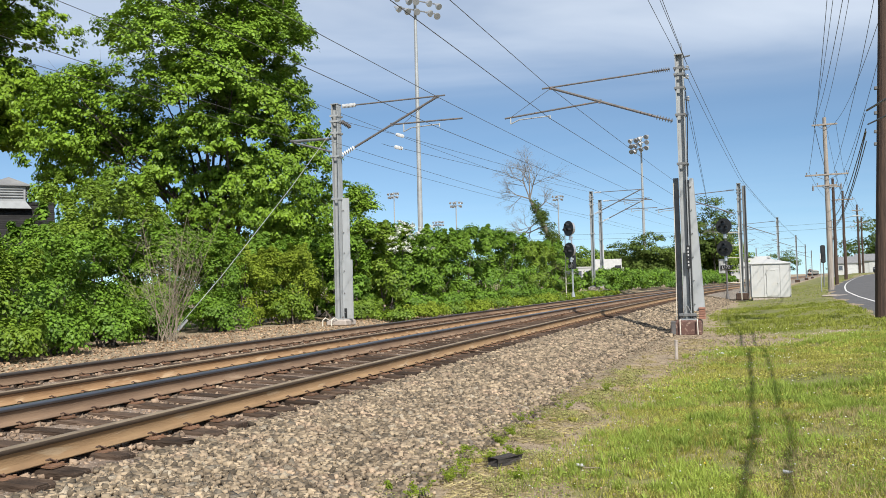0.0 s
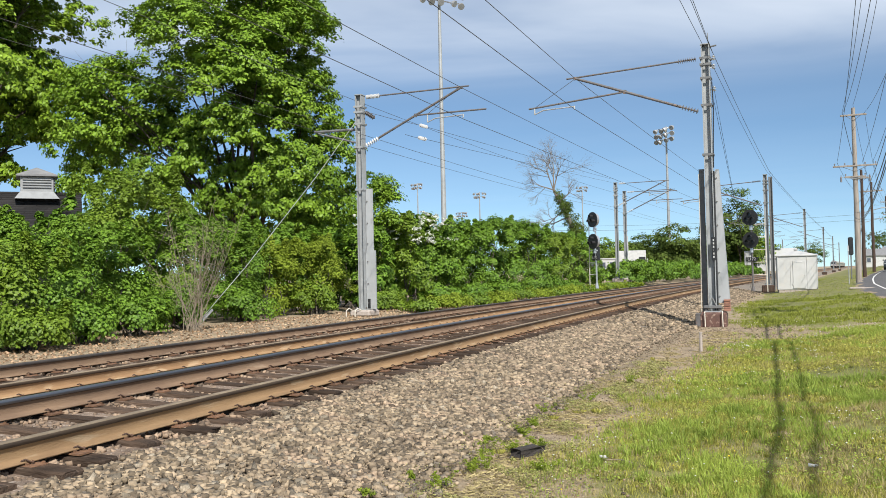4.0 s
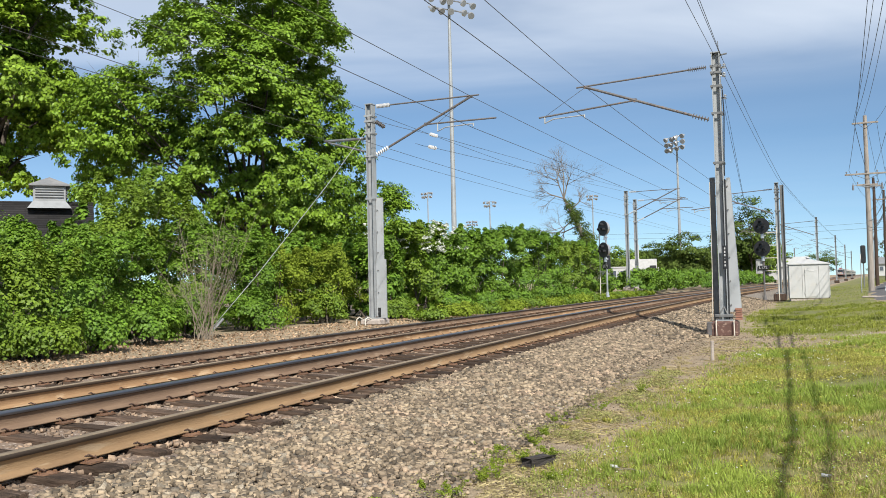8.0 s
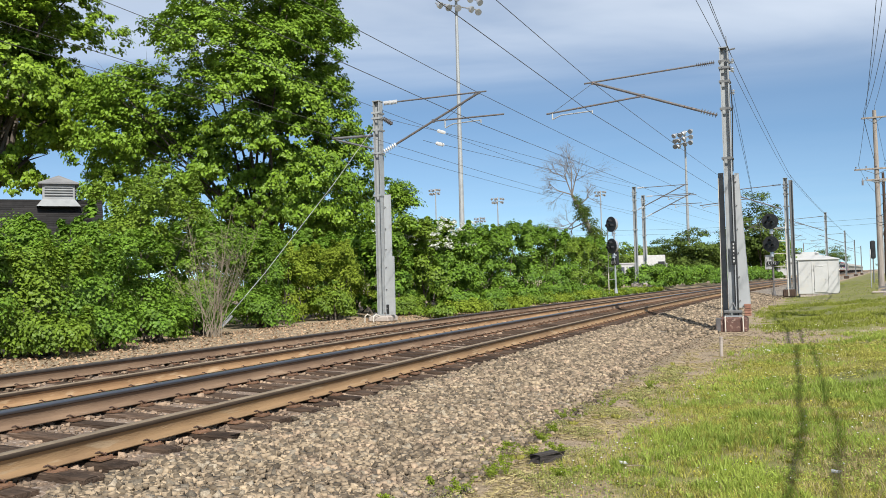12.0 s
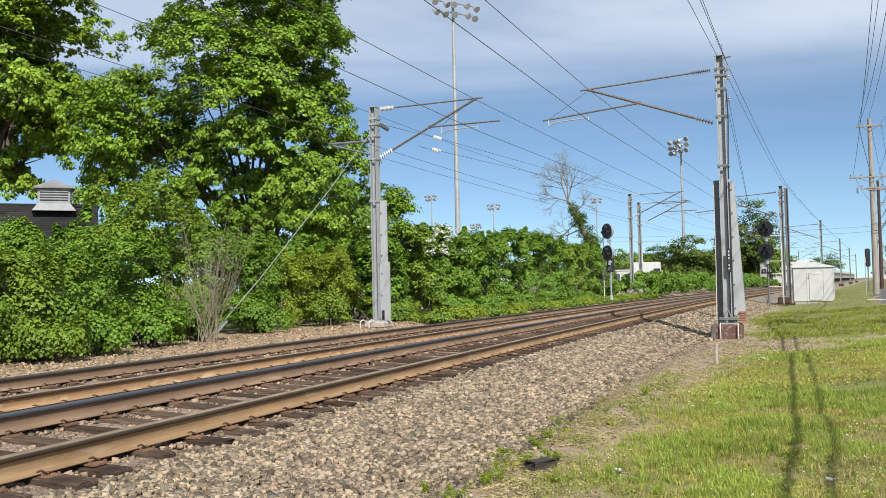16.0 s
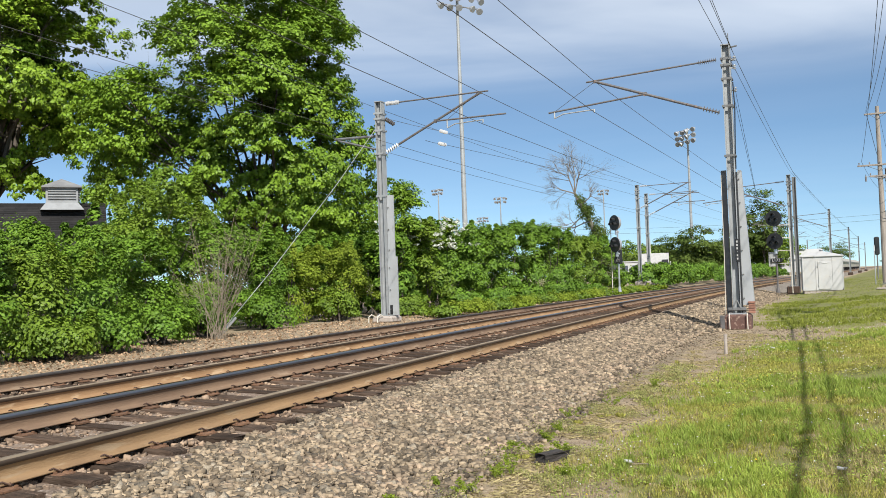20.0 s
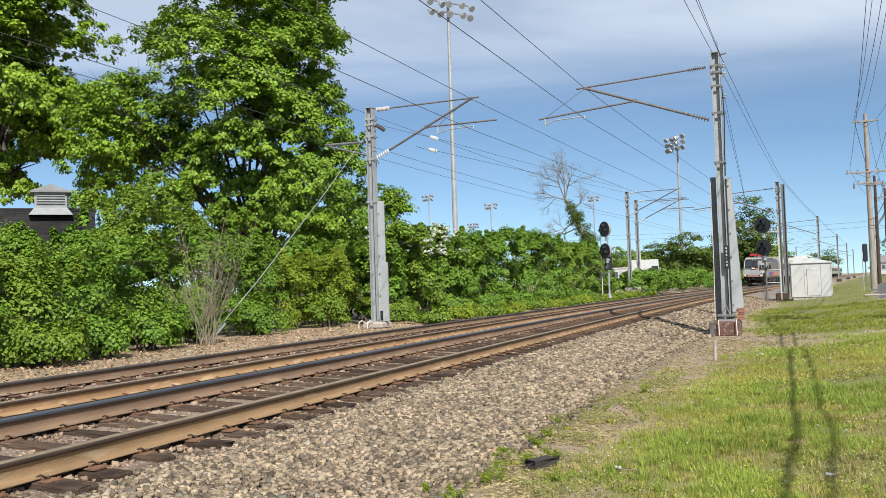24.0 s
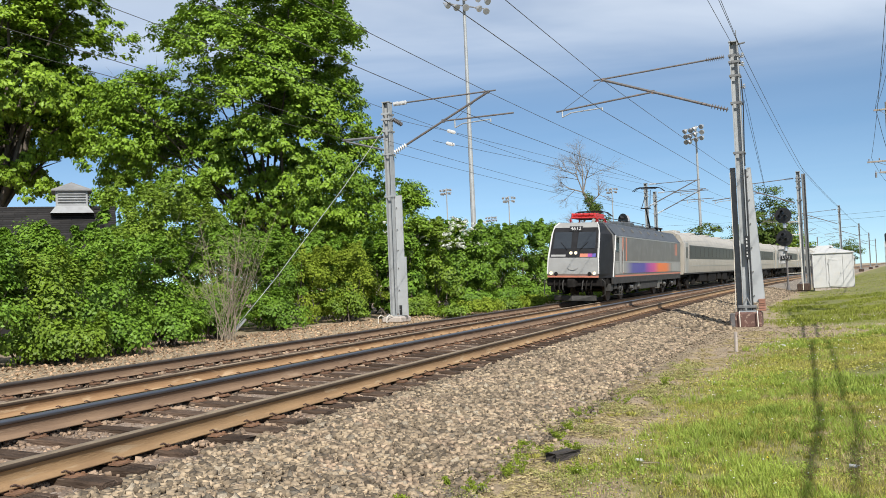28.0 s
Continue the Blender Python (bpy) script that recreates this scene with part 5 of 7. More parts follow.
road_band("road", 0.0, 8.2, -40, 0.05, M["asphalt"], "grey asphalt road curving away beside the railway", 0.12)
road_band("edge_line", 0.95, 1.05, 20, 0.056, M["road_paint"], "white painted edge line on the road")
road_band("edge_line", 7.2, 7.32, 20, 0.056, M["road_paint"], "white painted edge line on the road")
s = Shape(); s.box((0, 0, 0.03), (1.6, 0.5, 0.10), bevel=0.03)
tagged(part("concrete_slab", s, M["concrete"], None, m=pose(5.7, 57.5, gz(5.7, 57.5), 0, 0, -10)), "pale broken concrete slab at the road edge", "slab")
s = Shape(); s.rod((0, 0, -0.2), (0, 0, 2.75), 0.03, n=8)
sp = tagged(part("sign_post", s, M["galv"], None, m=pose(5.95, 70, gz(5.95, 70))), "thin grey metal sign post in the grass", "post")
s = Shape(); s.box((0, -0.04, 2.55), (0.07, 0.02, 0.4), bevel=0.004); part("sign_plate", s, M["louvre"], sp, "narrow sign seen edge on")
# dark shrouded crossing signal by the road
cs = thing("crossing_signal", pose(8.4, 96, gz(8.4, 96)), "black railway signal head seen from behind on a post", "signal")
s = Shape(); s.rod((0, 0, 0), (0, 0, 3.6), 0.06, n=8); part("post", s, M["galv_dark"], cs)
s = Shape(); s.box((0, 0, 3.2), (0.46, 0.36, 1.75), bevel=0.1); part("head", s, M["black"], cs)


# ---- buildings ----
def house_roof():
    """Brown shingled building behind the bushes, with a louvred cupola on its ridge."""
    root = thing("house", pose(-28.94, 30.44, 0, 0, 0, 43.5), "dark brown shingled house with a pale louvred cupola", "house")
    x0, x1 = -8.0, 1.75
    s = Shape(); s.box(((x0 + x1) / 2, 0, 1.2), (x1 - x0 - 0.5, 4.4, 3.0)); part("wall", s, M["shingle"], root)
    courses, cols = 24, 11
    wd = (x1 - x0) / cols
    for k in range(courses):
        t0, t1 = k / courses, (k + 1) / courses
        y0, z0, y1, zz1 = -2.6 + 2.6 * t0, 2.45 + 2.5 * t0, -2.6 + 2.6 * t1, 2.45 + 2.5 * t1
        for j in range(cols):
            xa = x0 + j * wd + (wd / 2 if k % 2 and j < cols - 1 else 0)
            s = Shape(); s.add([(xa, y0, z0 + 0.08), (xa + wd - 0.02, y0, z0 + 0.08), (xa + wd - 0.02, y1 + 0.1, zz1 + 0.11), (xa, y1 + 0.1, zz1 + 0.11), (xa, y0, z0 - 0.02), (xa + wd - 0.02, y0, z0 - 0.02)], [(0, 1, 2, 3), (0, 4, 5, 1)])
            part("shingle", s, M["shingle"], root)
    s = Shape(); s.prism([(-2.6, 2.42), (0, 4.92), (2.6, 2.42), (2.6, 2.27), (-2.6, 2.27)], x0, x1, "x"); part("roof", s, M["shingle"], root)
    s = Shape(); s.rod((x0, 0, 5.0), (x1, 0, 5.0), 0.07, n=6); part("ridge_cap", s, M["shingle"], root)
    cup = Shape(); cup.box((0, 0, 5.30), (1.28, 1.28, 0.95), bevel=0.02); c = part("cupola", cup, M["cupola"], root, "pale grey louvred cupola")
    s = Shape(); s.add([(-0.86, -0.86, 4.72), (0.86, -0.86, 4.72), (0.86, 0.86, 4.72), (-0.86, 0.86, 4.72), (-0.62, -0.62, 5.06), (0.62, -0.62, 5.06), (0.62, 0.62, 5.06), (-0.62, 0.62, 5.06)], [(0, 1, 5, 4), (1, 2, 6, 5), (2, 3, 7, 6), (3, 0, 4, 7)]); part("flared_skirt", s, M["cupola"], c)
    for k in range(5):
        s = Shape(); s.box((0, -0.66, 5.22 + 0.11 * k), (1.10, 0.10, 0.03), m=pose(0, 0, 0, 35)); part("slat", s, M["cupola"], c)
        s = Shape(); s.box((0.66, 0, 5.22 + 0.11 * k), (0.10, 1.10, 0.03), m=pose(0, 0, 0, 0, 35)); part("slat", s, M["cupola"], c)
    s = Shape(); s.box((0, 0, 5.70), (1.60, 1.60, 0.07), bevel=0.01)
    s.add([(-0.78, -0.78, 5.74), (0.78, -0.78, 5.74), (0.78, 0.78, 5.74), (-0.78, 0.78, 5.74), (0, 0, 6.12)], [(0, 1, 4), (1, 2, 4), (2, 3, 4), (3, 0, 4)])
    part("cupola_roof", s, M["roof_grey"], c)


house_roof()


def gable_house(x, y, w, d, eaves, ridge, turn, label, door=False, zb=None, roof="roof_grey"):
    zb = gz(x, y) if zb is None else zb
    root = thing("house", pose(x, y, zb, 0, 0, turn), label, "house", "distant buildings")
    s = Shape(); s.box((0, 0, eaves / 2), (w, d, eaves)); part("wall", s, M["white"], root)
    s = Shape(); s.prism([(-d / 2 - 0.3, eaves - 0.05), (0, ridge), (d / 2 + 0.3, eaves - 0.05), (d / 2 + 0.3, eaves - 0.2), (-d / 2 - 0.3, eaves - 0.2)], -w / 2 - 0.25, w / 2 + 0.25, "x"); part("roof", s, M[roof], root)
    for px in np.arange(-w / 2 + 0.9, w / 2 - 0.8, 1.9):
        s = Shape(); s.box((px, -d / 2 - 0.03, eaves * 0.58), (0.8, 0.08, 0.95), bevel=0.01); wd = part("window", s, M["louvre"], root)
        s = Shape(); s.box((px, -d / 2 - 0.06, eaves * 0.58), (0.62, 0.06, 0.78)); part("pane", s, M["lens"], wd)
    if door:
        s = Shape(); s.box((w * 0.1, -d / 2 - 0.05, 1.05), (1.7, 0.10, 2.1), bevel=0.02); part("garage_door", s, M["louvre"], root)


gable_house(20.3, 188, 4.6, 7, 2.3, 3.5, 4, "low white house with a grey roof beyond the road", True)
gable_house(25.1, 190, 5.4, 8, 2.35, 3.6, -8, "low white house with a grey roof beyond the road", True)
gable_house(1.0, 172, 10, 8, 2.4, 4.0, 6, "low white building with a white roof behind the signal hut", zb=0.5, roof="white")

# low white works with tanks beyond the hedge
def works():
    root = thing("industrial_building", pose(-21.5, 150, 0.4, 0, 0, 8), "low white industrial building with a pale annex behind the hedge", "building", "distant buildings")
    s = Shape(); s.box((-2.2, 0, 1.5), (7.0, 5, 2.4)); part("wall", s, M["white"], root)
    s = Shape(); s.box((-2.2, 0, 2.75), (7.3, 5.3, 0.16)); part("roof", s, M["louvre"], root)
    for px in (-4.6, -3.0, -1.4, 0.2):
        s = Shape(); s.box((px, -2.52, 1.7), (0.9, 0.06, 0.9)); part("window", s, M["lens"], root)
    s = Shape(); s.box((1.6, -0.6, 2.1), (4.6, 5, 3.7), bevel=0.05); part("annex", s, M["louvre"], root, "taller pale grey annex")
    s = Shape(); s.box((3.3, -3.16, 1.7), (1.0, 0.12, 2.4), bevel=0.03); part("doorway", s, M["black"], root, "dark arched doorway")
    for px in (2.5, 4.1):
        s = Shape(); s.rod((px, -3.3, 0), (px, -3.3, 2.6), 0.09, n=8); part("bollard", s, M["white"], root)
    s = Shape(); s.rod((1.0, -1, 0), (1.0, -1, 6.4), 0.16, n=8); part("vent_pipe", s, M["white"], root)


works()
s = Shape(); s.box((0, 0, 0.75), (2.4, 1.6, 1.5), bevel=0.1)
cab = tagged(part("equipment_cabinet", s, M["white"], None, m=pose(-5.3, 142, -0.2, 0, 0, -10)), "small white metal equipment cabinet at the lineside", "cabinet")
s = Shape(); s.box((0.4, -0.82, 0.85), (1.1, 0.06, 0.55), bevel=0.02); part("panel", s, M["black"], cab, "dark panel")
s = Shape(); s.box((0, 0, 3.3), (2.6, 0.2, 1.7), bevel=0.05); s.rod((-1, 0, 0), (-1, 0, 2.6), 0.08); s.rod((1, 0, 0), (1, 0, 2.6), 0.08)
tagged(part("billboard", s, M["louvre"], None, m=pose(-14.1, 160, -0.6, 0, 0, 6)), "grey sign board beyond the hedge", "sign")


# ---- the train: an electric locomotive with ten coaches ----
T = dict(
    silver=surf("train_silver", (0.36, 0.355, 0.34), (0.30, 0.295, 0.28), 1.5, 0.38, 0.25, 0.03, 30, spots=(0.42, 0.40, 0.37), spot_scale=3, spot_at=(0.6, 0.8)),
    grey=surf("train_grey", (0.165, 0.158, 0.146), (0.138, 0.132, 0.122), 1.2, 0.42, 0.2, 0.03, 30, spots=(0.22, 0.215, 0.205), spot_scale=1.5, spot_at=(0.5, 0.9)),
    roof=surf("train_roof", (0.085, 0.092, 0.10), (0.06, 0.065, 0.072), 2, 0.5, 0.2, 0.1, 20),
    dark=surf("train_dark", (0.018, 0.018, 0.020), (0.012, 0.012, 0.013), 3, 0.5, spec=0.2),
    band=surf("window_band", (0.05, 0.047, 0.043), (0.036, 0.034, 0.031), 1.5, 0.4),
    glass=surf("train_glass", (0.030, 0.036, 0.042), (0.020, 0.024, 0.03), 1, 0.08, spec=0.6),
    pane=surf("coach_pane", (0.036, 0.034, 0.032), (0.026, 0.025, 0.024), 1, 0.3, spec=0.2),
    under=surf("underframe", (0.018, 0.016, 0.014), (0.009, 0.008, 0.008), 6, 0.9, 0.0, 0.3, 30, spec=0.15),
    skirt=surf("skirt", (0.052, 0.050, 0.047), (0.030, 0.029, 0.027), 5, 0.75, spec=0.3),
    steel=surf("coach_steel", (0.40, 0.365, 0.31), (0.34, 0.31, 0.26), 0.7, 0.45, 0.12, 0.05, 20, spots=(0.45, 0.425, 0.385), spot_scale=3, spot_at=(0.6, 0.8)),
    coach_roof=surf("coach_roof", (0.40, 0.375, 0.33), (0.34, 0.315, 0.28), 1.2, 0.6, 0.1, 0.05, 20),
    blue=surf("stripe_blue", (0.085, 0.085, 0.30), (0.075, 0.07, 0.25), 2, 0.4),
    violet=surf("stripe_violet", (0.30, 0.07, 0.27), (0.26, 0.06, 0.24), 2, 0.4),
    orange=surf("stripe_orange", (0.62, 0.17, 0.04), (0.55, 0.15, 0.04), 2, 0.4),
    rose=surf("stripe_rose", (0.50, 0.17, 0.10), (0.42, 0.16, 0.11), 2, 0.45),
    trim=surf("train_trim", (0.62, 0.61, 0.59), (0.55, 0.54, 0.52), 2, 0.4, 0.1),
    red=surf("pantograph_red", (0.50, 0.03, 0.03), (0.38, 0.03, 0.03), 4, 0.45),
    lamp=glow("headlight", (1.0, 0.78, 0.42), 1.0),
    wheel=surf("wheel", (0.10, 0.075, 0.06), (0.07, 0.055, 0.045), 6, 0.6, 0.5),
)


def blend_stripe():
    """Paint that changes along the body: grey, blue, violet, orange, grey."""
    m = surf("stripe_blend", (0.5, 0.5, 0.5), (0.5, 0.5, 0.5), 2, 0.4)
    nt = m.node_tree
    N, L = nt.nodes.new, nt.links.new
    co, sp, mr, ra = N("ShaderNodeTexCoord"), N("ShaderNodeSeparateXYZ"), N("ShaderNodeMapRange"), N("ShaderNodeValToRGB")
    L(co.outputs["Object"], sp.inputs[0]); L(sp.outputs["Y"], mr.inputs["Value"])
    mr.inputs["From Min"].default_value, mr.inputs["From Max"].default_value = 3.5, 16.2
    L(mr.outputs[0], ra.inputs[0])
    e = ra.color_ramp.elements
    e[0].position, e[0].color = 0.03, (0.25, 0.245, 0.235, 1)
    e[1].position, e[1].color = 0.97, (0.25, 0.24, 0.22, 1)
    for p, c in ((0.16, (0.075, 0.07, 0.26, 1)), (0.36, (0.07, 0.055, 0.28, 1)), (0.46, (0.32, 0.05, 0.26, 1)), (0.57, (0.50, 0.07, 0.22, 1)), (0.68, (0.66, 0.16, 0.04, 1)), (0.85, (0.62, 0.17, 0.05, 1))):
        q = e.new(p); q.color = c
    L(ra.outputs[0], nt.nodes["Principled BSDF"].inputs["Base Color"])
    return m


STRIPE = blend_stripe()


def bogie(parent, y, wheelbase, r, frame_mat):
    """Two axles in a heavy side-framed bogie."""
    s = Shape()
    for sx in (-1, 1):
        s.box((sx * 1.12, y, 0.62), (0.16, wheelbase + 1.3, 0.22), bevel=0.03)
        s.box((sx * 1.14, y, 0.80), (0.22, 0.9, 0.34), bevel=0.04)
        for k in (-1, 1):
            s.box((sx * 1.16, y + k * wheelbase / 2, 0.52), (0.26, 0.42, 0.40), bevel=0.05)
            s.rod((sx * 1.2, y + k * (wheelbase / 2 - 0.42), 0.35), (sx * 1.2, y + k * (wheelbase / 2 - 0.42), 0.85), 0.10, n=10)
    s.box((0, y, 0.55), (2.1, 0.5, 0.3))
    b = part("bogie", s, frame_mat, parent)
    for k in (-1, 1):
        for sx in (-1, 1):
            w = Shape(); w.lathe((sx * 0.70, y + k * wheelbase / 2, r), (sx * 0.83, y + k * wheelbase / 2, r), [(0, r + 0.03), (0.22, r + 0.03), (0.25, r), (1, r), (1.0, 0.1)], 26)
            part("wheel", w, T["wheel"], b)
        w = Shape(); w.rod((-0.7, y + k * wheelbase / 2, r), (0.7, y + k * wheelbase / 2, r), 0.08, n=8); part("axle", w, T["wheel"], b)


def pantograph(root, y, raised):
    p = Shape(); p.box((0, y, 3.86), (1.2 if not raised else 1.5, 1.7, 0.08), bevel=0.02)
    for sx in (-1, 1):
        for k in (-1, 1):
            insulator(p, (sx * 0.62, y + k * 0.75, 3.60), (sx * 0.62, y + k * 0.75, 3.83), 4, 0.10)
    if not raised:
        for sx in (-1, 1):
            p.box((sx * 0.52, y, 3.98), (0.10, 1.7, 0.18), bevel=0.03)
        for k in (-0.9, 0.0, 0.9):
            p.box((0, y + k * 0.85, 4.0), (1.1, 0.14, 0.12), bevel=0.03)
    base = part("pantograph_frame", p, T["red"] if not raised else T["dark"], root, "red pantograph base" if not raised else "dark pantograph base")
    a = Shape()
    if raised:
        k0, k1, k2 = (0, y + 0.75, 3.94), (0, y - 0.55, 5.05), (0, y + 0.35, 6.22)
        a.rod(k0, k1, 0.055, 0.04); a.rod((0.25, k1[1], k1[2]), (0.1, k2[1], k2[2]), 0.022); a.rod((-0.25, k1[1], k1[2]), (-0.1, k2[1], k2[2]), 0.022); a.rod((-0.3, k1[1], k1[2]), (0.3, k1[1], k1[2]), 0.035)
        zh, yh = 6.34, y + 0.35
    else:
        k0, k1, k2 = (0, y + 0.9, 3.94), (0, y - 0.95, 4.02), (0, y + 0.7, 4.12)
        a.rod(k0, k1, 0.055, 0.04); a.rod((0.3, k1[1], k1[2]), (0.3, k2[1], k2[2]), 0.025); a.rod((-0.3, k1[1], k1[2]), (-0.3, k2[1], k2[2]), 0.025)
        zh, yh = 4.18, y + 0.7
    part("arm", a, T["red"] if not raised else T["dark"], base)
    for dy in (-0.19, 0.19):
        h = Shape(); h.tube([(-0.95, yh + dy, zh - 0.20), (-0.72, yh + dy, zh - 0.02), (-0.5, yh + dy, zh + 0.03), (0.5, yh + dy, zh + 0.03), (0.72, yh + dy, zh - 0.02), (0.95, yh + dy, zh - 0.20)], 0.024, 6)
        part("contact_strip", h, T["dark"], base)
    h = Shape(); h.rod((-0.45, yh - 0.19, zh), (-0.45, yh + 0.19, zh), 0.02); h.rod((0.45, yh - 0.19, zh), (0.45, yh + 0.19, zh), 0.02); h.rod((-0.45, yh, zh - 0.04), (0.45, yh, zh - 0.04), 0.025)
    part("head_frame", h, T["dark"], base)


def locomotive():
    """Nose at y = 0, rails at z = 0, 19.5 m long."""
    root = thing("locomotive", Matrix(), "silver and grey electric locomotive with blue, violet and orange stripes", "locomotive")
    L = 19.5
    w, wf = 1.44, 1.08           # half widths: body, nose
    # body behind the cab: side walls and bevelled roof
    outline = [(-w, 1.12), (w, 1.12), (w, 3.02), (0.98, 3.62), (-0.98, 3.62), (-w, 3.02)]
    b = Shape(); b.slot = 0; b.prism(outline, 1.6, L - 0.35)
    me = b.mesh("body")
    for q in (T["grey"], T["roof"]):
        me.materials.append(q)
    for f in me.polygons:
        if f.center.z > 3.1:
            f.material_index = 1
    body = part("body", me, None, root, "grey body side under a dark roof")
    # cab: lower nose, raked windscreen, tapered corners
    def ring(z, y, hw, yb, hb):
        return [(-hw, y, z), (hw, y, z), (hb, yb, z), (-hb, yb, z)]
    levels = [(1.12, 0.10, wf + 0.06, 1.6, w), (1.30, 0.0, wf + 0.08, 1.6, w), (1.98, 0.06, wf + 0.06, 1.65, w), (3.08, 0.50, wf, 1.9, w), (3.42, 0.66, wf - 0.08, 1.9, 1.15), (3.60, 0.95, wf - 0.22, 1.9, 0.99)]
    c = Shape()
    rings = [ring(z, y, hw, yb, hb) for z, y, hw, yb, hb in levels]
    for i, (a, d) in enumerate(zip(rings[:-1], rings[1:])):
        c.slot = 0
        c.add([a[0], a[1], d[1], d[0]], [(0, 1, 2, 3)])
        c.slot = 1
        c.add([a[1], a[2], d[2], d[1]], [(0, 1, 2, 3)]); c.add([a[3], a[0], d[0], d[3]], [(0, 1, 2, 3)])
    c.slot = 0
    c.add(rings[0], [(0, 1, 2, 3)]); c.add(rings[-1], [(0, 1, 2, 3)])
    me = c.mesh("cab")
    me.materials.append(T["silver"]); me.materials.append(T["dark"])
    part("cab", me, None, root, "silver nose with black corner panels")
    # bright trim along the corners of the nose and the back edge of the black panels
    for sx in (-1, 1):
        for name, pts in (("nose_trim", [(sx * (hw + 0.005), y - 0.005, z) for z, y, hw, yb, hb in levels[1:]]), ("panel_trim", [(sx * (w + 0.01), 1.45, 1.14), (sx * (w + 0.01), 1.72, 2.2), (sx * (w + 0.01), 1.98, 3.04)])):
            s = Shape(); s.tube(pts, 0.028, 6); part(name, s, T["trim"], root, "bright silver edge trim")

    def on_nose(x, z, out=0.0):
        ys = [(1.30, 0.0), (1.98, 0.06), (3.08, 0.50), (3.42, 0.66), (3.60, 0.95)]
        y = float(np.interp(z, [q[0] for q in ys], [q[1] for q in ys]))
        return (x, y - out, z)

    def nose_panel(name, x0, x1, z0, z1, mat, out, taper=0.0, label="", parent=root):
        s = Shape()
        zz = [z0] + [q for q in (1.98, 3.08) if z0 < q < z1] + [z1]
        for za, zb in zip(zz[:-1], zz[1:]):
            ta, tb = taper * (za - z0), taper * (zb - z0)
            pts = [on_nose(x0 + ta, za, out), on_nose(x1 - ta, za, out), on_nose(x1 - tb, zb, out), on_nose(x0 + tb, zb, out)]
            s.add(pts + [(p[0], p[1] + out + 0.02, p[2]) for p in pts], [(0, 1, 2, 3), (7, 6, 5, 4), (0, 4, 5, 1), (1, 5, 6, 2), (2, 6, 7, 3), (3, 7, 4, 0)])
        return part(name, s, mat, parent, label)

    mask = nose_panel("windscreen_mask", -1.08, 1.08, 2.02, 3.36, T["dark"], 0.015, 0.04, "black windscreen surround")
    nose_panel("windscreen", -0.96, -0.13, 2.42, 3.16, T["glass"], 0.03, 0.03, "dark windscreen glass", mask)
    nose_panel("windscreen", 0.13, 0.96, 2.42, 3.16, T["glass"], 0.03, 0.03, "dark windscreen glass", mask)
    nose_panel("pillar", -0.10, 0.10, 2.40, 3.24, T["dark"], 0.032, 0.0, "", mask)
    for sx in (-1, 1):
        s = Shape(); s.rod(on_nose(sx * 0.3, 2.38, 0.06), on_nose(sx * 0.62, 2.72, 0.06), 0.012, n=5); part("wiper", s, T["dark"], mask)
    nb = nose_panel("number_panel", -0.30, 0.30, 3.20, 3.42, T["dark"], 0.04, 0.0, "black headcode panel with white digits", root)
    t = bpy.data.curves.new("digits", "FONT"); t.body, t.size, t.align_x, t.align_y, t.extrude = "4612", 0.25, "CENTER", "CENTER", 0.002
    t.materials.append(M["white"])
    ob = new("digits", t); ob.parent = nb; ob.matrix_basis = Matrix.Translation(on_nose(0, 3.31, 0.055)) @ pose(0, 0, 0, 62)
    for sx in (-1, 1):
        s = Shape(); q = on_nose(sx * 0.11, 2.22); s.rod((q[0], q[1] - 0.05, q[2]), (q[0], q[1] + 0.05, q[2]), 0.085, n=16); hl = part("headlight", s, T["silver"], root)
        s = Shape(); s.rod((q[0], q[1] - 0.055, q[2]), (q[0], q[1] - 0.03, q[2]), 0.062, n=14); part("bulb", s, T["lamp"], hl, "lit warm headlight")
        s = Shape(); q = on_nose(sx * 0.98, 1.33); s.rod((q[0], q[1] - 0.04, q[2]), (q[0], q[1] + 0.05, q[2]), 0.10, n=16); hl = part("ditch_light", s, T["silver"], root)
        s = Shape(); s.rod((q[0], q[1] - 0.045, q[2]), (q[0], q[1] - 0.02, q[2]), 0.068, n=14); part("bulb", s, T["lamp"], hl, "lit warm lamp")
        s = Shape(); q = on_nose(sx * 0.76, 1.30); s.rod((q[0], q[1] - 0.03, q[2]), (q[0], q[1] + 0.05, q[2]), 0.085, n=14); part("marker_light", s, T["dark"], root)
    nose_panel("sill_stripe", -1.16, 1.16, 1.14, 1.22, T["rose"], 0.012, 0.0, "faded red sill stripe", root)
    nose_panel("nose_stripe", 0.30, 0.66, 2.04, 2.19, T["rose"], 0.022, 0.0, "", root); nose_panel("nose_stripe", 0.66, 0.86, 2.04, 2.19, T["violet"], 0.022, 0.0, "", root); nose_panel("nose_stripe", 0.86, 1.02, 2.04, 2.19, T["blue"], 0.022, 0.0, "", root)
    nose_panel("nose_lettering", -1.02, -0.35, 2.06, 2.15, T["silver"], 0.022, 0.0, "pale unreadable lettering", root)
    s = Shape(); s.tube([on_nose(-0.24, 1.60, 0.02), on_nose(-0.16, 1.50, 0.03), on_nose(0, 1.47, 0.03), on_nose(0.16, 1.50, 0.03), on_nose(0.24, 1.60, 0.02)], 0.013, 5); part("grab_rail", s, T["silver"], root)
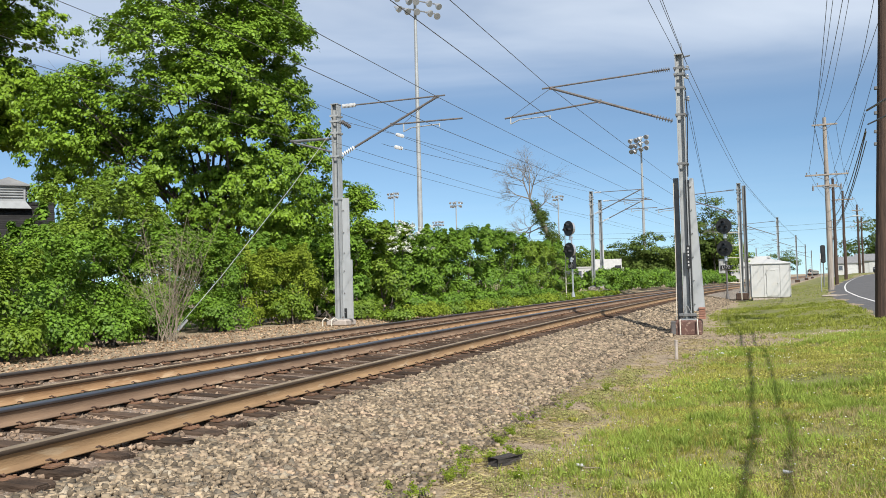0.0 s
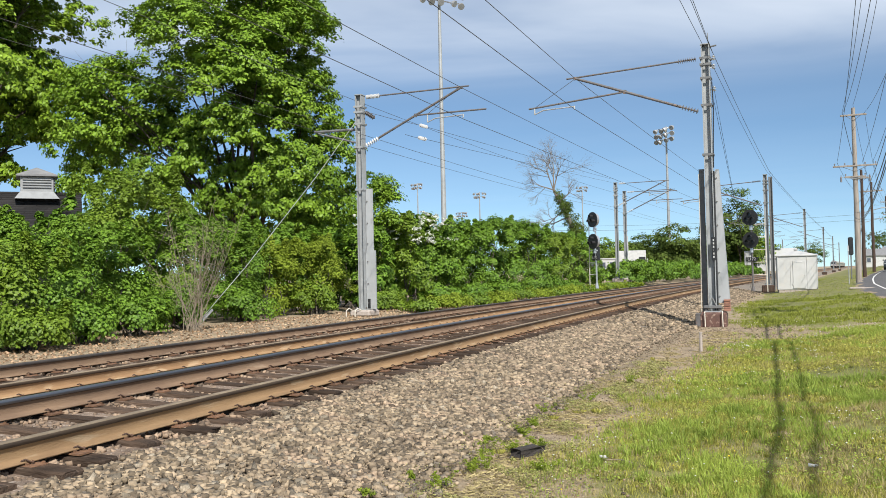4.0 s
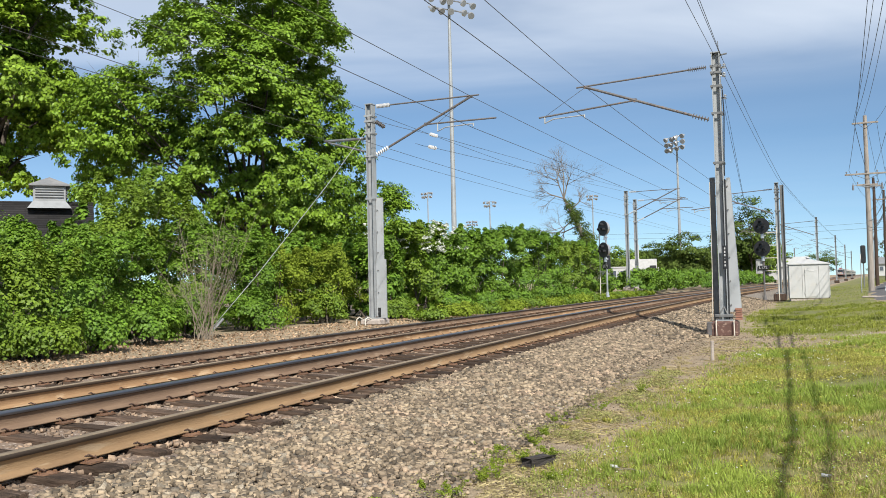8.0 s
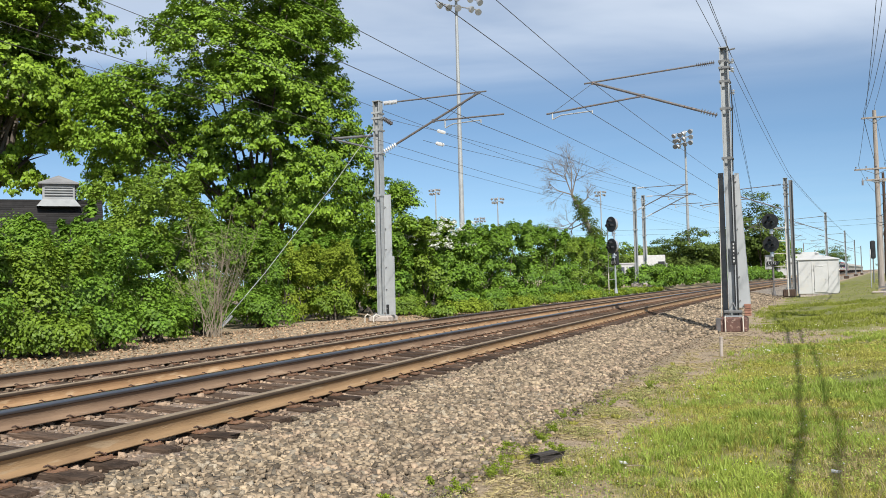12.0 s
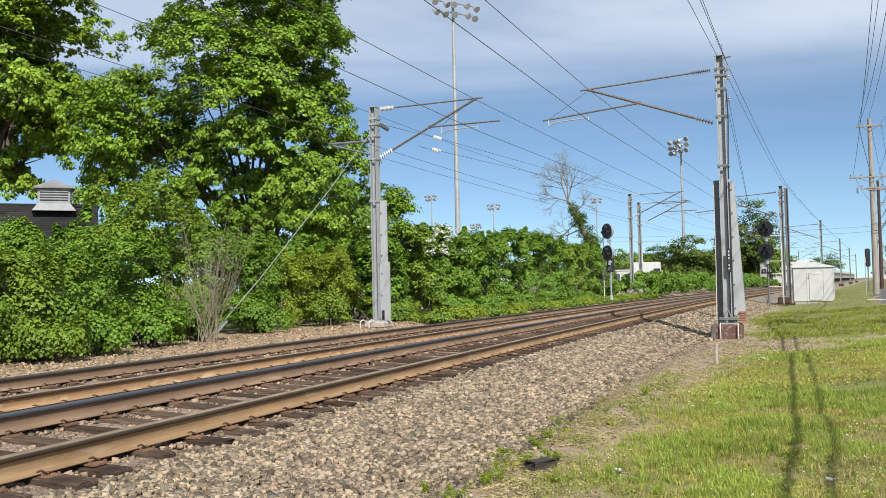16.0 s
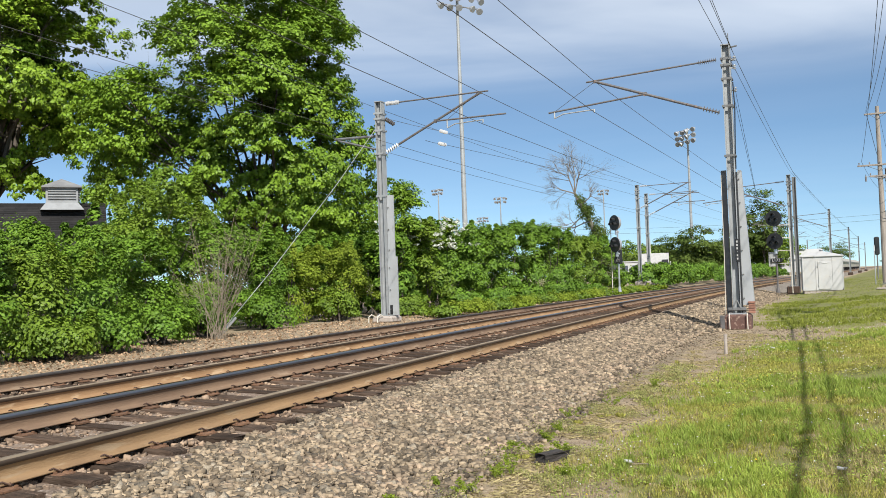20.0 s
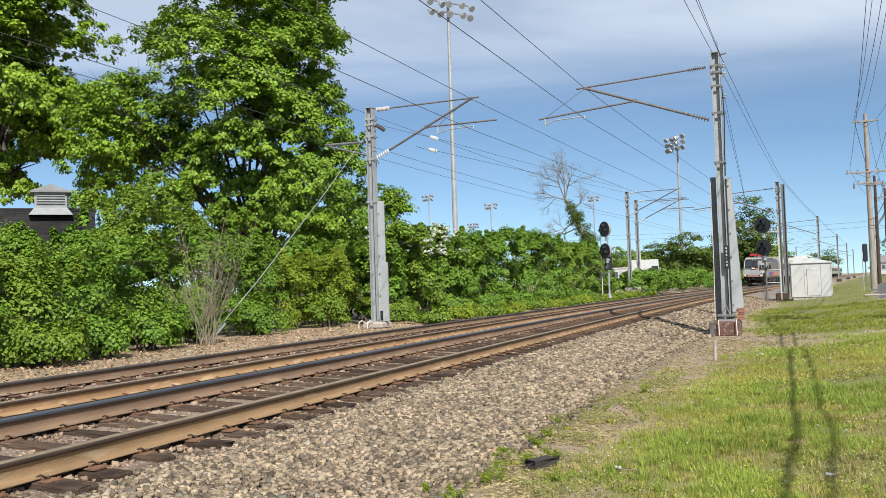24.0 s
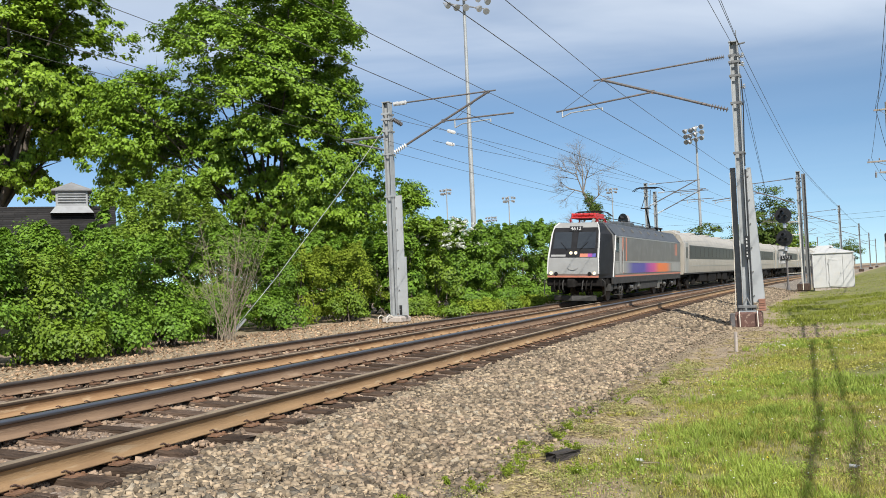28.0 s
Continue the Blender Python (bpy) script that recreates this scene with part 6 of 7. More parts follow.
    # side dress: light edge lines, sill stripe, cab door and window, coloured stripes
    for sx in (-1, 1):
        X = sx * (w + 0.004)
        def side(name, y0, y1, z0, z1, mat, label="", t=0.012):
            s = Shape(); s.box((X, (y0 + y1) / 2, (z0 + z1) / 2), (t, y1 - y0, z1 - z0)); return part(name, s, mat, root, label)
        side("sill_stripe", 1.9, L - 0.4, 1.14, 1.21, T["rose"], "faded red sill stripe")
        side("belt_line", 1.9, L - 0.4, 1.80, 1.86, T["silver"])
        side("roof_line", 2.6, L - 1.6, 2.98, 3.03, T["silver"])
        side("lower_panel", 1.95, L - 0.5, 1.28, 1.79, T["silver"], "pale silver lower body panel")
        side("sill_beam", 1.3, L - 0.6, 0.84, 1.12, T["skirt"], "", 0.06)
        side("side_stripe", 3.5, L - 3.3, 1.29, 1.78, STRIPE, "stripe blending from blue through violet to orange", 0.03)
        for ya, za in ((3.35, 1.3), (4.05, 1.88)):
            side("side_stripe", ya, ya + 0.16, za, 2.98, T["rose"], "faded orange stripe by the cab door", 0.018)
        for ya in (L - 2.3, L - 1.75):
            side("side_stripe", ya, ya + 0.14, 2.24, 2.95, T["rose"], "", 0.018)
        side("cab_window", 2.05, 2.65, 2.28, 2.95, T["glass"], "dark cab side window", 0.02)
        side("mirror_panel", 1.90, 2.02, 2.35, 2.98, T["trim"], "white mirror housing by the cab window", 0.03)
        side("cab_door", 2.72, 3.26, 1.3, 2.96, T["silver"], "", 0.02)
        for yy in (2.70, 3.30):
            s = Shape(); s.rod((sx * (w + 0.05), yy, 1.35), (sx * (w + 0.05), yy, 2.4), 0.016, n=5); part("grab_rail", s, T["silver"], root)
        s = Shape(); s.box((sx * 1.30, 2.95, 0.62), (0.28, 0.55, 0.05)); s.box((sx * 1.32, 2.95, 0.32), (0.28, 0.55, 0.05)); s.rod((sx * 1.42, 2.7, 0.3), (sx * 1.42, 2.7, 1.15), 0.02); s.rod((sx * 1.42, 3.2, 0.3), (sx * 1.42, 3.2, 1.15), 0.02)
        part("cab_steps", s, T["skirt"], root)
        for yy in (0.25, 18.9):
            s = Shape(); s.tube([(sx * 1.25, yy, 1.05), (sx * 1.38, yy, 0.95), (sx * 1.38, yy, 0.40), (sx * 1.2, yy, 0.30)], 0.022, 5); part("corner_step", s, T["skirt"], root)
        s = Shape(); s.box((sx * 1.33, 9.7, 0.78), (0.14, 4.4, 0.66), bevel=0.03); part("equipment_box", s, T["skirt"], root)
        # pipes, cylinders and boxes hung between and around the bogies
        rng = np.random.default_rng(17 + sx)
        for yy in (1.4, 2.2, 6.6, 7.2, 12.4, 13.1, 17.6):
            h = rng.uniform(0.25, 0.5)
            s = Shape(); s.box((sx * 1.28, yy, 0.85 - h / 2), (0.22, rng.uniform(0.3, 0.55), h), bevel=0.03); part("equipment_box", s, T["skirt"] if rng.random() < 0.6 else T["grey"], root)
        for yy in (3.1, 5.5, 14.0, 16.4):
            s = Shape(); s.tube([(sx * 1.36, yy - 0.5, 0.75), (sx * 1.38, yy - 0.1, 0.42), (sx * 1.38, yy + 0.4, 0.5), (sx * 1.36, yy + 0.6, 0.8)], 0.03, 6); part("sand_pipe", s, T["skirt"], root)
            s = Shape(); s.rod((sx * 1.3, yy - 0.25, 0.62), (sx * 1.3, yy + 0.25, 0.62), 0.11, n=10); part("brake_cylinder", s, T["grey"], root)
    # roof gear
    for y, ln, h in ((6.6, 1.4, 0.24), (9.0, 1.2, 0.30), (11.5, 1.7, 0.22), (15.6, 1.2, 0.2)):
        s = Shape(); s.box((0, y, 3.62 + h / 2), (1.3, ln, h), bevel=0.06); part("roof_housing", s, T["roof"], root)
    for y in (5.4, 7.9, 10.2, 13.0):
        s = Shape(); insulator(s, (0.35, y, 3.62), (0.35, y, 3.95), 5, 0.07); part("roof_insulator", s, M["insul_brown"], root)
    s = Shape(); s.tube([(0.35, 4.6, 3.97), (0.35, 10, 4.0), (0.35, 16, 3.97)], 0.02, 6); part("bus_bar", s, T["dark"], root)
    for y in (4.5, 6.5, 8.5, 10.5, 12.5, 14.5):
        for sx in (-1, 1):
            s = Shape(); s.box((sx * 1.21, y, 3.37), (0.20, 0.05, 0.05), m=pose(0, 0, 0, 0, sx * 50)); part("roof_bracket", s, T["grey"], root)
    s = Shape(); s.rod((0.5, 2.3, 3.72), (0.5, 1.7, 3.72), 0.05, 0.09, 10); s.rod((0.62, 2.3, 3.72), (0.62, 1.85, 3.72), 0.04, 0.07, 10); part("horn", s, T["silver"], root)
    pantograph(root, 2.6, False)
    pantograph(root, 16.2, True)
    # headstock, coupler, hoses, plough
    s = Shape(); s.box((0, 0.55, 0.92), (2.5, 0.7, 0.36), bevel=0.04); part("headstock", s, T["under"], root)
    s = Shape(); s.box((0, 0.0, 0.86), (0.34, 0.9, 0.30), bevel=0.05); s.box((0.06, -0.45, 0.88), (0.36, 0.26, 0.40), bevel=0.06); part("coupler", s, T["under"], root)
    for x in (-0.85, -0.62, -0.45, 0.45, 0.62, 0.85):
        s = Shape(); s.tube([(x, 0.15, 1.02), (x, -0.02, 0.9), (x * 0.97, -0.05, 0.62), (x * 0.9, 0.1, 0.48)], 0.03, 6); part("brake_hose", s, T["skirt"] if abs(x) < 0.6 else T["under"], root)
    s = Shape()
    for sx in (-1, 1):
        s.add([(0, -0.15, 0.12), (sx * 0.95, 0.35, 0.12), (sx * 0.95, 0.30, 0.34), (0, -0.12, 0.34), (0, 0.0, 0.12), (sx * 0.95, 0.5, 0.12), (sx * 0.95, 0.45, 0.34), (0, 0.03, 0.34)], [(0, 1, 2, 3), (4, 7, 6, 5), (0, 4, 5, 1), (3, 2, 6, 7), (1, 5, 6, 2)])
    part("snow_plough", s, T["skirt"], root, "grey snow plough blade")
    s = Shape(); s.box((0, 9.75, 0.98), (2.6, 17.6, 0.30)); part("underframe", s, T["under"], root)
    bogie(root, 4.3, 2.65, 0.54, T["under"]); bogie(root, L - 4.3, 2.65, 0.54, T["under"])
    s = Shape(); s.box((0, L - 0.2, 2.3), (0.9, 0.5, 2.2), bevel=0.05); part("gangway", s, T["coach_roof"], root, "pale vestibule end")
    return root


def coach():
    root = thing("passenger_coach", Matrix(), "silver passenger coach with a dark window band and grey roof", "railway coach", "coaches of the train")
    L, w = 25.9, 1.52
    prof = [(-w + 0.04, 1.05), (w - 0.04, 1.05), (w, 1.25), (w, 3.05), (1.30, 3.52), (0.75, 3.80), (0, 3.87), (-0.75, 3.80), (-1.30, 3.52), (-w, 3.05), (-w, 1.25)]
    s = Shape(); s.prism(prof, 0.25, L - 0.25)
    me = s.mesh("body", True); me.materials.append(T["steel"]); me.materials.append(T["coach_roof"])
    for f in me.polygons:
        if f.center.z > 3.1 and abs(f.normal.y) < 0.5:
            f.material_index = 1
    body = part("body", me, None, root)
    for sx in (-1, 1):
        def side(name, y0, y1, z0, z1, mat, t=0.02, parent=root, label=""):
            q = Shape(); q.box((sx * (w + 0.003), (y0 + y1) / 2, (z0 + z1) / 2), (t, y1 - y0, z1 - z0)); return part(name, q, mat, parent, label)
        band = side("window_band", 2.2, L - 2.2, 2.06, 2.95, T["band"], 0.02, root, "dark window band")
        n = 12
        for i in range(n):
            y0 = 2.6 + i * (L - 5.2) / n
            side("window", y0 + 0.12, y0 + (L - 5.2) / n - 0.12, 2.20, 2.84, T["pane"], 0.034, band)
        for y0 in (0.75, L - 1.75):
            d = side("door", y0, y0 + 1.0, 1.1, 3.1, T["silver"], 0.03, root, "silver sliding door")
            side("door_window", y0 + 0.28, y0 + 0.72, 2.1, 2.8, T["pane"], 0.044, d)
        for zz in (1.58,):
            side("body_rib", 2.2, L - 2.2, zz, zz + 0.035, T["silver"], 0.028)
        side("sill", 0.3, L - 0.3, 1.05, 1.14, T["skirt"], 0.03)
        for y0, y1, h in ((6.3, 9.2, 0.55), (10.0, 13.5, 0.62), (14.2, 16.0, 0.5), (16.8, 19.2, 0.58)):
            q = Shape(); q.box((sx * 1.1, (y0 + y1) / 2, 1.02 - h / 2), (0.7, y1 - y0, h), bevel=0.04); part("underfloor_box", q, T["under"], root)
    for y in (0.12, L - 0.12):
        q = Shape(); q.box((0, y, 2.25), (1.1, 0.30, 2.3), bevel=0.05); part("gangway", q, T["dark"], root)
    for y in (4, 9.5, 16, 22):
        q = Shape(); q.box((0, y, 3.90), (0.9, 1.6, 0.14), bevel=0.05); part("roof_unit", q, T["coach_roof"], root)
    q = Shape(); q.box((0, L / 2, 0.95), (2.2, L - 1.5, 0.22)); part("underframe", q, T["under"], root)
    bogie(root, 3.9, 2.6, 0.42, T["under"]); bogie(root, L - 3.9, 2.6, 0.42, T["under"])
    return root


LOCO = locomotive()
first = coach()
COACHES = [first] + [copy_thing(first, Matrix()) for _ in range(9)]


# ---- a dark car on the road ----
def car():
    """Front at y = 0, wheels on z = 0, 4.5 m long."""
    paint = surf("car_paint", (0.022, 0.023, 0.026), (0.017, 0.018, 0.02), 3, 0.28)
    rubber = surf("car_rubber", (0.03, 0.03, 0.03), (0.02, 0.02, 0.02), 6, 0.9)
    root = thing("car", Matrix(), "dark saloon car driving on the asphalt road", "car")
    s = Shape(); s.prism([(0.0, 0.35), (0.03, 0.70), (0.25, 0.82), (1.25, 0.92), (4.25, 0.95), (4.48, 0.85), (4.5, 0.40), (4.3, 0.26), (0.2, 0.24)], -0.88, 0.88, "x")
    part("body", s, paint, root)
    s = Shape()
    lo = [(-0.80, 1.20, 0.91), (0.80, 1.20, 0.91), (0.80, 4.0, 0.94), (-0.80, 4.0, 0.94)]
    hi = [(-0.58, 1.95, 1.42), (0.58, 1.95, 1.42), (0.58, 3.35, 1.43), (-0.58, 3.35, 1.43)]
    s.add(lo + hi, [(4, 5, 6, 7), (0, 1, 5, 4), (1, 2, 6, 5), (2, 3, 7, 6), (3, 0, 4, 7)])
    part("cabin", s, paint, root)
    def pane(name, a, b, c, d, out):
        o = Vector(out)
        q = [Vector(p) + o for p in (a, b, c, d)]
        s = Shape(); s.add([tuple(p) for p in q] + [tuple(p - o * 0.9) for p in q], [(0, 1, 2, 3), (7, 6, 5, 4), (0, 4, 5, 1), (1, 5, 6, 2), (2, 6, 7, 3), (3, 7, 4, 0)])
        part(name, s, T["glass"], root, "dark car window glass")
    pane("windscreen", (-0.72, 1.27, 0.96), (0.72, 1.27, 0.96), (0.55, 1.88, 1.38), (-0.55, 1.88, 1.38), (0, -0.012, 0.01))
    pane("rear_window", (0.72, 3.93, 0.98), (-0.72, 3.93, 0.98), (-0.55, 3.42, 1.38), (0.55, 3.42, 1.38), (0, 0.012, 0.01))
    for sx in (-1, 1):
        pane("side_window", (sx * 0.785, 1.50, 0.97), (sx * 0.785, 2.62, 0.97), (sx * 0.60, 2.62, 1.38), (sx * 0.60, 2.02, 1.38), (sx * 0.012, 0, 0))
        pane("side_window", (sx * 0.785, 2.72, 0.97), (sx * 0.785, 3.70, 0.98), (sx * 0.60, 3.25, 1.38), (sx * 0.60, 2.72, 1.38), (sx * 0.012, 0, 0))
        s = Shape(); s.box((sx * 0.95, 1.62, 0.98), (0.18, 0.12, 0.12), bevel=0.03); part("mirror", s, paint, root)
        s = Shape(); s.box((sx * 0.66, 0.02, 0.66), (0.32, 0.08, 0.13), bevel=0.02); part("headlight", s, M["silver"], root, "clear headlight")
        s = Shape(); s.box((sx * 0.66, 4.49, 0.76), (0.30, 0.05, 0.14), bevel=0.02); part("tail_light", s, T["red"], root, "red tail light")
        for y in (0.85, 3.55):
            w = Shape(); w.lathe((sx * 0.70, y, 0.32), (sx * 0.90, y, 0.32), [(0, 0.22), (0.1, 0.31), (0.85, 0.32), (1, 0.24)], 20); wheel = part("wheel", w, rubber, root)
            w = Shape(); w.lathe((sx * 0.895, y, 0.32), (sx * 0.91, y, 0.32), [(0, 0.22), (1, 0.05)], 14); part("rim", w, M["silver"], wheel)
    s = Shape(); s.box((0, -0.01, 0.48), (1.1, 0.05, 0.16), bevel=0.02); part("grille", s, T["dark"], root)
    s = Shape(); s.box((0, -0.03, 0.40), (0.32, 0.02, 0.11)); part("number_plate", s, M["white"], root, "blank pale number plate")
    s = Shape(); s.box((0, 4.515, 0.62), (0.32, 0.02, 0.11)); part("number_plate", s, M["white"], root, "blank pale number plate")
    return root


CAR = car()


# ---- ties, plates and clips of the tracks ----
def tie_mesh(seed):
    rng = np.random.default_rng(seed)
    s = Shape(); s.box((0, 0, 0), (2.32, 0.225, 0.17), bevel=0.014)
    s.v = [(x + rng.normal() * 0.012, y + rng.normal() * 0.007, z + rng.normal() * 0.005) for x, y, z in s.v]
    me = s.mesh("tie"); me.materials.append(M["tie"])
    return me


def plate_mesh():
    s = Shape(); s.box((0, 0, 0.006), (0.34, 0.17, 0.014))
    for x, y in ((-0.095, 0.05), (0.095, -0.05), (-0.145, -0.06), (0.145, 0.06)):
        s.box((x, y, 0.02), (0.022, 0.018, 0.02))
    me = s.mesh("tie_plate"); me.materials.append(M["plate"])
    return me


def clip_mesh():
    s = Shape(); s.tube([(0.045, -0.05, -0.010), (0.060, -0.045, 0.012), (0.075, -0.025, 0.020), (0.088, 0.0, 0.004), (0.10, 0.025, -0.010), (0.09, 0.045, -0.008), (0.06, 0.05, -0.002)], 0.0075, 5)
    me = s.mesh("rail_clip"); me.materials.append(M["clip"])
    return me


TIES, PLATE, CLIP = [tie_mesh(k) for k in range(6)], plate_mesh(), clip_mesh()


TIE_Y = {}


def lay_ties(track, centre, z, known, y0, y1, plates_to, clips_to, seed):
    """Ties at the known distances, and on before and after them at an even pace."""
    rng = np.random.default_rng(seed)
    rows = TIE_Y.setdefault(track.name, [])
    step = (known[-1] - known[0]) / (len(known) - 1)
    before = [known[0] - step * (i + 1) for i in range(int((known[0] - y0) / step))]
    after = [known[-1] + step * (i + 1) for i in range(int((y1 - known[-1]) / step))]
    rows += before[::-1] + list(known) + [q + rng.normal() * 0.02 for q in after]
    for k, y in enumerate(rows):
        yaw = heading(y) + rng.normal() * 0.9
        p = on_line(centre + rng.normal() * 0.035, y, z - 0.185 - 0.022 - 0.085 + rng.normal() * 0.006)
        part("tie", TIES[k % 6], None, track, m=pose(p.x, p.y, p.z, 0, math.degrees(CANT), yaw))
        for side in (0.7525, -0.7525):
            q = on_line(centre + side, y, z - 0.207 - side * math.tan(CANT))
            if y < plates_to:
                part("tie_plate", PLATE, None, track, m=pose(q.x, q.y, q.z + 0.002, 0, math.degrees(CANT), heading(y)))
            if y < clips_to:
                for sx in (0, 180):
                    if sx == 0 or side < 0:
                        part("rail_clip", CLIP, None, track, m=pose(q.x, q.y + rng.normal() * 0.02, q.z + 0.035, 0, 0, heading(y) + sx))


NEAR_TIES = [5.44, 5.94, 6.55, 7.26, 7.84, 8.33, 8.98, 9.47, 9.99, 10.48, 10.98, 11.51, 12.06, 12.49, 12.93, 13.42, 13.95, 14.48, 14.96, 15.43, 15.99, 16.55, 17.06, 17.56]
FAR_TIES = [8.71, 9.28, 9.75, 10.34, 10.95, 11.48, 12.08, 12.72]
lay_ties(near_track, NEAR_C, NEAR_Z, NEAR_TIES, 1.9, 95, 60, 42, 1)
lay_ties(far_track, FAR_C, FAR_Z, FAR_TIES, 6.0, 80, 46, 30, 2)

# ---- loose stones of the ballast ----
BAL_U = [-12.9, -12.2, -11.6, -11.3, -9.97, -8.65, -8.3, -7.65, -7.4, -6.1, -4.85, -4.6, -4.3, -3.7, -3.1, -2.55]
BAL_Z = [-0.40, -0.31, -0.25, -0.24, -0.30, -0.36, -0.34, -0.23, -0.15, -0.212, -0.285, -0.296, -0.345, -0.455, -0.56, -0.67]


def stone_kinds(count=10):
    # crushed stone: a cube with its corners knocked about
    V = np.array([(x, y, z) for z in (-1, 1) for y in (-1, 1) for x in (-1, 1)], float) * 0.72
    F = np.array([(0, 2, 3), (0, 3, 1), (4, 5, 7), (4, 7, 6), (0, 1, 5), (0, 5, 4), (2, 6, 7), (2, 7, 3), (0, 4, 6), (0, 6, 2), (1, 3, 7), (1, 7, 5)])
    rng = np.random.default_rng(77)
    kinds = []
    for _ in range(count):
        W = V * rng.uniform(0.75, 1.22, (8, 1)) * np.array([1.15, 0.92, 0.72]) * rng.uniform(0.85, 1.15, 3) + rng.normal(scale=0.12, size=(8, 3))
        kinds.append(W)
    return kinds, F


KINDS, STONE_F = stone_kinds()


def surface(u, y):
    """Height of the ballast or, past its toe, of the ground."""
    return np.maximum(np.interp(u, BAL_U, BAL_Z), ground_z(u + bend(y), y))


def scatter(name, n, u0, u1, y0, y1, r0, r1, seed, mat, label, bias=1.0, thin=0.0, sink=0.4, between=None):
    rng = np.random.default_rng(seed)
    u = u0 + (u1 - u0) * rng.random(n) ** bias
    y = rng.uniform(y0, y1, n)
    keep = rng.random(n) > thin * np.clip((u - (u0 + (u1 - u0) * 0.72)) / ((u1 - u0) * 0.28), 0, 1)
    if between:
        # most stones lie between the ties, few on them
        ties = np.asarray(TIE_Y[between])
        gap = np.abs(y - ties[np.clip(np.searchsorted(ties, y), 1, len(ties) - 1)])
        gap = np.minimum(gap, np.abs(y - ties[np.clip(np.searchsorted(ties, y), 1, len(ties) - 1) - 1]))
        keep &= (gap > 0.13) | (rng.random(n) < 0.02) | (u > -4.88)
    u, y = u[keep], y[keep]
    n = len(u)
    r = r0 + (r1 - r0) * rng.random(n) ** 2.0
    z = surface(u, y) + r * sink
    k = rng.integers(0, len(KINDS), n)
    W = np.stack(KINDS)[k]
    a, b = rng.uniform(0, 6.28, n), rng.normal(scale=0.5, size=n)
    ca, sa, cb, sb = np.cos(a)[:, None], np.sin(a)[:, None], np.cos(b)[:, None], np.sin(b)[:, None]
    X, Y, Z = W[..., 0], W[..., 1] * cb - W[..., 2] * sb, W[..., 1] * sb + W[..., 2] * cb
    P = np.stack([(X * ca - Y * sa) * r[:, None] + (u + bend(y))[:, None], (X * sa + Y * ca) * r[:, None] + y[:, None], Z * r[:, None] + z[:, None]], -1)
    F = (STONE_F[None] + (np.arange(n) * 8)[:, None, None]).reshape(-1, 3)
    me = sheet(name, P.reshape(-1, 3), F)
    me.materials.append(M[mat])
    return tagged(new(name, me), label, "ballast", kind="stuff")


scatter("ballast_stones", 26000, -5.0, -2.5, 4.6, 13, 0.012, 0.036, 1, "stone", "loose grey and tan crushed stones on the bank", sink=0.5, thin=0.97, between=near_track.name)
scatter("ballast_stones", 19000, -4.95, -2.6, 13, 26, 0.018, 0.042, 2, "stone", "loose grey and tan crushed stones on the bank", sink=0.5, thin=0.97, between=near_track.name)
scatter("ballast_stones", 8000, -4.80, -2.2, 26, 70, 0.030, 0.062, 3, "stone", "loose grey and tan crushed stones on the bank", thin=0.6)
scatter("ballast_stones", 13000, -7.7, -4.75, 3.0, 24, 0.012, 0.034, 4, "stone_warm", "small rust-stained stones between the ties", sink=0.0, between=near_track.name)
scatter("ballast_stones", 11000, -12.3, -8.3, 7.0, 36, 0.012, 0.028, 5, "stone_warm", "small rust-stained stones by the far track", sink=0.0, between=far_track.name)
for centre, name, ya, n in ((NEAR_C, near_track.name, 3.0, 1600), (FAR_C, far_track.name, 7.0, 1100)):
    for side in (-0.7525, 0.7525):
        # stones packed against the foot of each rail
        scatter("ballast_stones", n, centre + side - 0.17, centre + side + 0.17, ya, 26, 0.022, 0.042, int(ya * 10 + side * 4), "stone_warm", "rust-stained stones packed under the rail", sink=0.55, between=name)
scatter("gravel", 2600, -2.6, 0.5, 21.5, 28.5, 0.008, 0.024, 16, "stone", "fine gravel on bare earth")
scatter("gravel", 5000, -3.2, -1.0, 5.5, 24, 0.005, 0.016, 6, "stone", "fine gravel on bare earth", thin=0.6)
rng = np.random.default_rng(5)
bank = bpy.data.objects["ballast_bed"]
STONES = []
for W in KINDS:
    me = sheet("stone", W, STONE_F); me.materials.append(M["stone_big"]); STONES.append(me)
for i in range(290):
    u, y = rng.uniform(-4.8, -2.5), 5.2 + 8 * rng.random() ** 1.5
    r = rng.uniform(0.028, 0.048)
    ob = part("stone", STONES[i % 10], None, bank, m=Matrix.Translation((u + float(bend(y)), y, float(surface(u, y)) + r * 0.35)) @ pose(0, 0, 0, rng.normal() * 25, rng.normal() * 25, rng.uniform(0, 360)) @ Matrix.Scale(r, 4))


# ---- grass ----
def patchy(x, y, f, seed):
    return np.array([noise.noise(Vector((a * f, b * f, seed))) for a, b in zip(x, y)])


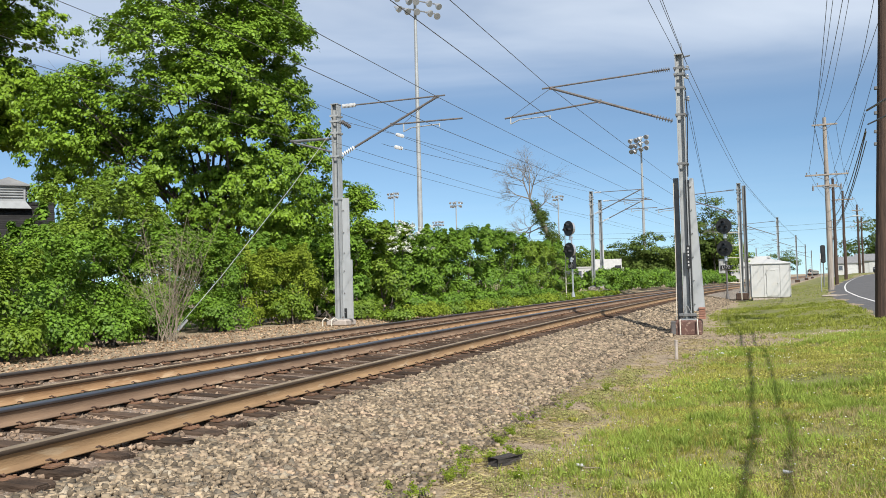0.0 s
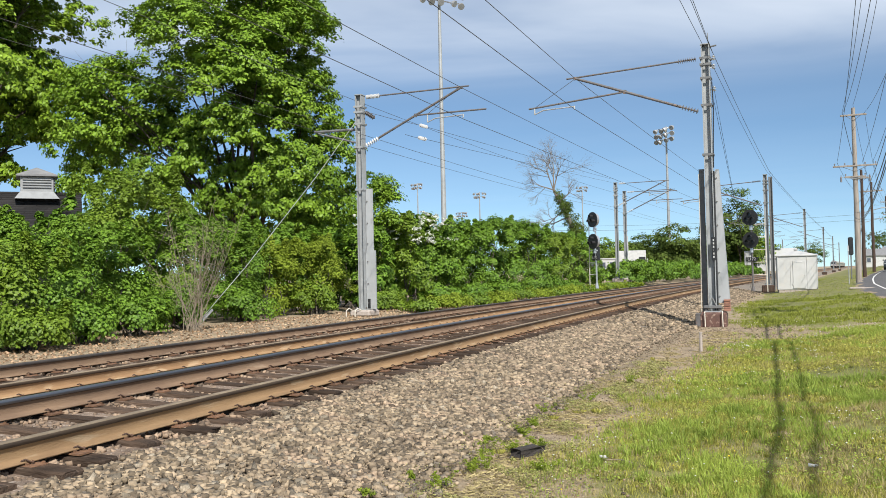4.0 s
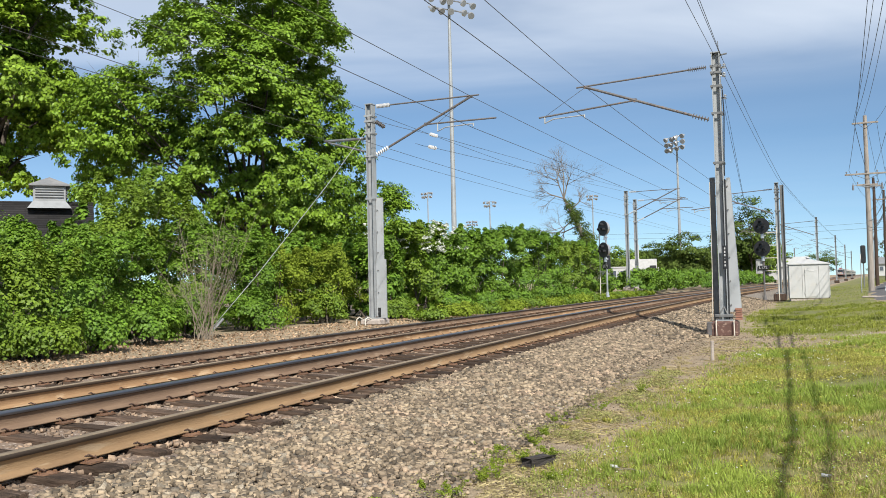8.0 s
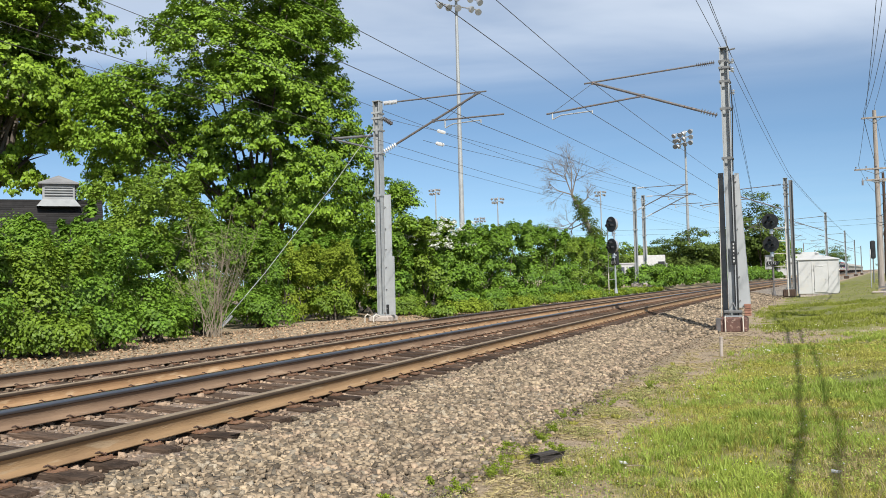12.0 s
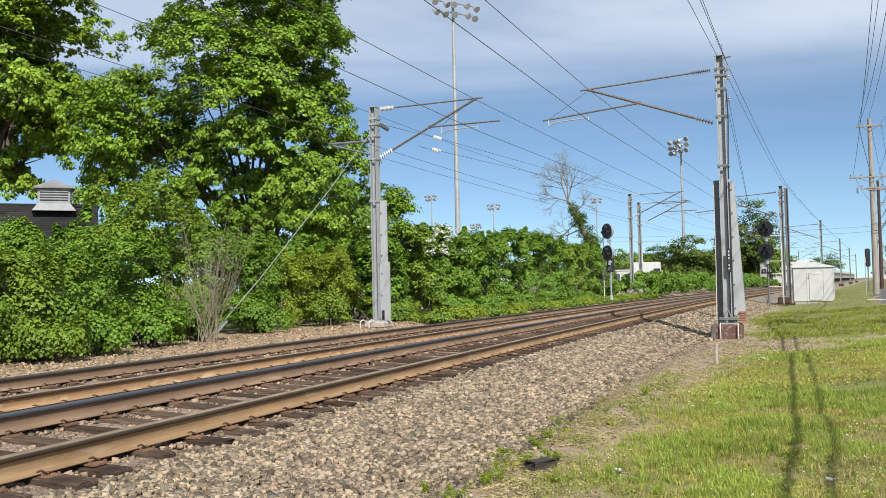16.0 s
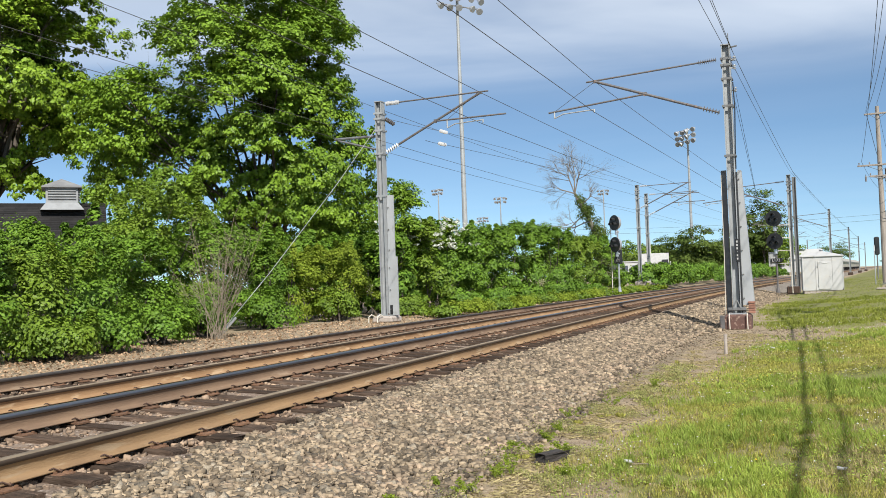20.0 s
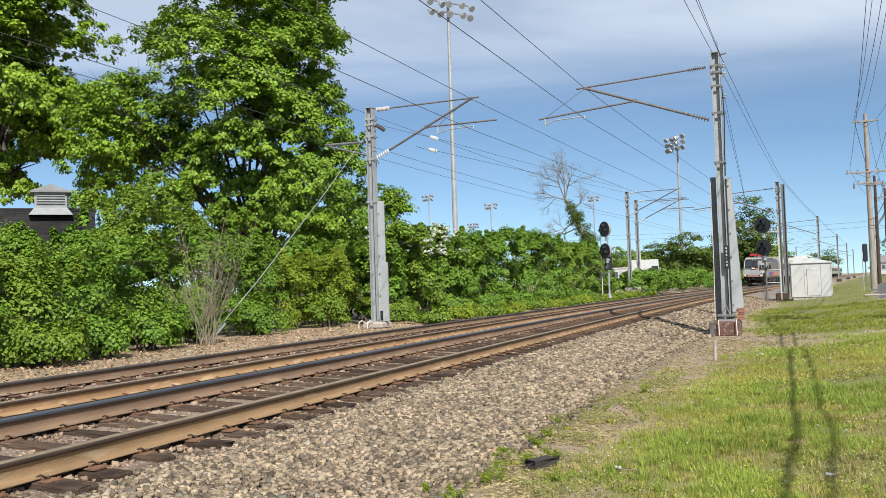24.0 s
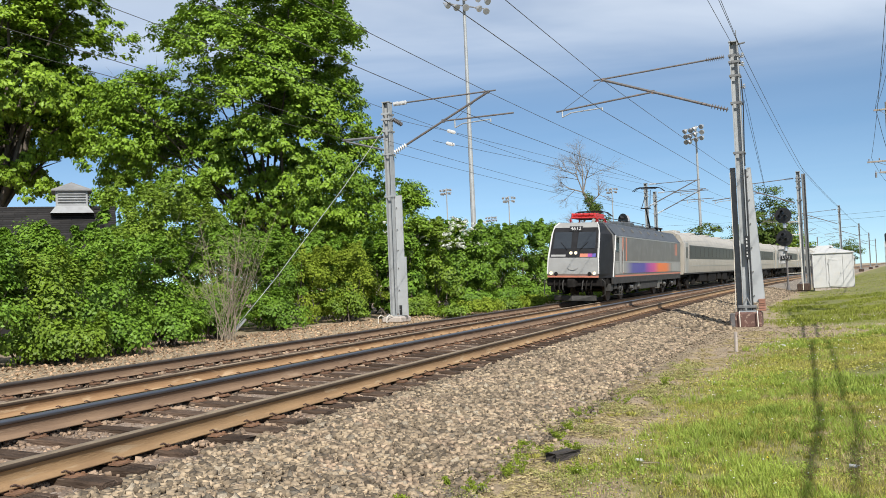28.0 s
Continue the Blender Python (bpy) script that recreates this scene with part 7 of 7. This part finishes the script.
def grass(name, n, x0, x1, y0, y1, h0, h1, w, seed, mat, label, thresh=None, freq=0.5):
    rng = np.random.default_rng(seed)
    y = rng.uniform(y0, y1, n)
    x = rng.uniform(x0, x1, n)
    # keep what lies in the widening field of view
    ok = (x > -0.13 * y - 2.6) & (x < 0.16 * y + 1.2)
    x, y = x[ok], y[ok]
    cov = grass_cover(x - bend(y), y)
    p = patchy(x, y, freq, seed)
    keep = rng.random(len(x)) < cov * np.clip(0.68 + 1.2 * p + 0.5 * patchy(x, y, freq * 5, seed + 3), 0.24, 1)
    if thresh is not None:
        keep &= p > thresh
    x, y, p = x[keep], y[keep], p[keep]
    n = len(x)
    h = rng.uniform(h0, h1, n) * (1 + 0.6 * p + 0.45 * patchy(x, y, freq * 7, seed + 9))
    a = rng.uniform(0, 6.28, n)
    lean = rng.uniform(0.05, 0.55, n) * h
    la = a + rng.normal(scale=0.6, size=n) + 1.57
    z = ground_z(x, y) - 0.005
    dx, dy = np.cos(a) * w / 2, np.sin(a) * w / 2
    lx, ly = np.cos(la) * lean, np.sin(la) * lean
    V = np.stack([np.stack([x - dx, y - dy, z], -1), np.stack([x + dx, y + dy, z], -1), np.stack([x + dx * 0.7 + lx * 0.4, y + dy * 0.7 + ly * 0.4, z + h * 0.62], -1),
                  np.stack([x + lx, y + ly, z + h], -1)], 1).reshape(-1, 3)
    i = np.arange(n)[:, None] * 4
    F = np.concatenate([i + [0, 1, 2], i + [0, 2, 3]], 0)
    me = sheet(name, V, F)
    me.materials.append(M[mat])
    return tagged(new(name, me), label, "grass", kind="stuff")


grass("grass", 190000, -3.2, 3.4, 5.4, 12.5, 0.018, 0.06, 0.0046, 21, "grass", "short yellowish green meadow grass")
grass("grass", 170000, -4, 5, 12.5, 24, 0.018, 0.055, 0.008, 22, "grass", "short yellowish green meadow grass")
grass("grass", 100000, -5, 9, 24, 48, 0.02, 0.05, 0.011, 23, "grass_far", "short yellowish green meadow grass")
grass("grass", 36000, -3, 16, 48, 130, 0.03, 0.08, 0.028, 24, "grass_far", "short yellowish green meadow grass")
grass("grass", 85000, -3.0, 3.4, 5.4, 14, 0.03, 0.085, 0.0055, 25, "grass_lush", "lush darker green grass tufts", 0.10, 1.3)
grass("grass", 60000, -3.0, 4.4, 14, 26, 0.03, 0.08, 0.011, 26, "grass_lush", "lush darker green grass tufts", 0.12, 1.0)
grass("grass", 95000, -3.0, 3.4, 5.4, 20, 0.02, 0.055, 0.006, 27, "straw", "dry straw coloured grass", -0.1, 0.8)


def tuft_field(n, x0, x1, y0, y1, h0, h1, blades, w, seed, mat, label, freq, thresh, spread=0.035):
    """Taller grass in separate tufts: curved blades that fan out from a common foot."""
    rng = np.random.default_rng(seed)
    x, y = rng.uniform(x0, x1, n), rng.uniform(y0, y1, n)
    ok = (x > -0.13 * y - 2.4) & (x < 0.16 * y + 1.2)
    x, y = x[ok], y[ok]
    p = patchy(x, y, freq, seed) + 0.45 * patchy(x, y, freq * 4.3, seed + 2)
    ok = (rng.random(len(x)) < grass_cover(x - bend(y), y) ** 1.3) & (p > thresh)
    x, y, p = x[ok], y[ok], p[ok]
    tall = rng.uniform(h0, h1, len(x)) * np.clip(0.75 + 0.8 * (p - thresh), 0.6, 1.4)
    x, y, tall = np.repeat(x, blades), np.repeat(y, blades), np.repeat(tall, blades)
    n = len(x)
    a = rng.uniform(0, 6.28, n)
    h = tall * rng.uniform(0.45, 1.0, n)
    lean = h * rng.uniform(0.15, 0.9, n)
    d = np.abs(rng.normal(size=n)) * spread
    ca, sa = np.cos(a), np.sin(a)
    fx, fy = x + ca * d, y + sa * d
    z = ground_z(fx, fy) - 0.005
    wx, wy = -sa * w / 2, ca * w / 2
    V = np.stack([np.stack([fx - wx, fy - wy, z], -1), np.stack([fx + wx, fy + wy, z], -1),
                  np.stack([fx + ca * lean * 0.3 + wx, fy + sa * lean * 0.3 + wy, z + h * 0.6], -1), np.stack([fx + ca * lean * 0.3 - wx, fy + sa * lean * 0.3 - wy, z + h * 0.6], -1),
                  np.stack([fx + ca * lean, fy + sa * lean, z + h * 0.95], -1)], 1).reshape(-1, 3)
    i = np.arange(n)[:, None] * 5
    me = sheet("grass_tufts", V, np.concatenate([i + [0, 1, 2], i + [0, 2, 3], i + [3, 2, 4]], 0))
    me.materials.append(M[mat])
    tagged(new("grass_tufts", me), label, "grass", kind="stuff")


tuft_field(3600, -3.0, 3.4, 5.4, 13, 0.09, 0.20, 28, 0.005, 61, "grass_lush", "bright green grass in taller tufts", 0.75, 0.12)
tuft_field(4200, -3.0, 3.4, 5.4, 13, 0.05, 0.11, 20, 0.005, 62, "grass", "yellowish green grass in tufts", 0.9, 0.0)
tuft_field(3600, -3.0, 3.4, 5.4, 13, 0.05, 0.13, 16, 0.004, 63, "straw", "dry pale grass in tufts", 1.1, 0.05)
tuft_field(5000, -3.2, 4.6, 13, 26, 0.08, 0.19, 18, 0.008, 64, "grass_lush", "bright green grass in taller tufts", 0.45, 0.1, 0.05)
tuft_field(4500, -3.2, 4.6, 13, 26, 0.05, 0.10, 14, 0.010, 65, "grass", "yellowish green grass in tufts", 0.5, 0.0, 0.05)
tuft_field(7000, -4.0, 7.5, 26.5, 50, 0.06, 0.16, 12, 0.013, 66, "grass_far", "taller green grass behind the mast foot", 0.35, -0.25, 0.09)


def clover(n, x0, x1, y0, y1, size, seed, mat, label, freq, thresh):
    """Small flat leaves low in the grass, growing in patches."""
    rng = np.random.default_rng(seed)
    x, y = rng.uniform(x0, x1, n), rng.uniform(y0, y1, n)
    ok = (x > -0.13 * y - 2.4) & (x < 0.16 * y + 1.2) & (rng.random(n) < grass_cover(x - bend(y), y))
    x, y = x[ok], y[ok]
    ok = patchy(x, y, freq, seed) + 0.5 * patchy(x, y, freq * 4, seed) > thresh
    x, y = x[ok], y[ok]
    n = len(x)
    p = np.stack([x, y, ground_z(x, y) + rng.uniform(0.012, 0.055, n)], -1)
    a, tilt = rng.uniform(0, 6.28, n), rng.normal(scale=0.35, size=(n, 2))
    s = size * rng.uniform(0.6, 1.4, n)[:, None]
    e = np.stack([np.cos(a), np.sin(a), tilt[:, 0]], -1) * s
    f = np.stack([-np.sin(a), np.cos(a), tilt[:, 1]], -1) * s * 0.7
    V = np.stack([p - e, p + f, p + e, p - f], 1).reshape(-1, 3)
    i = np.arange(n)[:, None] * 4
    me = sheet("clover", V, np.concatenate([i + [0, 1, 2], i + [0, 2, 3]], 0)); me.materials.append(M[mat])
    tagged(new("clover", me), label, "clover", kind="stuff")


clover(70000, -3, 3.4, 5.4, 13, 0.011, 45, "grass_lush", "patches of low green clover in the grass", 0.9, 0.0)
clover(45000, -3, 4.6, 13, 26, 0.018, 46, "grass", "patches of low yellowish clover in the grass", 0.6, 0.0)


def flowers(n, x0, x1, y0, y1, r, seed, mat, label, freq=0.8, thresh=0.1):
    rng = np.random.default_rng(seed)
    x, y = rng.uniform(x0, x1, n), rng.uniform(y0, y1, n)
    ok = (patchy(x, y, freq, seed) > thresh) & (grass_cover(x - bend(y), y) > 0.3) & (x > -0.13 * y - 2.4)
    x, y = x[ok], y[ok]
    n = len(x)
    z = ground_z(x, y) + rng.uniform(0.05, 0.11, n)
    W = np.array([(-1, 0, 0), (0, -1, 0), (1, 0, 0), (0, 1, 0), (0, 0, 0.8), (0, 0, -0.6)])
    F = np.array([(0, 1, 4), (1, 2, 4), (2, 3, 4), (3, 0, 4), (1, 0, 5), (2, 1, 5), (3, 2, 5), (0, 3, 5)])
    rr = r * rng.uniform(0.6, 1.2, n) * (1 + y / 40)
    P = W[None] * rr[:, None, None] + np.stack([x, y, z], -1)[:, None, :]
    me = sheet("clover_flowers", P.reshape(-1, 3), (F[None] + (np.arange(n) * 6)[:, None, None]).reshape(-1, 3))
    me.materials.append(M[mat])
    tagged(new("clover_flowers", me), label, "flowers", kind="stuff")


flowers(1500, -3, 3.4, 6, 30, 0.009, 41, "blossom", "small white clover heads in the grass")
flowers(260, -3, 1.0, 6, 16, 0.010, 42, "yellow", "tiny yellow flowers in the grass", 0.9, 0.2)


def weed(x, y, h, r, seed, mat="leaf_weed"):
    rng = np.random.default_rng(seed)
    z = float(surface(x - float(bend(y)), y))
    root = thing("weed", pose(x, y, z), "small leafy weed sprouting from bare gravel", "weed", "weeds in the gravel")
    C = []
    for _ in range(6):
        t = Vector((rng.normal() * r * 0.6, rng.normal() * r * 0.6, h * rng.uniform(0.5, 1)))
        s = Shape(); s.rod((0, 0, -0.02), t, 0.004, 0.002, 4, caps=False)
        part("stem", s, M["leaf_weed"], root)
        C += [[t.x * k, t.y * k, t.z * k, 0.03] for k in (0.4, 0.7, 1.0)]
    part("foliage", leaf_cloud("foliage", C, 20, 0.017, rng, flat=0.9), M[mat], root)


for k, (x, y, h, r) in enumerate([(-2.55, 7.15, 0.10, 0.14), (-2.40, 7.9, 0.24, 0.10), (-2.48, 7.75, 0.12, 0.08), (-2.35, 8.7, 0.12, 0.12), (-2.5, 9.6, 0.10, 0.14), (-2.2, 9.1, 0.09, 0.10), (-2.75, 9.2, 0.06, 0.08), (-2.6, 11.2, 0.12, 0.18), (-2.3, 12.4, 0.12, 0.2),
                                  (-2.0, 14.4, 0.12, 0.2), (-2.9, 7.3, 0.05, 0.07), (-1.9, 8.0, 0.10, 0.14), (-3.0, 6.6, 0.05, 0.06), (-2.5, 10.2, 0.09, 0.12)]):
    weed(x, y, h, r, 500 + k)


def tuft(x, y, h, r, seed, mat):
    """A spray of narrow blades from one foot."""
    rng = np.random.default_rng(seed)
    z = float(surface(x - float(bend(y)), y))
    n = 40
    a, d = rng.uniform(0, 6.28, n), rng.random(n) ** 0.6
    hh = h * rng.uniform(0.5, 1.0, n)
    bx, by = np.cos(a) * d * r * 0.35, np.sin(a) * d * r * 0.35
    tx, ty = np.cos(a) * d * r, np.sin(a) * d * r
    wx, wy = -np.sin(a) * 0.0022, np.cos(a) * 0.0022
    V = np.stack([np.stack([bx - wx, by - wy, hh * 0 - 0.01], -1), np.stack([bx + wx, by + wy, hh * 0 - 0.01], -1),
                  np.stack([(bx + tx) / 2 + wx, (by + ty) / 2 + wy, hh * 0.75], -1), np.stack([tx, ty, hh * rng.uniform(0.6, 1.0, n)], -1)], 1).reshape(-1, 3)
    i = np.arange(n)[:, None] * 4
    me = sheet("grass_tuft", V, np.concatenate([i + [0, 1, 2], i + [0, 2, 3]], 0)); me.materials.append(M[mat])
    tagged(part("grass_tuft", me, None, None, m=pose(x, y, z)), "small tuft of grass on bare gravelly earth", "grass tuft", "grass tufts in the gravel")


rng = np.random.default_rng(90)
for k in range(14):
    y = 6.2 + 15 * rng.random() ** 1.2
    u = float(np.interp(y, [6, 12, 20], [-2.2, -2.3, -1.8])) + rng.normal() * 0.4
    tuft(u + float(bend(y)), y, rng.uniform(0.04, 0.10), rng.uniform(0.05, 0.12), 540 + k, ("grass", "straw", "grass", "grass_lush")[k % 4])


def dry_mat():
    """Flattened dead grass on the bare strip along the bank."""
    rng = np.random.default_rng(91)
    n = 20000
    y = 5.6 + 21 * rng.random(n) ** 1.3
    u = np.interp(y, [6, 12, 20, 24], [-2.25, -2.3, -1.7, -1.4]) + rng.normal(size=n) * 0.32
    x = u + bend(y)
    ok = patchy(x, y, 1.6, 7) > -0.12
    x, y, u = x[ok], y[ok], u[ok]
    n = len(x)
    z = surface(u, y) + 0.004 + 0.012 * rng.random(n)
    a, ln, w = rng.uniform(0, 6.28, n), rng.uniform(0.03, 0.11, n), rng.uniform(0.0015, 0.0035, n)
    dx, dy, wx, wy = np.cos(a) * ln / 2, np.sin(a) * ln / 2, -np.sin(a) * w, np.cos(a) * w
    V = np.stack([np.stack([x - dx - wx, y - dy - wy, z], -1), np.stack([x - dx + wx, y - dy + wy, z], -1), np.stack([x + dx + wx, y + dy + wy, z + 0.012 * rng.random(n)], -1), np.stack([x + dx - wx, y + dy - wy, z], -1)], 1).reshape(-1, 3)
    i = np.arange(n)[:, None] * 4
    me = sheet("dry_grass", V, np.concatenate([i + [0, 1, 2], i + [0, 2, 3]], 0)); me.materials.append(M["straw"])
    tagged(new("dry_grass", me), "flattened dry dead grass on bare earth", "dry grass", kind="stuff")


dry_mat()


def creeping_weeds(n, y0, y1, size, seed, mat, label):
    """Low mats of small leaves on the earth strip between the stones and the grass."""
    rng = np.random.default_rng(seed)
    y = rng.uniform(y0, y1, n)
    mid = np.interp(y, [6, 12, 16, 20, 24], [-2.15, -2.2, -2.05, -1.75, -1.4])
    u = mid + rng.normal(size=n) * 0.38
    x = u + bend(y)
    q = patchy(x, y, 1.3, seed) + 0.6 * patchy(x, y, 4.5, seed + 1)
    ok = q > 0.16
    x, y, u, q = x[ok], y[ok], u[ok], q[ok]
    n = len(x)
    p = np.stack([x, y, surface(u, y) + 0.008 + rng.random(n) * 0.10 * np.clip(q, 0.05, 0.8)], -1)
    a, tilt = rng.uniform(0, 6.28, n), rng.normal(scale=0.45, size=(n, 2))
    s = size * rng.uniform(0.5, 1.4, n)[:, None]
    e = np.stack([np.cos(a), np.sin(a), tilt[:, 0]], -1) * s
    f = np.stack([-np.sin(a), np.cos(a), tilt[:, 1]], -1) * s * 0.6
    V = np.stack([p - e, p + f, p + e, p - f], 1).reshape(-1, 3)
    i = np.arange(n)[:, None] * 4
    me = sheet("creeping_weeds", V, np.concatenate([i + [0, 1, 2], i + [0, 2, 3]], 0)); me.materials.append(M[mat])
    tagged(new("creeping_weeds", me), label, "weeds", kind="stuff")


creeping_weeds(45000, 5.6, 14, 0.009, 71, "leaf_creep", "olive green creeping weeds on bare earth")
creeping_weeds(12000, 13, 18, 0.013, 72, "leaf_creep", "olive green creeping weeds on bare earth")
creeping_weeds(16000, 5.6, 16, 0.008, 73, "straw", "dry withered creeping weeds on bare earth")


# ---- small things on the ground ----
def broken_tie():
    s = Shape(); rng = np.random.default_rng(3)
    s.box((0, 0.30, 0), (0.15, 0.38, 0.10), bevel=0.008)
    s.v = [(x + rng.normal() * 0.012, y + rng.normal() * 0.03, z + rng.normal() * 0.012) for x, y, z in s.v]
    tagged(part("broken_tie", s, M["charred"], None, m=pose(-2.31, 8.33, gz(-2.31, 8.33) + 0.05, -3, 4, -24)), "charred black length of broken wooden tie in the weeds", "timber")


broken_tie()
for k, (x, y, ln, rz) in enumerate([(-1.75, 9.5, 0.5, 40), (-2.5, 12.3, 0.6, 70), (-1.45, 8.6, 0.32, -20), (-2.9, 8.4, 0.25, 60)]):
    s = Shape(); s.tube([(0, 0, 0.01), (ln * 0.5, 0.02, 0.03), (ln, -0.02, 0.02)], 0.008, 5)
    tagged(part("stick", s, M["dry_stem"], None, m=pose(x, y, gz(x, y), 0, 0, rz)), "thin dry stick lying on bare earth", "stick", "sticks")
for k, (x, y, r) in enumerate([(0.38, 8.35, 0.045), (-1.45, 8.55, 0.035), (-0.3, 20.5, 0.035)]):
    rng = np.random.default_rng(60 + k)
    me = sheet("plastic_scrap", KINDS[k] * r * np.array([1.2, 0.9, 0.5]) + rng.normal(scale=r * 0.15, size=(8, 3)), STONE_F); me.materials.append(M["white"])
    tagged(part("plastic_scrap", me, None, None, m=pose(x, y, gz(x, y) + 0.05)), "crumpled scrap of white plastic on the ground", "litter", "litter")


def litter():
    """Dead leaves on the far side of the tracks."""
    rng = np.random.default_rng(9)
    n = 16000
    u, y = rng.uniform(-16.2, -11.9, n), 9 + 40 * rng.random(n) ** 1.4
    x = u + bend(y)
    p = np.stack([x, y, np.maximum(ground_z(x, y), np.interp(u, BAL_U, BAL_Z, left=-9)) + 0.008 + rng.random(n) * 0.02], -1)
    a = rng.normal(size=(n, 3)) * np.array([1, 1, 0.35]); a /= np.linalg.norm(a, axis=1, keepdims=True)
    b = np.cross(a, rng.normal(size=(n, 3)) * np.array([0.3, 0.3, 1])); b /= np.linalg.norm(b, axis=1, keepdims=True)
    s = rng.uniform(0.02, 0.05, n)[:, None]
    V = np.stack([p - a * s, p + b * s * 0.6, p + a * s, p - b * s * 0.6], 1).reshape(-1, 3)
    i = np.arange(n)[:, None] * 4
    me = sheet("dead_leaves", V, np.concatenate([i + [0, 1, 2], i + [0, 2, 3]], 0))
    me.materials.append(M["dead_leaf"])
    tagged(new("dead_leaves", me), "dry brown leaf litter beside the far track", "leaf litter", kind="stuff")


litter()


# ---- what moves: the train runs along the far track towards the camera ----
SPEED, NOSE_END = 20.73, 39.1           # metres a second; where the nose stands at the end


def rail_pose(front, length):
    """The pose of a vehicle whose front end is at `front` along the far track, standing on two bogies."""
    a, b = front + length * 0.2, front + length * 0.8
    A, B = on_line(FAR_C, a, FAR_Z), on_line(FAR_C, b, FAR_Z)
    d = (B - A).normalized()
    P = A - d * (length * 0.2)
    return Matrix.Translation(P) @ Euler((0, 0, math.atan2(-d.x, d.y))).to_matrix().to_4x4() @ pose(0, 0, 0, 0, math.degrees(CANT), 0)


def road_pose(y):
    """The pose of the car when it is at y on the near lane of the road, facing the camera's end of it."""
    def spot(q):
        k = 0.5
        a, b = float(np.interp(q - k, ROAD_Y, ROAD_X)), float(np.interp(q + k, ROAD_Y, ROAD_X))
        d = Vector((b - a, 2 * k, 0)).normalized()
        return Vector(((a + b) / 2, q, 0)) + Vector((d.y, -d.x, 0)) * 2.2
    A, B = spot(y), spot(y + 3.0)
    d = (B - A).normalized()
    za, zb = gz(A.x, A.y) + 0.055, gz(B.x, B.y) + 0.055
    return Matrix.Translation((A.x, A.y, za)) @ pose(0, 0, 0, math.degrees(math.atan2(zb - za, 3.0)), 0, math.degrees(math.atan2(-d.x, d.y)))


def motions():
    times = [float(t) for t in range(29)]
    front = {t: NOSE_END + SPEED * (28 - t) for t in times}
    walk(LOCO, [(t, rail_pose(front[t], 19.5)) for t in times])
    for i, car in enumerate(COACHES):
        walk(car, [(t, rail_pose(front[t] + 19.75 + 26.1 * i, 25.9)) for t in times])
    # the car comes round the bend, then drives on past the camera and stops behind it
    way = [(0.0, 114.0), (1.0, 109.8), (2.0, 105.6), (3.5, 100.2), (5.0, 93.5), (7.0, 80.0), (10.0, 56.0), (13.0, 30.0), (16.0, 4.0), (19.0, -18.0), (21.0, -28.0), (23.0, -32.0), (28.0, -32.0)]
    walk(CAR, [(t, road_pose(y)) for t, y in way])


motions()
